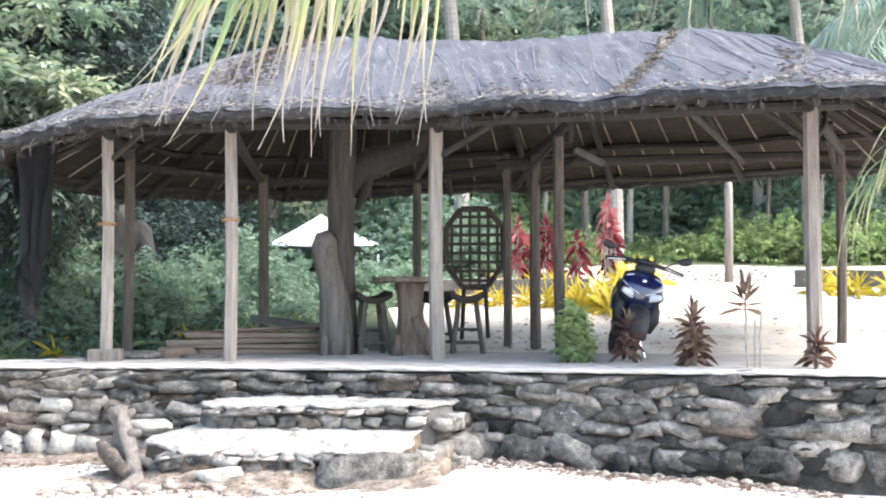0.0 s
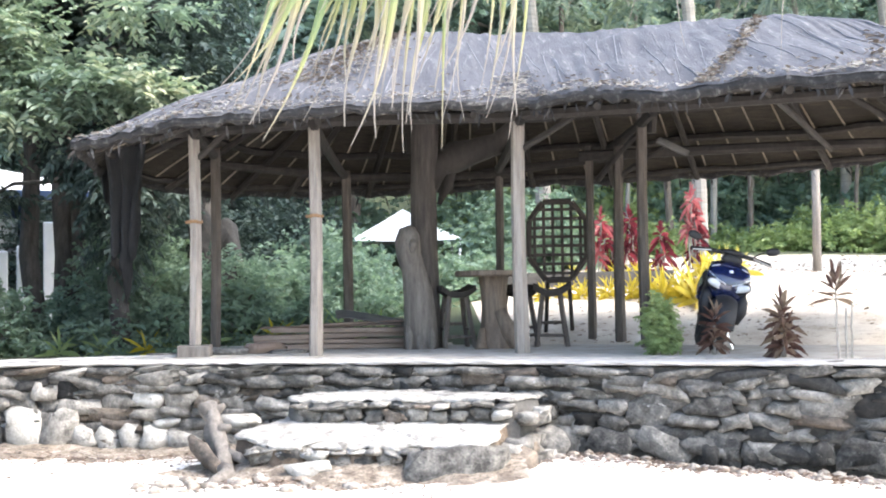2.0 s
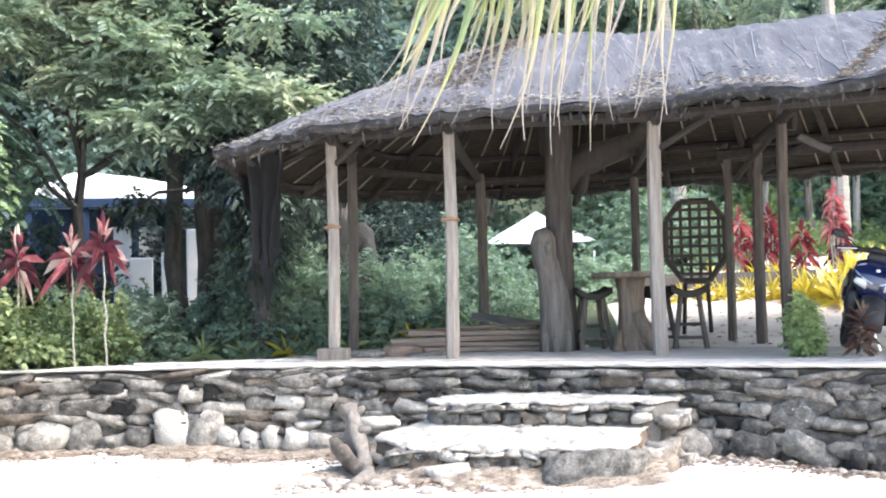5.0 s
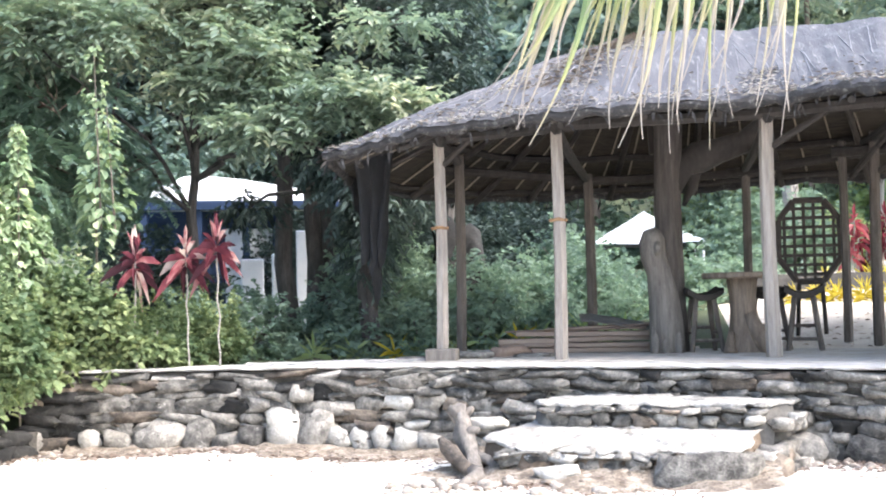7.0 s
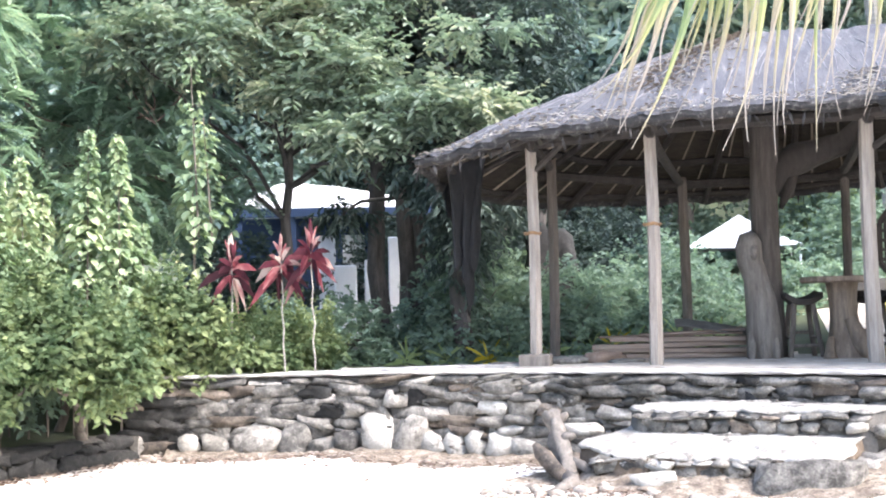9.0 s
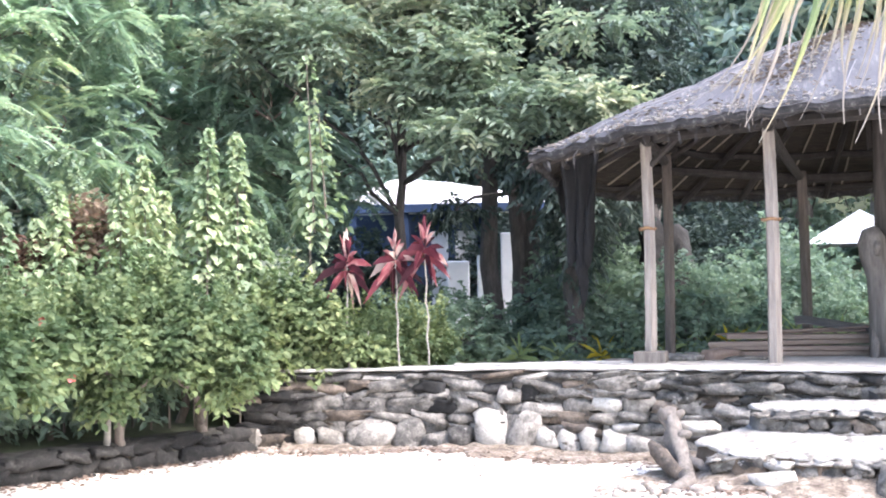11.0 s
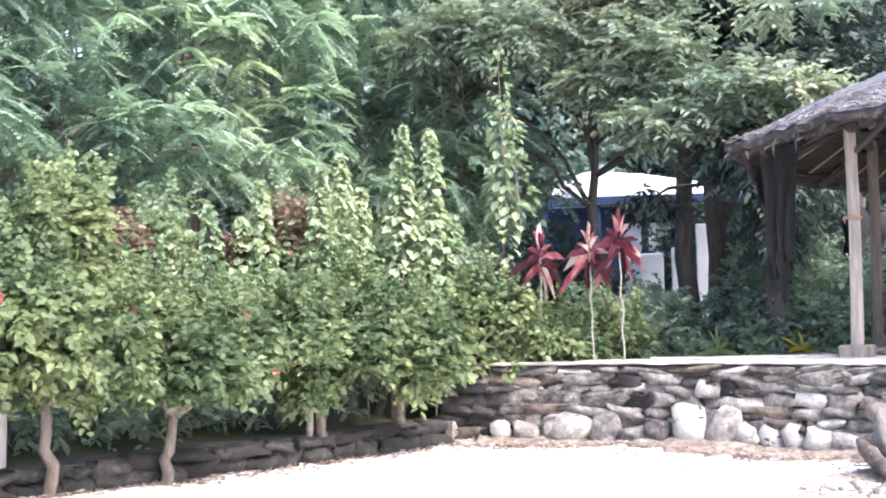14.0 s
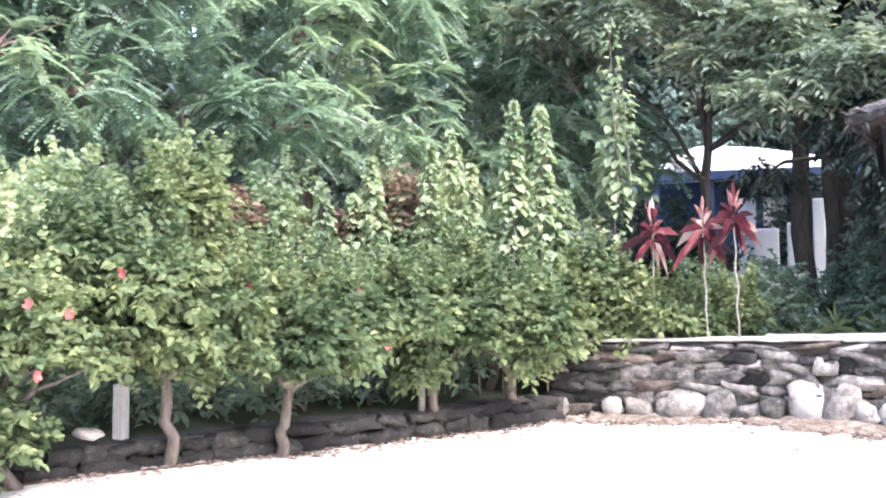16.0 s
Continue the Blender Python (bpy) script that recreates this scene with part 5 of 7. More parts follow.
# feathery trees over the hedge
for i, (b, d, items) in enumerate([
    (46.0, 15.0, [(pz(49.0, 13.2, 3.6), (1.2, 1.0, 0.9)), (pz(45.0, 12.8, 4.3), (1.1, 0.9, 0.8)), (pz(42.5, 13.0, 3.2), (1.0, 0.8, 0.6)), (pz(46.5, 13.4, 5.4), (1.4, 1.1, 0.8)), (pz(52.0, 13.4, 4.8), (1.3, 1.0, 1.0)), (pz(51.0, 12.6, 2.6), (0.9, 0.8, 0.6)), (pz(48.0, 12.2, 4.6), (0.9, 0.6, 0.45)), (pz(43.6, 12.4, 5.0), (0.8, 0.6, 0.4)), (pz(50.5, 12.0, 3.7), (0.6, 0.5, 0.4)), (pz(46.0, 12.6, 5.5), (1.1, 0.7, 0.45)), (pz(50.0, 12.3, 5.2), (1.0, 0.7, 0.45)), (pz(47.5, 12.0, 3.3), (0.7, 0.5, 0.4))]),
    (37.0, 16.0, [(pz(38.5, 13.2, 3.2), (1.0, 0.8, 0.5)), (pz(37.5, 14.2, 4.4), (1.2, 1.0, 0.8)), (pz(41.0, 14.0, 5.2), (1.3, 1.0, 0.8)), (pz(34.0, 14.8, 4.9), (1.3, 1.0, 0.9)), (pz(34.0, 14.6, 3.5), (1.1, 0.9, 0.7)), (pz(37.0, 15, 6.2), (1.8, 1.2, 0.8))]),
    (29.0, 17.5, [(pz(30.0, 16.0, 4.2), (1.4, 1.0, 1.0)), (pz(27.0, 16.2, 3.4), (1.2, 0.9, 0.8)), (pz(30.5, 15.8, 2.8), (1.1, 0.9, 0.7)), (pz(25.0, 16.4, 4.6), (1.2, 1.0, 0.8)), (pz(29.0, 16.6, 5.8), (1.8, 1.3, 1.0)), (pz(33.0, 16.6, 6.6), (1.8, 1.3, 0.9)), (pz(23.8, 16.0, 3.0), (0.9, 0.7, 0.7)), (pz(24.6, 15.4, 3.9), (0.9, 0.6, 0.6)), (pz(26.0, 15.2, 2.9), (0.8, 0.6, 0.5)), (pz(21.6, 16.2, 3.2), (0.6, 0.5, 0.45))]),
]):
    x, y, _ = polar(b, d)
    base = (x, y, gz(x, y))
    tree(base, 6, clump_list(base, items), "feather", "feathery grey-green acacia-like tree behind the hedge", 310 + i, "redbark", 0.11, (0.080, 0.046), 88, 26, 0.38, 5, True, 0.20, 0.42, "feathery trees", 0.45, (0.3, -0.3, 3.2), 0.93, 0.05)

# dark trunks in the shade beside the shelter; the leaf colour carries that shade
for i, (b, d, r, z1) in enumerate([(14.5, 17.8, 0.14, 7), (13.1, 17.5, 0.13, 7), (12.4, 17.6, 0.12, 6.5), (10.5, 17.2, 0.16, 7), (9.0, 17.6, 0.13, 6.5), (11.5, 18.6, 0.10, 7), (7.4, 18.4, 0.12, 7)]):
    x, y, _ = polar(b, d)
    base = (x, y, gz(x, y))
    tree(base, 4, [((yr.uniform(-0.6, 0.6), 0.2, z1 - 2.2), (1.3, 1.1, 0.8)), ((yr.uniform(-1.2, 1.2), -0.4, z1 - 3.1), (1.1, 0.9, 0.5))] + ([((0.1, -0.5, 1.9), (0.6, 0.4, 0.7))] if i in (3, 4) else []), "shadeleaf", "slender tree with leaves coloured dark for deep shade", 330 + i, "darkbark", r, (0.13, 0.06), 200, 9, 0.36, 1, False, 0.4, 0.35, "dark trees", 0.45, (yr.uniform(-0.3, 0.3), 0, z1 - 1.5))

x, y, _ = polar(10.9, 14.9)
base = (x, y, gz(x, y))
# shade under the eave end is put into this crown's leaf colour
tree(base, 5, clump_list(base, [(pz(11.3, 14.6, 2.9), (0.40, 0.4, 0.45)), (pz(10.7, 14.7, 2.35), (0.32, 0.35, 0.70)), (pz(9.4, 15.0, 2.8), (0.55, 0.4, 0.40)), (pz(12.3, 15.0, 3.1), (0.40, 0.4, 0.30)), (pz(9.0, 15.6, 3.3), (0.8, 0.6, 0.45)), (pz(16.2, 17.2, 2.72), (0.40, 0.3, 0.14))]), "shadeleaf", "tree beside the shelter with dense foliage coloured dark for shade", 345, "darkbark", 0.12, (0.10, 0.05), 700, 9, 0.24, 1, False, 0.6, 0.5, "dark trees", 0.45, (0, 0, 3.2))

# low growth behind the garden wall
for i, (b, d, z, r) in enumerate([(49.5, 10.6, 0.62, 0.55), (45.0, 10.9, 0.6, 0.55), (41.0, 11.3, 0.6, 0.55), (37.5, 11.6, 0.6, 0.5), (34.5, 12.0, 0.65, 0.5), (31.5, 12.3, 0.7, 0.5), (53.5, 10.2, 0.6, 0.55)]):
    x, y, _ = polar(b, d)
    g = gz(x, y)
    bush("low_shrub", (x, y, g), [((0, 0, z - g), (r, r * 0.7, r * 0.8))], "shade_shrub", "low green shrub behind the rubble wall", "bush", 380 + i, (0.09, 0.05), 520, 7, 0.22, None, "low shrubs")

# the wood behind
FOREST = []
for k in range(3):
    items = [((0, 0, 5.2), (2.3, 2.2, 1.5)), ((1.5, -0.6, 3.9), (1.7, 1.5, 1.0)), ((-1.6, -0.5, 4.3), (1.6, 1.5, 1.1)), ((0.3, 0.3, 7.2), (2.0, 1.9, 1.2)), ((-0.4, -1.0, 2.6), (1.2, 1.0, 0.7))]
    FOREST.append(tree(polar(8 + 6 * k, 31, 1.9), 4, items, "forest", "tall leafy tree of the wood behind the shelter", 350 + k, "palebark" if k == 1 else "bark", 0.18, (0.24, 0.12), 120, 8, 0.55, 1, False, 0.35, 0.3, "trees of the wood", 0.45, (0.2, 0.1, 5.5)))
fr = random.Random(21)
for i in range(40):
    b_ = -34 + 96 * ((i * 0.618) % 1.0)
    d_ = fr.uniform(28, 34) if i < 22 else fr.uniform(35, 46)
    if b_ < -6 and d_ < 31:
        d_ = 31.5
    x, y, _ = polar(b_, d_)
    s_ = fr.uniform(0.85, 1.25)
    ob = copy_thing(FOREST[i % 3], pose(x, y, gz(x, y) - 0.1, 0, 0, fr.uniform(0, 360)))
    ob.scale = (s_, s_, s_ * fr.uniform(0.95, 1.25))


# coconut palms
def palm(at, top, r, seed, fronds=13, length=2.6, label="tall coconut palm with a pale ringed trunk", has_crown=True):
    pr, rng = random.Random(seed), np.random.default_rng(seed)
    ob = thing("coconut_palm", at, label, "palm", "coconut palms")
    t = Vector(top)
    pts = [Vector((0, 0, -0.2)).lerp(t, i / 30) + Vector((0.12 * math.sin(i / 9), 0, 0)) for i in range(31)]
    part("trunk", Build().tube(pts, [r * (1.12 - 0.3 * i / 30) * (1 + 0.04 * (i % 2)) for i in range(31)], 10), M["palebark"], ob)
    if has_crown:
        for k in range(fronds):
            a = k * 2.4 + pr.uniform(-0.3, 0.3)
            el = pr.uniform(-0.2, 0.9)
            n = 14
            rp = []
            for i in range(n + 1):
                f = i / n
                rp.append(pts[-1] + Vector((math.cos(a) * math.cos(el) * f, math.sin(a) * math.cos(el) * f, math.sin(el) * f - 0.75 * f * f)) * length)
            fo = part("frond", Build().tube(rp, [0.03 * (1.1 - f / n) for f in range(n + 1)], 5), M["palebark"], ob)
            P = np.array([rp[0].lerp(rp[-1], 0)] * 0 + [tuple(ring) for ring in [rp[min(int(q), n - 1)].lerp(rp[min(int(q) + 1, n)], q - int(q)) for q in np.linspace(1.5, n, 44)]])
            d = unit(np.gradient(P, axis=0))
            sd = unit(np.cross(d, np.array([0, 0, 1.0])))
            vf = []
            for sgn in (1, -1):
                ln = 0.75 * np.sin(np.linspace(0.5, 2.9, 44)) + 0.1
                vf.append(blades(P, d * 0.5 + sgn * sd + np.array([0, 0, -0.35]) + rng.normal(size=d.shape) * 0.08, ln, 0.05, rng, 0.5, 0.9))
            part("blade", quick_mesh("blade", *merge(*vf), M["forest"]), None, fo)
    return ob


x, y, _ = polar(-8.5, 24.0)
palm((x, y, gz(x, y)), (-0.55, 0.1, 8.4), 0.14, 401)
x, y, _ = polar(-15.5, 24.0)
palm((x, y, gz(x, y)), (-0.35, 0.2, 7.8), 0.13, 402)
x, y, _ = polar(-24.0, 25.5)
palm((x, y, gz(x, y)), (-0.3, 0.2, 6.6), 0.12, 403)
x, y, _ = polar(-29.5, 21)
palm((x, y, gz(x, y)), (0.3, 0.2, 4.8), 0.13, 404)
x, y, _ = polar(-21.5, 28)
palm((x, y, gz(x, y)), (0.2, 0.2, 3.4), 0.12, 405)
for i, (b_, d_, h_) in enumerate([(-17.6, 29, 5.0), (-27.6, 27, 4.6), (-19.2, 30, 4.8)]):
    x, y, _ = polar(b_, d_)
    palm((x, y, gz(x, y)), (fr.uniform(-0.4, 0.4), 0.2, h_), fr.uniform(0.07, 0.1), 410 + i, label="slim pale palm trunk in the wood", fronds=9)


# green understorey and slim pale trunks at the back of the yard
ur = random.Random(52)
for i in range(16):
    b_, d_ = -7.0 - i * 1.75 + ur.uniform(-0.5, 0.5), ur.uniform(29, 32)
    x, y, _ = polar(b_, d_)
    g, r = gz(x, y), ur.uniform(1.3, 1.9)
    z = ur.uniform(2.9, 4.3)
    bush("wood_shrub", (x, y, g), [((0, 0, z - g), (r, r * 0.8, r * 0.8)), ((r * 0.5, -0.4, z - g - 1.0), (r * 1.1, r * 0.8, r * 0.7)), ((-r * 0.5, -0.3, z - g - 0.9), (r, r * 0.8, r * 0.7))], "feather" if i % 3 else "brightgreen", "loose leafy shrub at the edge of the wood", "bush", 430 + i, (0.17, 0.10), 150, 7, 0.36, None, "shrubs of the wood edge")
for i in range(9):
    b_, d_ = -9.6 - i * 2.15 + ur.uniform(-0.6, 0.6), ur.uniform(25.5, 28.5)
    x, y, _ = polar(b_, d_)
    r_, h_, lean_ = ur.uniform(0.045, 0.085), ur.uniform(4.5, 6.0), ur.uniform(-0.5, 0.5)
    tr0 = thing("slim_tree", (x, y, gz(x, y)), "slim pale tree trunk at the back of the yard", "tree", "slim trees")
    part("trunk", Build().tube([(lean_ * (k / 8) ** 1.5, 0.06 * math.sin(k), -0.2 + h_ * k / 8) for k in range(9)], [r_ * (1.1 - 0.05 * k) for k in range(9)], 8, True, 1.0, 0.05, ur), M["palebark"] if i % 2 else M["bark"], tr0)
    rng_ = np.random.default_rng(500 + i)
    P, d = shell_points(70, (lean_, 0, h_ + 0.2), (0.9, 0.8, 0.7), rng_, 0.3, 0.5)
    part("crown", quick_mesh("crown", *sprays(P, d, 0.4, 8, 0.17, 0.09, rng_), M["forest"]), None, tr0)


# ---- things in the shelter ----
tr_ = random.Random(41)
trunk = thing("tree_trunk_post", (0.56, 13.13, PLAT), "twisted grey tree trunk with a rounded burl holding the roof", "trunk")
tb = Build()
tb.tube([(0.12, 0.06, 0), (0.11, 0.05, 0.5), (0.10, 0.05, 1.0), (0.10, 0.05, 1.6), (0.12, 0.06, 2.3), (0.12, 0.08, 2.9)], [0.17, 0.15, 0.145, 0.14, 0.15, 0.16], 14, True, 1.0, 0.04, tr_)
# shaft coloured darker than the burl to carry the shade under the roof
part("shaft", tb, M["shaded_logwood"], trunk, "", True)
tb = Build()
pts = [(0.05, -0.10, 0), (0.04, -0.10, 0.3), (0.02, -0.10, 0.60), (-0.02, -0.10, 0.83), (-0.07, -0.11, 0.99), (-0.085, -0.12, 1.13), (-0.06, -0.11, 1.23), (-0.03, -0.10, 1.29)]
tb.tube(pts, [0.185, 0.175, 0.155, 0.125, 0.128, 0.138, 0.115, 0.04], 16, True, 1.0, 0.03, tr_)
part("burl_stump", tb, M["logwood"], trunk, "paler rounded burl", True)
tb = Build()
tb.tube([(-0.03, -0.25, 1.15), (-0.035, -0.26, 1.09), (-0.04, -0.25, 1.01)], [0.03, 0.05, 0.02], 8)
part("knot", tb, M["logwood"], trunk, "", True)
for dx in (-0.09, 0.03, 0.15):
    part("root_toe", Build().tube([(dx, -0.28, 0.0), (dx * 0.95, -0.24, 0.14), (dx * 0.9, -0.16, 0.34)], [0.035, 0.045, 0.02], 7), M["logwood"], trunk)
tb = Build()
tb.tube([(0.12, 0.05, 1.7), (0.26, 0.1, 1.95), (0.45, 0.2, 2.05), (0.66, 0.22, 2.12), (0.92, 0.2, 2.2), (1.1, 0.2, 2.35)], [0.11, 0.13, 0.17, 0.14, 0.13, 0.1], 12, True, 0.9, 0.10, tr_)
# branch takes the roof timber's dark colour in place of roof shade
part("bent_branch", tb, M["darkwood"], trunk, "", True)
tb = Build()
tb.tube([(0.40, 0.2, 2.0), (0.36, 0.3, 1.75), (0.28, 0.3, 1.55)], [0.1, 0.07, 0.02], 10, True, 1, 0.05, tr_)
# stub darkened by colour in the same way, for the shade up here
part("branch_stub", tb, M["darkwood"], trunk, "", True)

table = thing("log_table", (1.32, 12.85, PLAT), "rustic table with a slab top on a flared log base", "table")
tb = Build()
ring = []
for k in range(28):
    a = 2 * math.pi * k / 28
    ring.append((math.cos(a) * (0.36 + 0.02 * noise.noise(Vector((math.cos(a) * 2, math.sin(a) * 2, 1)))), math.sin(a) * 0.34))
tb.grid([[(x * f, y * f, z) for x, y in ring] for f, z in ((0.2, 0.755), (0.96, 0.755), (1.0, 0.768), (1.0, 0.80), (0.97, 0.815), (0.2, 0.817))], closed=True)
tb.f.append(tuple(range(len(tb.v) - 28, len(tb.v))))
part("tabletop", tb, M["tablewood"], table, "brown wooden slab top")
tb = Build()
rows = []
for i in range(13):
    f = i / 12
    z = 0.757 * (1 - f)
    rr_ = 0.15 - 0.035 * math.sin(math.pi * f) + 0.05 * f ** 3
    rows.append([(math.cos(a) * rr_ * (1 + 0.10 * math.sin(3 * a + 1) + 0.05 * math.sin(7 * a)) + 0.03 + 0.10 * f ** 2 * max(math.cos(a), 0), math.sin(a) * rr_ * (1 + 0.1 * math.sin(4 * a)), z) for a in np.linspace(0, 2 * math.pi, 25)[:-1]])
tb.grid(rows, closed=True)
part("log_base", tb, M["tablewood"], table, "flared natural log base", True)
part("root_foot", Build().tube([(-0.10, -0.14, 0.22), (-0.12, -0.17, 0.08), (-0.12, -0.20, 0.0)], [0.03, 0.05, 0.075], 8), M["tablewood"], table, "", True)
part("root_foot", Build().tube([(0.08, -0.08, 0.40), (0.18, -0.12, 0.16), (0.28, -0.16, 0.02)], [0.07, 0.095, 0.085], 10), M["tablewood"], table, "", True)


def stool(at, turn, label):
    ob = thing("bar_stool", at, label, "stool", "stools round the log table", "", turn)
    rows = []
    for sgn in (0, 1):
        for k in range(13):
            a = -1 + 2 * k / 12
            rows.append([(0.19 * a, y * (1 - 0.12 * a * a), 0.585 + 0.075 * a * a + 0.02 * (y > 0.1) - 0.06 * sgn) for y in (-0.15, -0.07, 0.07, 0.15)])
    top, bot = rows[:13], rows[13:]
    b = Build().grid(top)
    b.grid([list(reversed(r)) for r in bot])
    for q in (0, 3):
        b.grid([[t[q], w[q]] for t, w in zip(top, bot)])
    b.grid([top[0], bot[0]])
    b.grid([top[-1], bot[-1]])
    part("seat", b, M["darkwood"], ob, "dark curved saddle seat", True)
    for sx in (-1, 1):
        for sy in (-1, 1):
            part("leg", Build().tube([(sx * 0.09, sy * 0.08, 0.57), (sx * 0.125, sy * 0.11, 0.28), (sx * 0.165, sy * 0.14, 0.0)], [0.028, 0.028, 0.027], 7), M["stoolwood"], ob)
        part("rung", Build().tube([(sx * 0.14, -0.12, 0.2), (sx * 0.14, 0.12, 0.2)], [0.018, 0.018], 6), M["stoolwood"], ob)
    part("rung", Build().tube([(-0.15, -0.13, 0.12), (0.15, -0.13, 0.12)], [0.018, 0.018], 6), M["stoolwood"], ob)
    part("rung", Build().tube([(-0.13, 0.12, 0.25), (0.13, 0.12, 0.25)], [0.018, 0.018], 6), M["stoolwood"], ob)
    return ob


stool((0.98, 13.12, PLAT + 0.01), 12, "wooden bar stool with a curved saddle seat beside the log table")
stool((1.99, 13.05, PLAT + 0.01), -8, "wooden bar stool with a curved saddle seat before the lattice")
stool((1.66, 13.25, PLAT + 0.01), 40, "dark wooden bar stool tucked behind the log table")

lat = thing("lattice_screen", (2.22, 14.0, PLAT), "dark octagonal wooden lattice screen on a stand", "screen", turn=-8)
oc = [(-0.16, 0.45), (0.16, 0.45), (0.32, 0.24), (0.33, -0.18), (0.14, -0.44), (-0.14, -0.44), (-0.33, -0.18), (-0.32, 0.24)]
for (ax, az), (bx, bz) in zip(oc, oc[1:] + oc[:1]):
    part("frame_rail", Build().tube([(ax, 0, 1.16 + az), (bx, 0, 1.16 + bz)], [0.034, 0.034], 6), M["latticewood"], lat)


def half_width(z):
    return 0.32 - max(0, z - 0.24) * 0.76 if z > 0 else 0.33 - max(0, -z - 0.18) * 0.73


for k in range(8):
    z = -0.36 + 0.72 * k / 7
    h = half_width(z)
    part("lattice_bar", Build().box((0, -0.006, 1.16 + z), (2 * h, 0.014, 0.036), 0.003), M["latticewood"], lat)
for k in range(6):
    x = -0.26 + 0.52 * k / 5
    zt = 0.45 - max(0, abs(x) - 0.16) * 1.31
    zb = -0.44 + max(0, abs(x) - 0.14) * 1.37
    part("lattice_bar", Build().box((x, 0.008, 1.16 + (zt + zb) / 2), (0.036, 0.014, zt - zb), 0.003), M["latticewood"], lat)
for sx in (-0.12, 0.12):
    part("stand_leg", Build().tube([(sx, 0.01, 0.74), (sx * 1.3, 0.03, 0.0)], [0.025, 0.025], 6), M["darkwood"], lat)

# stacked boards
for k, (x, y, z, ln, wd, th, ry, rz) in enumerate([(-0.38, 13.42, 0.03, 1.72, 0.32, 0.05, 0, 2), (-0.30, 13.40, 0.085, 1.70, 0.30, 0.045, 0.6, -1), (-0.36, 13.44, 0.14, 1.62, 0.30, 0.05, -0.8, 3), (-0.25, 13.42, 0.20, 1.45, 0.28, 0.05, 0.5, 0), (-0.34, 13.46, 0.243, 1.5, 0.30, 0.02, -1.0, -3), (-0.12, 13.43, 0.27, 1.1, 0.26, 0.022, -2.0, 2)]):
    ob = new("plank", Build().box((0, 0, 0), (ln, wd, th), 0.006).mesh("plank", M["plank"]))
    ob.matrix_basis = pose(x, y, PLAT + 0.012 + z, 0, ry, rz)
    tagged(ob, "weathered brown timber plank in a stack on the floor", "plank", "stacked planks")
ob = new("roof_sheet", Build().grid([[(-0.35 + 0.12 * i, -0.13 + 0.09 * k, 0.05 * math.sin(i * 0.8) * 0.4 + 0.02 * noise.noise(Vector((i, k, 0))) + (0.05 if i < 2 else 0.03) - 0.006 * i) for k in range(5)] for i in range(8)]).mesh("roof_sheet", M["kerbstone"]))
ob.matrix_basis = pose(0.06, 13.42, PLAT + 0.30, 12, 2.0, 4)
sm = ob.modifiers.new("thick", "SOLIDIFY")
sm.thickness = 0.012
tagged(ob, "bent grey sheet lying on the stacked planks", "sheet")

pad = new("post_pad", Build().box((0, 0, 0), (0.31, 0.27, 0.13), 0.012).mesh("post_pad", M["logwood"], False))
pad.matrix_basis = pose(-1.62, 12.12, PLAT + 0.06)
tagged(pad, "short sawn wooden block under a shelter post", "block")
for i, (x, y, s, m) in enumerate([(-1.35, 12.6, (0.2, 0.15, 0.045), "stone"), (-1.0, 12.75, (0.24, 0.12, 0.075), "plank"), (-1.95, 12.3, (0.16, 0.12, 0.03), "stone"), (-0.75, 12.6, (0.2, 0.14, 0.03), "stone")]):
    ob = new("flat_stone", Build().ball((0, 0, 0), s, tr_, 0.3, 2, 0.6).mesh("flat_stone", M[m], True))
    ob.matrix_basis = pose(x, y, PLAT + s[2] * 0.7, 0, 0, tr_.uniform(0, 60))
    tagged(ob, "flat grey stone lying on the concrete floor" if m == "stone" else "squared brown block lying on the concrete floor", "stone", "loose floor stones")

curb = Course([(-1.75, 12.25), (-2.1, 12.18), (-2.5, 12.02), (-3.0, 11.86), (-3.5, 11.82)], 1)
tagged(new("bed_curb", strip(curb, [(0.07, PLAT - 0.05), (0.07, PLAT + 0.02), (0.05, PLAT + 0.032), (-0.07, PLAT + 0.032), (-0.07, PLAT - 0.05)], 0.1, 0.012, tr_).mesh("bed_curb", M["concrete"])), "pale curved stone curb of the planting bed", "kerb", kind="structure")


# ---- scooter ----
def loft(rows_, closed=True):
    b = Build().grid(rows_, closed)
    n = len(rows_[0])
    b.f.append(tuple(reversed(range(n))))
    b.f.append(tuple(len(b.v) - n + q for q in range(n)))
    return b


def oval(cx, cy, cz, rx, ry, n=18, tilt=0.0, pw=0.8):
    out = []
    for k in range(n):
        a = 2 * math.pi * k / n
        c, s = math.cos(a), math.sin(a)
        out.append((cx + math.copysign(abs(c) ** pw, c) * rx, cy + math.copysign(abs(s) ** pw, s) * ry, cz + tilt * s * ry))
    return out


def torus(c, R, r, n=28, m=8):
    return Build().grid([[(c[0] + math.cos(b) * r * 0.95, c[1] + math.cos(a) * (R + math.sin(b) * r), c[2] + math.sin(a) * (R + math.sin(b) * r)) for b in np.linspace(0, 2 * math.pi, m + 1)[:-1]] for a in np.linspace(0, 2 * math.pi, n + 1)], True)


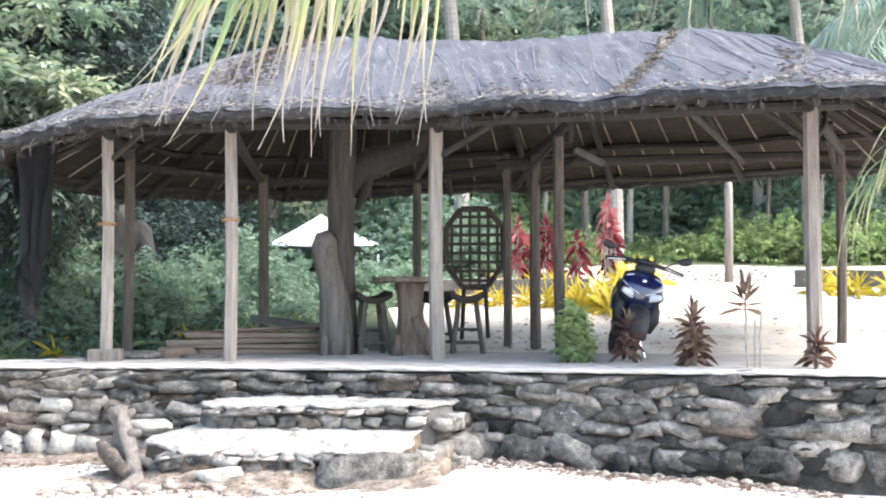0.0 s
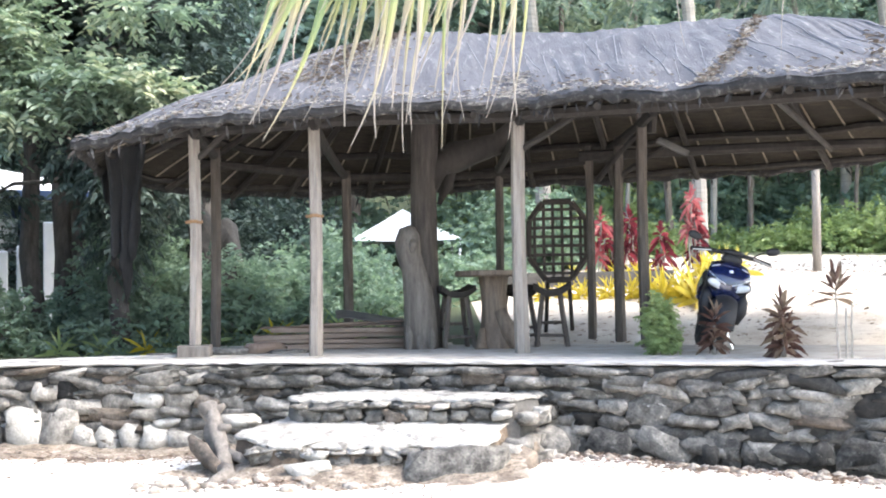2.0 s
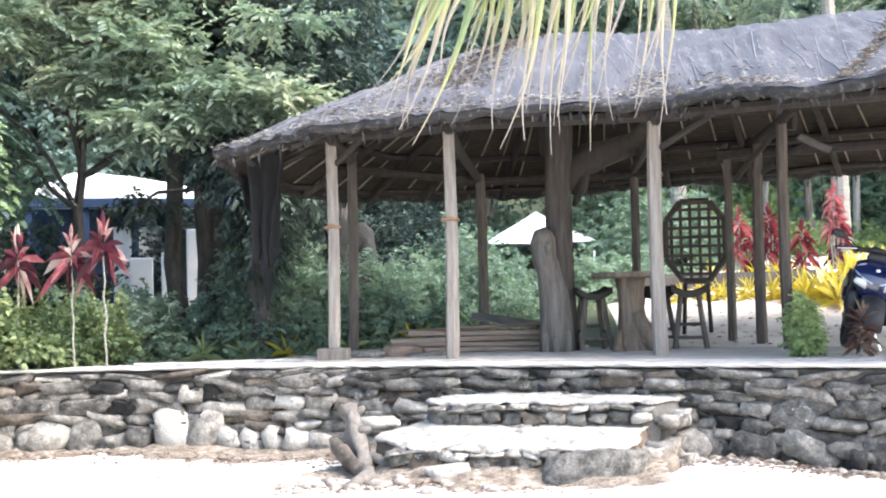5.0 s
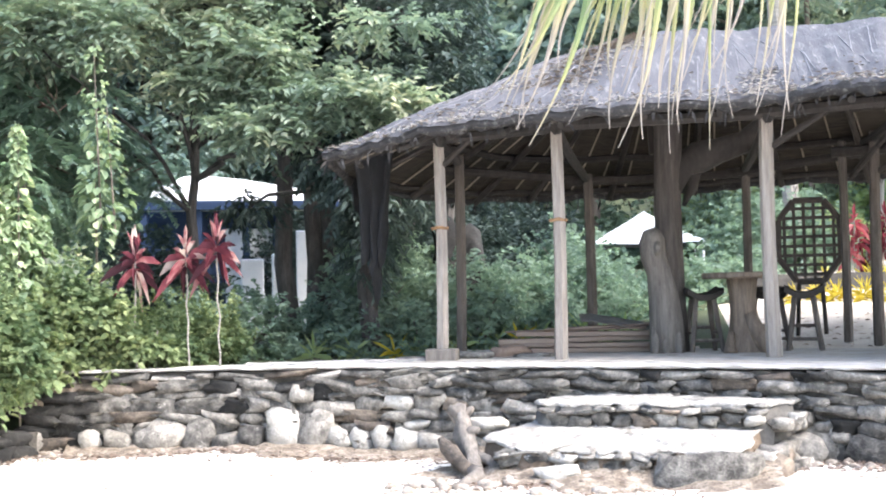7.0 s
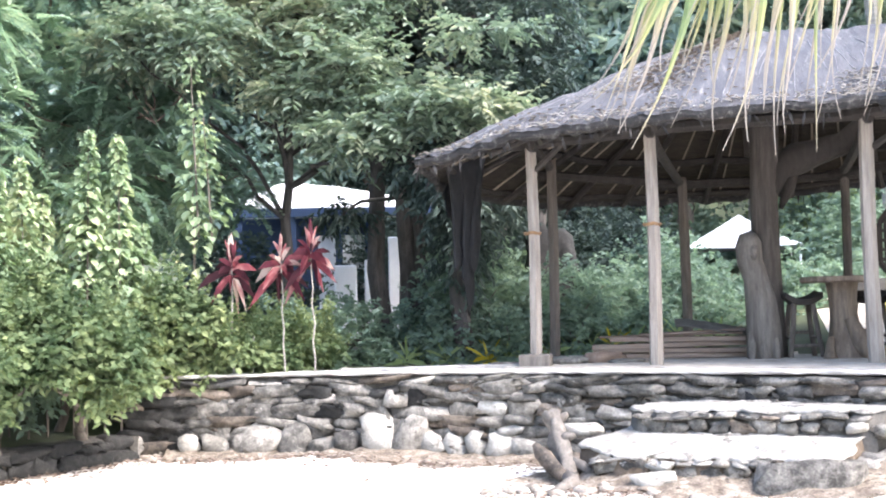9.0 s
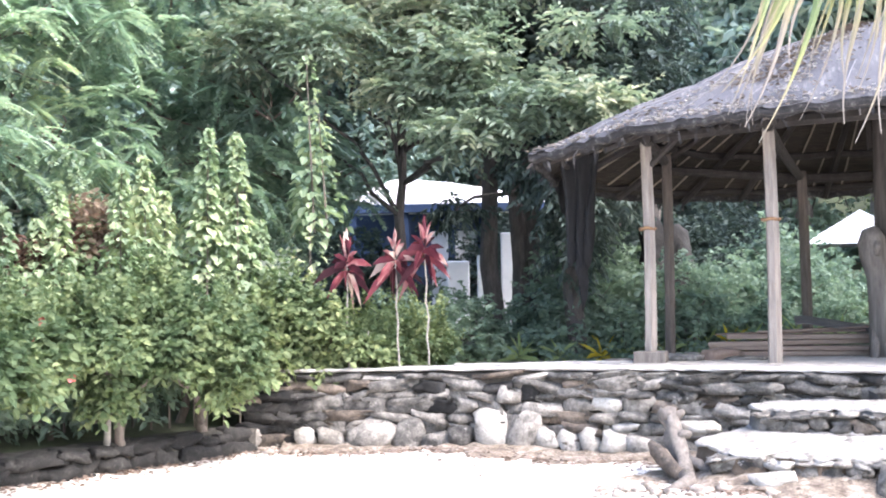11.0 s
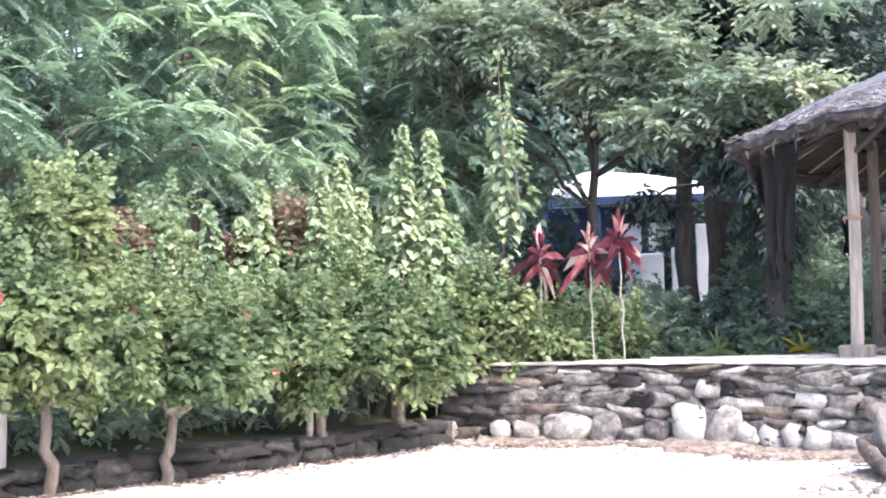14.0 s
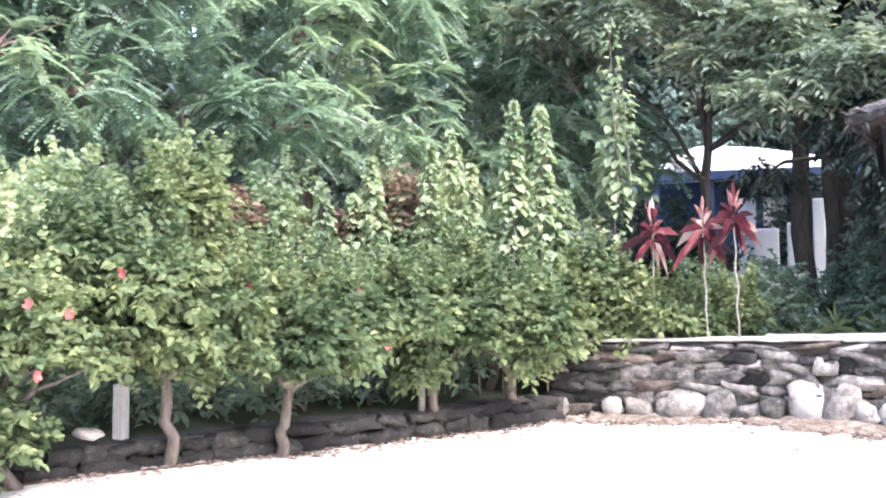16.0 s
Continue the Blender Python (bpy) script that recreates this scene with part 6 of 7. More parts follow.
sc = thing("motor_scooter", (3.62, 12.35, PLAT + 0.012), "glossy dark blue motor scooter parked on its side stand", "scooter")
sc.matrix_basis = pose(3.28, 11.76, PLAT + 0.02, 0, 14, -9) @ Matrix.Diagonal((1.04, 0.93, 0.93, 1))
for yy in (-0.60, 0.62):
    w = part("wheel", torus((0, yy, 0.27), 0.21, 0.06), M["rubber"], sc, "black rubber tyre", True)
    part("rim", torus((0, yy, 0.27), 0.155, 0.022, 24, 6), M["steel"], w, "", True)
    part("hub", Build().tube([(-0.05, yy, 0.27), (0.05, yy, 0.27)], [0.05, 0.05], 12), M["steel"], w)
    for k in range(5):
        a = k * 2 * math.pi / 5
        part("spoke", Build().tube([(0, yy, 0.27), (0, yy + math.cos(a) * 0.16, 0.27 + math.sin(a) * 0.16)], [0.018, 0.013], 6), M["steel"], w)
part("front_fender", Build().grid([[(x, -0.60 + math.cos(a) * (0.30 - 4 * x * x), 0.27 + math.sin(a) * (0.30 - 4 * x * x)) for x in (-0.095, -0.05, 0, 0.05, 0.095)] for a in np.linspace(0.5, 3.3, 14)]), M["blackplastic"], sc, "black front mudguard", True)
for sx in (-0.08, 0.08):
    part("fork_leg", Build().tube([(sx, -0.60, 0.27), (sx * 0.9, -0.48, 0.62)], [0.022, 0.024], 8), M["blackplastic"], sc, "", True)
part("front_fairing", loft([oval(0, -0.46, 0.46, 0.07, 0.05), oval(0, -0.50, 0.54, 0.13, 0.08), oval(0, -0.52, 0.63, 0.175, 0.10), oval(0, -0.50, 0.73, 0.20, 0.11), oval(0, -0.45, 0.82, 0.185, 0.11), oval(0, -0.40, 0.88, 0.14, 0.08), oval(0, -0.36, 0.91, 0.08, 0.05)]), M["bluegloss"], sc, "glossy dark blue fairing", True)
for sx in (-1, 1):
    part("headlight", Build().ball((sx * 0.105, -0.592, 0.65), (0.092, 0.03, 0.040), tr_, 0.0, 2, 0.75, pose(0, 0, 0, 0, -sx * 20, -sx * 18)), M["lens"], sc, "clear headlight", True)
    part("lamp_surround", Build().ball((sx * 0.10, -0.575, 0.65), (0.11, 0.032, 0.065), tr_, 0.0, 2, 0.8, pose(0, 0, 0, 0, -sx * 20, -sx * 18)), M["blackplastic"], sc, "", True)
    part("side_cowl", Build().grid([[(sx * (0.17 + 0.02 * math.sin(k)), -0.50 + 0.08 * j, 0.30 + 0.13 * k) for j in range(4)] for k in range(4)]), M["blackplastic"], sc, "", True)
    part("brow_strip", Build().tube([(sx * 0.03, -0.625, 0.665), (sx * 0.11, -0.605, 0.70), (sx * 0.185, -0.55, 0.765)], [0.007, 0.009, 0.006], 6), M["lens"], sc, "pale brow strip above the headlight", True)
    part("lower_cowl", loft([oval(sx * 0.12, -0.47, 0.30, 0.05, 0.06), oval(sx * 0.15, -0.50, 0.42, 0.065, 0.075), oval(sx * 0.16, -0.49, 0.54, 0.05, 0.07), oval(sx * 0.15, -0.45, 0.62, 0.02, 0.04)]), M["blackplastic"], sc, "black lower cowl", True)
    part("handgrip", Build().tube([(sx * 0.20, -0.30, 0.99), (sx * 0.36, -0.24, 0.965)], [0.018, 0.019], 8), M["rubber"], sc, "", True)
    part("brake_lever", Build().tube([(sx * 0.19, -0.35, 0.985), (sx * 0.35, -0.31, 0.955)], [0.008, 0.006], 6), M["steel"], sc)
    part("turn_signal", Build().ball((sx * 0.13, -0.50, 0.83), (0.05, 0.02, 0.016), tr_, 0, 2, 1.0, pose(0, 0, 0, 0, sx * 25, 0)), M["lens"], sc, "", True)
    part("mirror_stem", Build().tube([(sx * 0.18, -0.31, 0.99), (sx * 0.24, -0.30, 1.05), (sx * 0.31, -0.28, 1.09)], [0.007, 0.007, 0.007], 6), M["blackplastic"], sc)
    part("mirror", Build().ball((sx * 0.355, -0.28, 1.10), (0.066, 0.02, 0.042), tr_, 0, 2, 0.85, pose(0, 0, 0, 0, -sx * 18, 0)), M["blackplastic"], sc, "black rear-view mirror", True)
    part("side_panel", loft([[(sx * 0.10, 0.05, z0), (sx * 0.16, 0.05, z0 + 0.06), (sx * 0.15, 0.05, z0 + 0.16), (sx * 0.09, 0.05, z0 + 0.18)] if i == 0 else [(sx * 0.08, y_, z0), (sx * w_, y_, z0 + 0.06), (sx * (w_ - 0.01), y_, z0 + 0.17), (sx * 0.08, y_, z0 + 0.2)] for i, (y_, z0, w_) in enumerate([(0.05, 0.40, 0.16), (0.25, 0.44, 0.18), (0.5, 0.50, 0.17), (0.75, 0.58, 0.13), (0.9, 0.64, 0.09)])]), M["bluegloss"], sc, "", True)
part("handlebar", Build().tube([(-0.22, -0.30, 0.985), (-0.1, -0.32, 0.99), (0.1, -0.32, 0.99), (0.22, -0.30, 0.985)], [0.022] * 4, 8), M["blackplastic"], sc, "", True)
part("dash", Build().ball((0, -0.33, 1.0), (0.10, 0.06, 0.035), tr_, 0, 2, 0.8), M["blackplastic"], sc, "", True)
part("windscreen_visor", Build().ball((0, -0.40, 0.93), (0.10, 0.04, 0.05), tr_, 0, 2, 0.8), M["blackplastic"], sc, "", True)
part("badge", Build().ball((0, -0.572, 0.80), (0.02, 0.008, 0.02), tr_, 0, 2), M["steel"], sc, "small round silver badge")
part("leg_shield", Build().box((0, -0.36, 0.62), (0.34, 0.05, 0.52), 0.02), M["blackplastic"], sc)
part("floorboard", Build().box((0, -0.12, 0.34), (0.30, 0.46, 0.06), 0.02), M["blackplastic"], sc)
part("engine", Build().ball((0.02, 0.45, 0.32), (0.12, 0.26, 0.12), tr_, 0.2, 2, 0.7), M["blackplastic"], sc, "", True)
part("seat", loft([[(math.cos(a) * w_, y_, z_ + math.sin(a) * h_) for a in np.linspace(0, 2 * math.pi, 13)[:-1]] for y_, z_, w_, h_ in ((0.06, 0.68, 0.07, 0.05), (0.18, 0.70, 0.13, 0.06), (0.45, 0.72, 0.14, 0.06), (0.6, 0.77, 0.13, 0.06), (0.85, 0.79, 0.08, 0.04))]), M["rubber"], sc, "black padded seat", True)
part("exhaust", Build().tube([(0.17, 0.2, 0.26), (0.19, 0.45, 0.30), (0.19, 0.85, 0.38)], [0.02, 0.05, 0.055], 10), M["blackplastic"], sc, "", True)
part("side_stand", Build().tube([(0.10, 0.0, 0.28), (0.24, -0.02, 0.03)], [0.012, 0.012], 6), M["steel"], sc)
part("rear_carrier", Build().tube([(-0.08, 0.7, 0.80), (-0.07, 0.95, 0.83), (0.07, 0.95, 0.83), (0.08, 0.7, 0.80)], [0.012] * 4, 6), M["blackplastic"], sc)

x, y, _ = polar(-14.3, 12.9)
part("rafter_board", Build().box((x, y, 2.84), (0.34, 0.11, 0.022), 0.004, pose(0, 0, 0, 35, 28, -20)), M["kerbstone"], shelter, "pale loose board wedged in the rafters")

# ---- driftwood and litter at the foot of the wall ----
dw = thing("driftwood_stump", (-1.15, 9.9, 0.0), "weathered driftwood log leaning by the steps", "driftwood")
part("log", Build().tube([(0.06, -0.1, -0.05), (0.03, 0.1, 0.12), (-0.05, 0.30, 0.27), (-0.09, 0.42, 0.38), (-0.12, 0.50, 0.46), (-0.10, 0.53, 0.50)], [0.08, 0.065, 0.088, 0.072, 0.085, 0.04], 14, True, 1, 0.34, tr_), M["logwood"], dw, "", True)
for a_, b_, r_ in (((-0.10, 0.46, 0.42), (-0.20, 0.46, 0.50), 0.06), ((-0.08, 0.46, 0.42), (0.0, 0.44, 0.49), 0.05), ((-0.05, 0.3, 0.28), (0.07, 0.24, 0.33), 0.05)):
    part("knot", Build().tube([a_, tuple((p + q) / 2 for p, q in zip(a_, b_)), b_], [r_, r_ * 0.9, r_ * 0.4], 9, True, 1, 0.3, tr_), M["logwood"], dw, "", True)
part("root_arm", Build().tube([(-0.26, 0.34, 0.24), (-0.20, 0.24, 0.19), (-0.09, 0.08, 0.10), (0.04, -0.14, 0.02)], [0.025, 0.055, 0.06, 0.045], 10, True, 1, 0.26, tr_), M["stone_brown"], dw, "warm brown broken root", True)
part("root_arm", Build().tube([(0.04, -0.05, 0.03), (0.10, -0.30, 0.03), (0.02, -0.55, 0.0), (-0.06, -0.75, -0.02)], [0.07, 0.055, 0.04, 0.02], 10, True, 1, 0.26, tr_), M["logwood"], dw, "", True)
part("root_arm", Build().tube([(0.02, 0.12, 0.12), (0.16, 0.05, 0.10), (0.26, -0.05, 0.02)], [0.06, 0.045, 0.02], 10, True, 1, 0.26, tr_), M["logwood"], dw, "", True)


def mound(course, s0, s1, out, high, seed):
    """A bank of soil against the foot of a wall, that runs out raggedly into the sand."""
    b, rows_ = Build(), []
    for i in range(int((s1 - s0) / 0.06) + 1):
        p, t, n = course.at(s0 + i * 0.06)
        o_ = out * (1.5 if -3.2 < p.x < -1.0 else 1.0) * (0.75 + 0.7 * noise.noise(Vector((i * 0.11, seed, 0))))
        row = []
        for k in range(11):
            q = p + n * (-0.1 + (o_ + 0.1) * k / 10)
            f = max(0.0, 1 - k / 10)
            row.append((q.x, q.y, gz(q.x, q.y) + high * f ** 1.3 - 0.02 + 0.035 * noise.noise(Vector((q.x * 7, q.y * 7, seed))) + 0.015 * noise.noise(Vector((q.x * 23, q.y * 23, seed)))))
        rows_.append(row)
    return b.grid(rows_)


tagged(new("soil_bank", mound(front, 7.6, front.s[-1] - 0.3, 0.85, 0.10, 1.0).mesh("soil_bank", M["dirtbank"], True)), "brown littered soil banked against the stone wall", "soil", kind="structure")
step_line = Course([(1.2, 9.32), (0.5, 9.36), (-0.2, 9.55), (-0.9, 9.85), (-1.2, 10.3)], -1)
if step_line.at(1)[2].y > 0:
    step_line.flip = 1
tagged(new("soil_bank", mound(step_line, 0.0, step_line.s[-1], 0.75, 0.15, 4.0).mesh("soil_bank", M["dirtbank"], True)), "brown soil and litter spilling below the steps", "soil", kind="structure")


def scatter(n, rng, place, size, flat=0.75):
    P = np.array([place(rng) for _ in range(n)])
    a = rng.uniform(0, 2 * np.pi, n)
    d = np.stack([np.cos(a), np.sin(a), rng.uniform(-0.1, 0.35, n)], 1)
    sz = rng.uniform(*size, n)
    return leaves(P, d, sz, sz * 0.42, rng, 0.25, 0.1, flat)


def litter_place(rng):
    s_ = rng.uniform(4.2, front.s[-1])
    p, t, n = front.at(s_)
    q = p + n * (0.05 + abs(rng.normal()) * 0.32)
    return (q.x, q.y, gz(q.x, q.y) + 0.012)


def low_litter(rng):
    s_ = rng.uniform(0.2, low.s[-1] - 2)
    p, t, n = low.at(s_)
    q = p + n * (0.02 + abs(rng.normal()) * 0.18)
    return (q.x, q.y, gz(q.x, q.y) + 0.012)


nr = np.random.default_rng(77)
tagged(new("leaf_litter", quick_mesh("leaf_litter", *merge(scatter(4200, nr, litter_place, (0.02, 0.075)), scatter(900, nr, low_litter, (0.03, 0.09)), scatter(500, nr, lambda r: (lambda x, y: (x, y, gz(x, y) + 0.012))(r.uniform(-6, 3), r.uniform(7.5, 11)), (0.02, 0.06))), M["deadleaf"])), "dry brown leaf litter on the sand along the walls", "leaf litter", kind="stuff")


def step_litter(rng):
    x, y = -0.7 + rng.normal() * 0.55, 9.42 - abs(rng.normal()) * 0.22
    return (x, y, gz(x, y) + 0.012)


def sand_litter(rng):
    x = rng.uniform(-3.6, 0.6)
    y = float(wall_y(x)) - (0.5 if x < -1.0 else 1.6) - abs(rng.normal()) * 0.7
    return (x, y, gz(x, y) + 0.010)


tagged(new("leaf_litter", quick_mesh("leaf_litter", *scatter(1300, nr, sand_litter, (0.012, 0.05), 0.95), M["deadleaf"])), "brown leaf scraps strewn over the sand before the wall", "leaf litter", kind="stuff")
tagged(new("leaf_litter", quick_mesh("leaf_litter", *scatter(420, nr, step_litter, (0.02, 0.07), 0.95), M["deadleaf"])), "brown leaf litter below the stone steps", "leaf litter", kind="stuff")


def yard_litter(rng):
    x, y = rng.uniform(2, 9), rng.uniform(12.6, 22)
    return (x, y, gz(x, y) + 0.015)


tagged(new("leaf_litter", quick_mesh("leaf_litter", *scatter(1500, nr, yard_litter, (0.02, 0.08)), M["deadleaf"])), "dry leaves strewn over the sandy yard", "leaf litter", kind="stuff")
pb = Build()
pr_ = random.Random(3)
for k in range(420):
    s_ = pr_.uniform(4.0, front.s[-1])
    p, t, n = front.at(s_)
    q = p + n * (0.04 + abs(pr_.gauss(0, 0.16)))
    sz = pr_.uniform(0.012, 0.045)
    pb.ball((q.x, q.y, gz(q.x, q.y) + sz * 0.3), (sz * 1.3, sz, sz * 0.7), pr_, 0.5, 1)
for k in range(190):
    x, y = pr_.uniform(-1.7, 0.4), pr_.uniform(8.9, 9.75)
    sz = pr_.choice((0.01, 0.015, 0.02, 0.03, 0.05))
    pb.ball((x, y, gz(x, y) + sz * 0.3), (sz * 1.3, sz, sz * 0.7), pr_, 0.5, 1)
tagged(new("rubble", pb.mesh("rubble", M["rubble"], True)), "small stones and rubble at the foot of the wall", "rubble", kind="stuff")


# leaves fallen on the roof
def roof_litter(rng):
    c = rng.random()
    if c < 0.45:
        u_, v_ = rng.normal(1.5, 0.35), rng.uniform(0.3, 1.0)
    elif c < 0.6:
        v_ = rng.uniform(0.02, 1.0)
        u_ = 4.21 + 0.64 * v_ + rng.normal() * 0.018
    elif c < 0.66:
        v_ = rng.uniform(0.03, 0.62)
        u_ = 4.78 + 1.35 * v_ + rng.normal() * 0.05
    else:
        u_, v_ = rng.uniform(0, 8), abs(rng.normal()) * 0.12
    p = roof_at(u_ % 15, min(max(v_, 0), 1))
    return (p.x, p.y, p.z + 0.012)


tagged(new("roof_litter", quick_mesh("roof_litter", *scatter(2200, nr, roof_litter, (0.025, 0.075), 0.95), M["roof_leaf"])), "dry leaves and torn thatch lying on the roof netting", "leaf litter", kind="stuff")


# torn thatch and pale leaves gathered along the eave and on the hips
def eave_litter(rng):
    if rng.random() < 0.6:
        u, v = rng.uniform(0, 6.2), abs(rng.normal()) * 0.035 + 0.012
    else:
        k, v = rng.choice(5), rng.uniform(0.02, 0.85)
        u = (1.0, 2.0, 2.9 + 0.1 * v, 4.21 + 0.64 * v, 4.78 + 1.35 * v)[k] + rng.normal() * (0.06 if k < 3 else 0.02)
        v = v * 0.3 if k == 2 else v * 0.75 if k == 4 else v
    p = roof_at(u, v)
    return (p.x, p.y, p.z + 0.022)


tagged(new("eave_litter", quick_mesh("eave_litter", *scatter(1900, nr, eave_litter, (0.02, 0.07), 0.9), M["palelitter"])), "pale torn thatch and leaves along the eave and hips", "leaf litter", kind="stuff")
cr = random.Random(77)
for k in range(70):
    u0, v0 = cr.uniform(0.1, 6.1), cr.uniform(0.0, 0.45)
    v1 = min(0.97, v0 + cr.uniform(0.2, 0.6))
    sl, r_ = cr.uniform(-0.3, 0.1), cr.uniform(0.0025, 0.006)
    pts = [roof_at(u0 + sl * (v_ - v0), v_) + Vector((0, 0, 0.003)) for v_ in np.linspace(v0, v1, 9)]
    part("net_crease", Build().tube(pts, [r_ * (0.3 if q in (0, 8) else 1) for q in range(9)], 6), M["crease"], roof_ob, "", True)


# ragged thatch ends under the eave
def fringe(n, rng):
    P, d = [], []
    for _ in range(n):
        p = roof_at(rng.uniform(0, 15), 0.01)
        P.append((p.x, p.y, p.z - 0.08))
        d.append((rng.normal() * 0.4, rng.normal() * 0.4, -1))
    return blades(np.array(P), np.array(d), rng.uniform(0.05, 0.2, n), rng.uniform(0.012, 0.03, n), rng, 0.0, 0.1)


part("thatch_fringe", quick_mesh("thatch_fringe", *fringe(420, nr), M["rim"]), None, roof_ob, "ragged thatch ends")


# ---- palm fronds hanging before the camera ----
def leaflet(root, tip, width, rng, bulge, dry=0.35):
    """A narrow folded strip that hangs from root to tip in a bow, with a dry grey end."""
    n = 16
    root, tip = Vector(root), Vector(tip)
    b = Build()
    hook = rng.uniform(-0.035, 0.04)
    side = Vector((1, 0.25, 0)).normalized()
    for i in range(n + 1):
        f = i / n
        p = root.lerp(tip, f) + Vector((bulge * math.sin(math.pi * f) + hook * max(0, f - 0.7) ** 2 * 11, rng.uniform(-0.002, 0.002), 0.05 * math.sin(math.pi * f)))
        w = width * (1 if f < 0.4 else max(0.20, 1 - 1.75 * (f - 0.4))) * (0.5 + 0.5 * min(1, (1 - f) * 9)) * 0.5
        tw = side * w
        b.v += [tuple(p - tw), tuple(p + Vector((0, -w * 0.5, 0))), tuple(p + tw)]
    for i in range(n):
        o = i * 3
        b.f += [(o, o + 1, o + 4, o + 3), (o + 1, o + 2, o + 5, o + 4)]
    me = b.mesh("leaflet", M["leaflet"])
    age = me.attributes.new("age", "FLOAT", "POINT")
    age.data.foreach_set("value", [(k // 3) / n + 0.35 - (1 - dry) for k in range(len(me.vertices))])
    return me


fd = thing("palm_frond", polar(-1, 2.6, 2.2), "yellow-green coconut frond with dry grey leaflet tips", "palm frond")
fdm = fd.matrix_basis.inverted()
rach = [fdm @ Vector(p) for p in (polar(-24, 2.75, 2.36), polar(-16, 2.68, 2.30), polar(-9, 2.62, 2.24), polar(-2, 2.6, 2.17), polar(3.4, 2.6, 2.09), polar(5.2, 2.6, 2.04))]
part("rachis", Build().tube(rach, [0.018, 0.016, 0.013, 0.010, 0.007, 0.004], 7), M["frond"], fd)
fr_ = random.Random(19)
SPAN = [(3.4, 0.4, 20), (0.4, -1.6, 9), (-1.6, -3.2, 10), (-3.4, -4.6, 9), (-5.4, -6.9, 9)]
for b0, b1, n in SPAN:
    for k in range(n):
        f = (k + fr_.random()) / n
        bb = b0 + (b1 - b0) * f
        d_ = 2.6 + fr_.uniform(-0.12, 0.12)
        zr = np.interp(-bb, [-5.2, -3.4, 2, 9], [2.04, 2.09, 2.17, 2.24])
        lean = fr_.uniform(1.2, 3.8) if bb > 0.4 else fr_.uniform(0.4, 2.2) if bb > -3.3 else fr_.uniform(-0.3, 1.3)
        ztip = fr_.choice((fr_.uniform(1.66, 1.74), fr_.uniform(1.72, 1.82), fr_.uniform(1.80, 1.95)))
        part("leaflet", leaflet(fdm @ Vector(polar(bb, d_, zr)), fdm @ Vector(polar(bb + lean, d_ - 0.05, ztip)), fr_.uniform(0.009, 0.021), fr_, fr_.uniform(0.0, 0.05), fr_.uniform(0.12, 0.36)), None, fd)
for bb, z_, ln in ((-9.6, 1.94, 0.4), (-10.2, 1.99, 0.3), (-12.4, 1.92, 0.3), (-14.0, 1.88, 0.5), (-14.2, 1.97, 0.3), (-17.2, 1.93, -0.3), (-18.4, 1.84, -1.0), (-17.5, 1.95, 0.2), (-11.3, 1.97, 0.2)):
    part("leaflet", leaflet(fdm @ Vector(polar(bb + ln, 2.66, 2.3)), fdm @ Vector(polar(bb, 2.62, z_)), fr_.uniform(0.008, 0.013), fr_, 0.02, 0.5), None, fd)
for k in range(6):
    bb = -25.2 - 0.2 * k
    part("leaflet", leaflet(fdm @ Vector(polar(bb - 0.2, 2.7, 2.36)), fdm @ Vector(polar(bb + fr_.uniform(-0.3, 0.4), 2.66, fr_.uniform(1.85, 1.98))), 0.016, fr_, 0.01, 0.2), None, fd)

fd2 = thing("palm_frond", polar(-29.5, 6, 2.35), "pale green coconut frond reaching in at the edge", "palm frond")
fdm = fd2.matrix_basis.inverted()
part("rachis", Build().tube([fdm @ Vector(p) for p in (polar(-34, 6.3, 2.6), polar(-30, 6.1, 2.42), polar(-27.6, 6.0, 2.1), polar(-26.9, 5.95, 1.85))], [0.02, 0.016, 0.01, 0.005], 7), M["frond"], fd2)
for k in range(22):
    f = k / 21
    bb = -30 + 3.0 * f
    zr = 2.42 - 0.5 * f
    lo = fr_.random() < 0.6
    tip = polar(bb + (fr_.uniform(1.5, 3.2) if lo else fr_.uniform(0.6, 2.4)), 5.9, zr - fr_.uniform(0.25, 0.62))
    part("leaflet", leaflet(fdm @ Vector(polar(bb, 6, zr)), fdm @ Vector(tip), fr_.uniform(0.008, 0.015), fr_, -0.05, 0.15), None, fd2)

# ---- garden hut, tent and markers ----
hx, hy, _ = polar(17.9, 22.6)
hut = thing("garden_hut", (hx, hy, gz(hx, hy) - 0.1), "white garden hut with a pale roof and blue trim", "hut", turn=18)
hz = 3.02 - (gz(hx, hy) - 0.1)
# porch shadow on the white wall is given as a dark blue colour
part("wall", Build().box((0.1, 0, hz / 2), (2.5, 1.8, hz), 0.02), M["bluepaint_and_shade"], hut, "wall coloured dark blue to stand for the porch shade")
part("roof", Build().grid([[(-1.12, -1.2, hz + 0.16), (1.28, -1.2, hz + 0.16), (2.35, -1.2, hz + 0.14)], [(-0.95, -1.0, hz + 0.36), (0.90, -1.0, hz + 0.36), (2.3, -1.0, hz + 0.26)], [(-0.45, -0.6, hz + 0.62), (0.55, -0.6, hz + 0.58), (2.2, -0.6, hz + 0.30)], [(-0.2, 0, hz + 0.72), (0.3, 0, hz + 0.66), (2.2, 0, hz + 0.32)], [(-1.0, 0.7, hz + 0.5), (0.95, 0.7, hz + 0.5), (2.2, 0.7, hz + 0.28)], [(-1.2, 1.2, hz + 0.16), (1.28, 1.2, hz + 0.16), (2.3, 1.2, hz + 0.14)]]), M["white_sheet"], hut, "pale sheet roof")
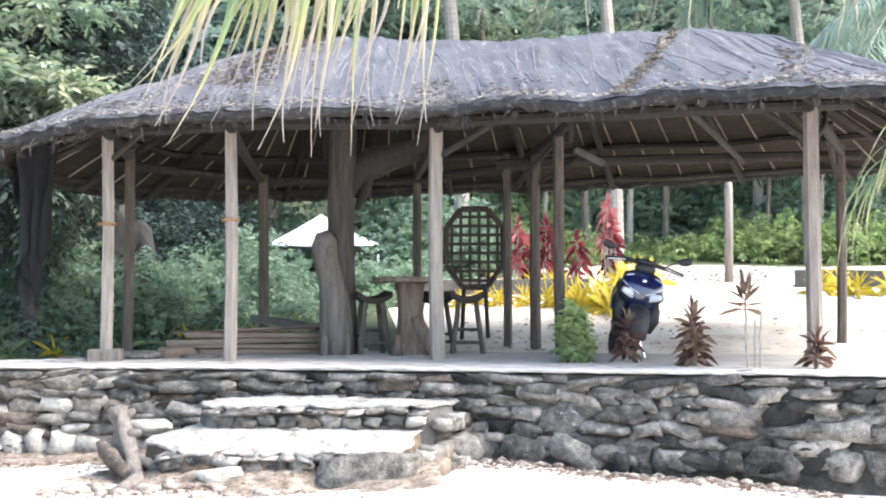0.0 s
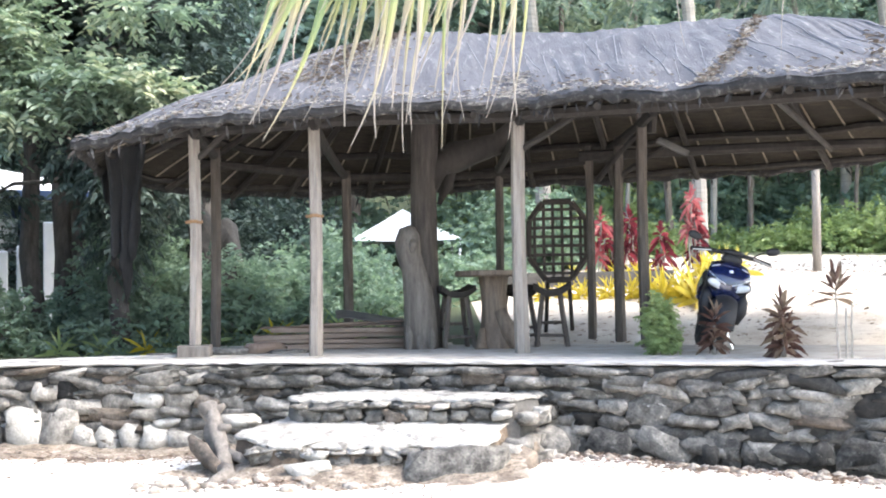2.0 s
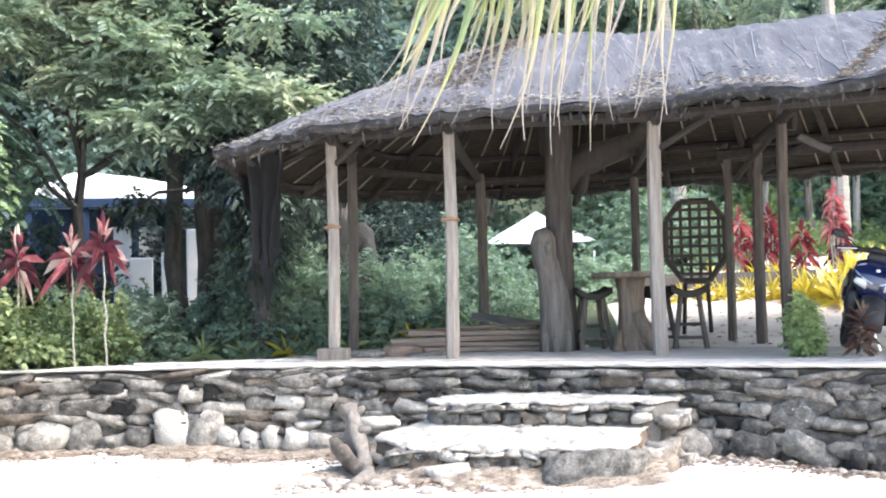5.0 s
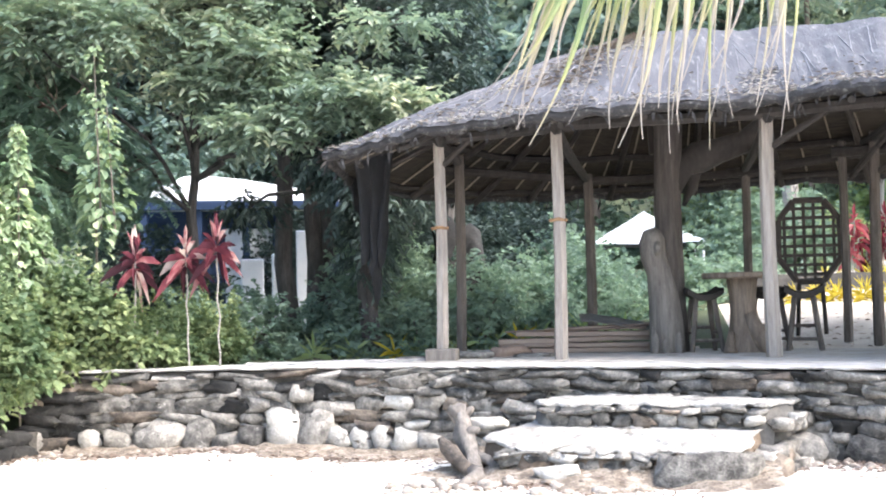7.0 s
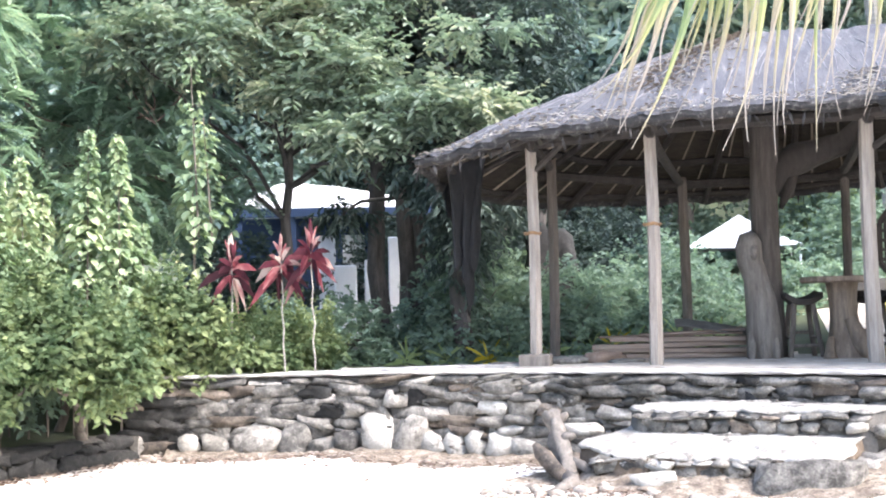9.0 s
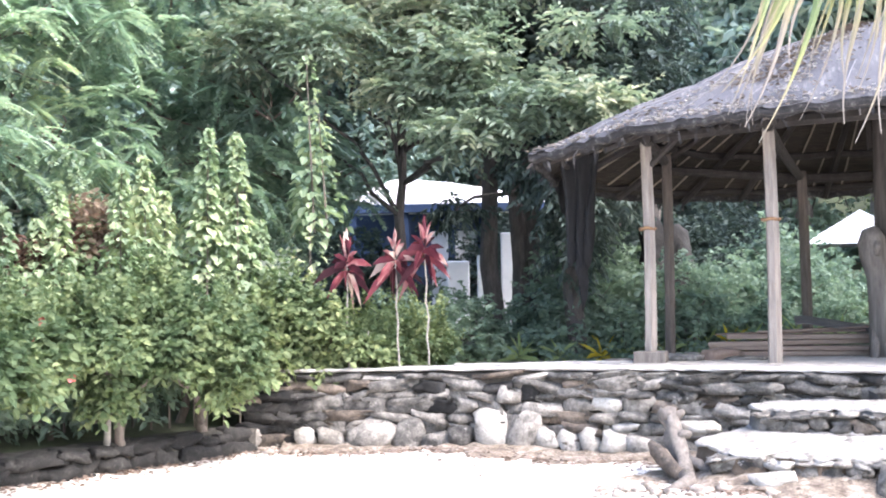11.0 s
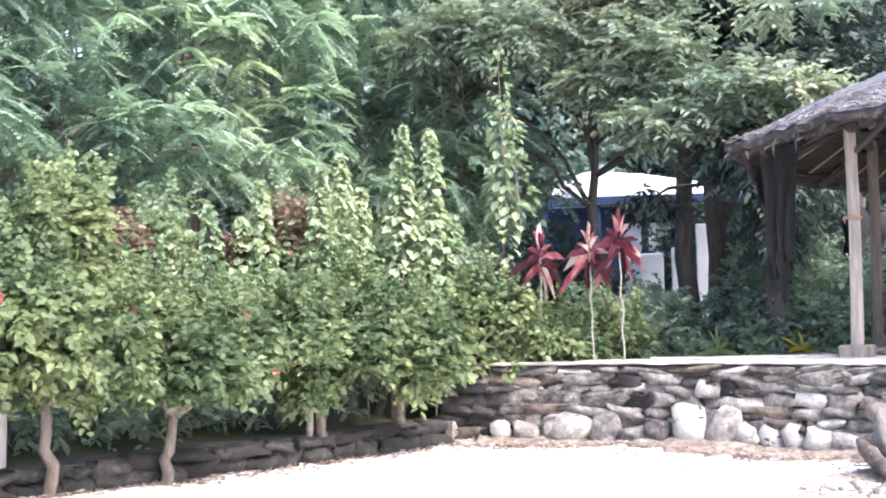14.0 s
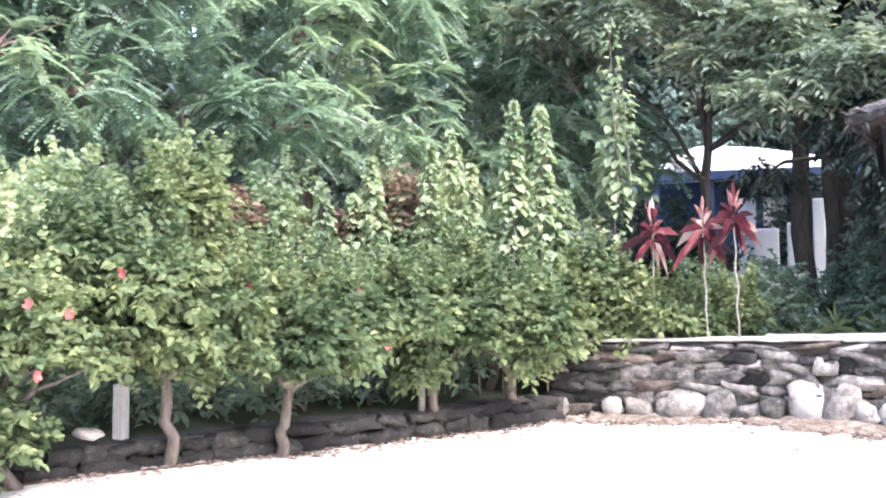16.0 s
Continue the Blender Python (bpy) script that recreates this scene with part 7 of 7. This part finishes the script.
part("fascia", Build().box((0.6, -1.2, hz + 0.07), (3.6, 0.06, 0.15), 0.01), M["bluepaint_and_shade"], hut, "dark blue fascia")
for px_ in (-1.1, -0.2, 0.6, 1.2):
    part("porch_post", Build().box((px_, -1.1, hz / 2), (0.12, 0.12, hz), 0.01), M["bluepaint_and_shade"], hut, "blue porch post")
part("door", Build().box((0.65, -0.92, 1.0), (0.8, 0.05, 1.95), 0.01), M["whitewall"], hut, "white painted door")
# white slabs added to stand for bright strips glimpsed between the trunks
for b_, w_, z0_, z1_ in ((16.05, 0.36, 0.9, 2.12), (13.80, 0.19, 0.9, 2.56), (15.0, 0.13, 0.9, 2.2), (11.72, 0.07, 0.9, 2.0)):
    hx, hy, _ = polar(b_, 20.0)
    g_ = gz(hx, hy)
    ob = new("white_pillar", Build().box((0, 0, (z1_ - g_) / 2), (w_, 0.2, z1_ - g_), 0.02).mesh("white_pillar", M["whitewall"]))
    ob.matrix_basis = pose(hx, hy, g_, 0, 0, b_)
    tagged(ob, "white slab standing in for a bright strip between dark tree trunks", "pillar", "white pillars")

tx, ty, _ = polar(-1.95, 26)
tent = thing("white_tent", (tx, ty, gz(tx, ty)), "white pyramid canopy tent in the garden", "tent")
tz = 2.46 - gz(tx, ty)
rows = []
for f in np.linspace(0, 1, 7):
    h_ = 1.2 * (1 - f)
    zz = tz + 0.7 * f ** 1.15
    rows.append([(-h_, -h_, zz), (0, -h_ * 0.98, zz - 0.03 * (1 - f)), (h_, -h_, zz), (h_ * 0.98, 0, zz - 0.03 * (1 - f)), (h_, h_, zz), (0, h_ * 0.98, zz), (-h_, h_, zz), (-h_ * 0.98, 0, zz)])
part("canopy", Build().grid(rows, True), M["white_sheet"], tent, "white fabric canopy")
for sx in (-1.1, 1.1):
    for sy in (-1.1, 1.1):
        part("leg", Build().tube([(sx, sy, 0), (sx, sy, tz)], [0.025, 0.025], 8), M["whitewall"], tent)

x, y, _ = polar(-20.5, 19.2)
ob = new("timber_pole", Build().tube([(0, 0, -0.1), (0.01, 0, 1.2), (0.0, 0, 2.6)], [0.065, 0.06, 0.055], 10).mesh("timber_pole", M["post"], True))
ob.matrix_basis = pose(x, y, gz(x, y))
tagged(ob, "brown timber pole standing in the yard", "pole")
x, y, _ = polar(6.3, 16.1)
ob = new("garden_rock", Build().ball((0, 0, 0), (0.30, 0.3, 0.85), tr_, 0.6, 3, 0.8, None, 0.1).mesh("garden_rock", M["stone_dark"], True))
ob.matrix_basis = pose(x, y, gz(x, y) + 0.62, 0, -14, 0)
tagged(ob, "tall brown rock among the shade shrubs", "rock")
ob = new("concrete_post", Build().box((0, 0, 0.22), (0.10, 0.10, 0.6), 0.012).mesh("concrete_post", M["concrete_post"]))
ob.matrix_basis = pose(-7.22, 7.05, 0.14, 0, 2, 15)
tagged(ob, "short grey concrete post behind the low wall", "post")
ob = new("white_stone", Build().ball((0, 0, 0), (0.11, 0.08, 0.045), tr_, 0.5, 2, 0.8).mesh("white_stone", M["stone_white"], True))
ob.matrix_basis = pose(-7.12, 6.62, 0.33, 0, 10, 30)
tagged(ob, "flat white stone lying on the low wall", "stone")
ob = new("white_stake", Build().tube([(0, 0, -0.1), (0.02, 0, 0.2), (0.06, 0.02, 0.62)], [0.035, 0.03, 0.028], 8).mesh("white_stake", M["palebark"], True))
ob.matrix_basis = pose(-6.12, 9.72, 0.2)
tagged(ob, "pale bare stake standing in the hedge", "stake")


# hibiscus flowers on the hedge
flower = Build()
for k in range(5):
    a = 2 * math.pi * k / 5
    rows = []
    for f in (0.05, 0.5, 0.85, 1.0):
        w = 0.017 * math.sin(math.pi * min(f * 0.75 + 0.12, 1))
        rows.append([(math.cos(a) * 0.04 * f + q * -math.sin(a) * w, -0.02 * f * f - 0.01, math.sin(a) * 0.04 * f + q * math.cos(a) * w) for q in (-1, 0, 1)])
    flower.grid(rows)
flower_mesh = flower.mesh("flower", M["flower"])
for b_, d_, z_ in ((49.4, 8.25, 0.86), (47.8, 8.6, 1.23), (40.0, 9.35, 1.40), (34.8, 10.2, 1.33), (33.7, 10.25, 0.89), (49.5, 8.4, 1.30), (35.3, 10.2, 1.18), (45.5, 8.65, 1.5), (42.6, 9.2, 1.62)):
    ob = new("hibiscus_flower", flower_mesh)
    ob.matrix_basis = pose(*polar(b_, d_, z_), fr_.uniform(-50, 35), fr_.uniform(-180, 180), b_ + fr_.uniform(-50, 50))
    tagged(ob, "red hibiscus flower among the hedge leaves", "flower", "hibiscus flowers")
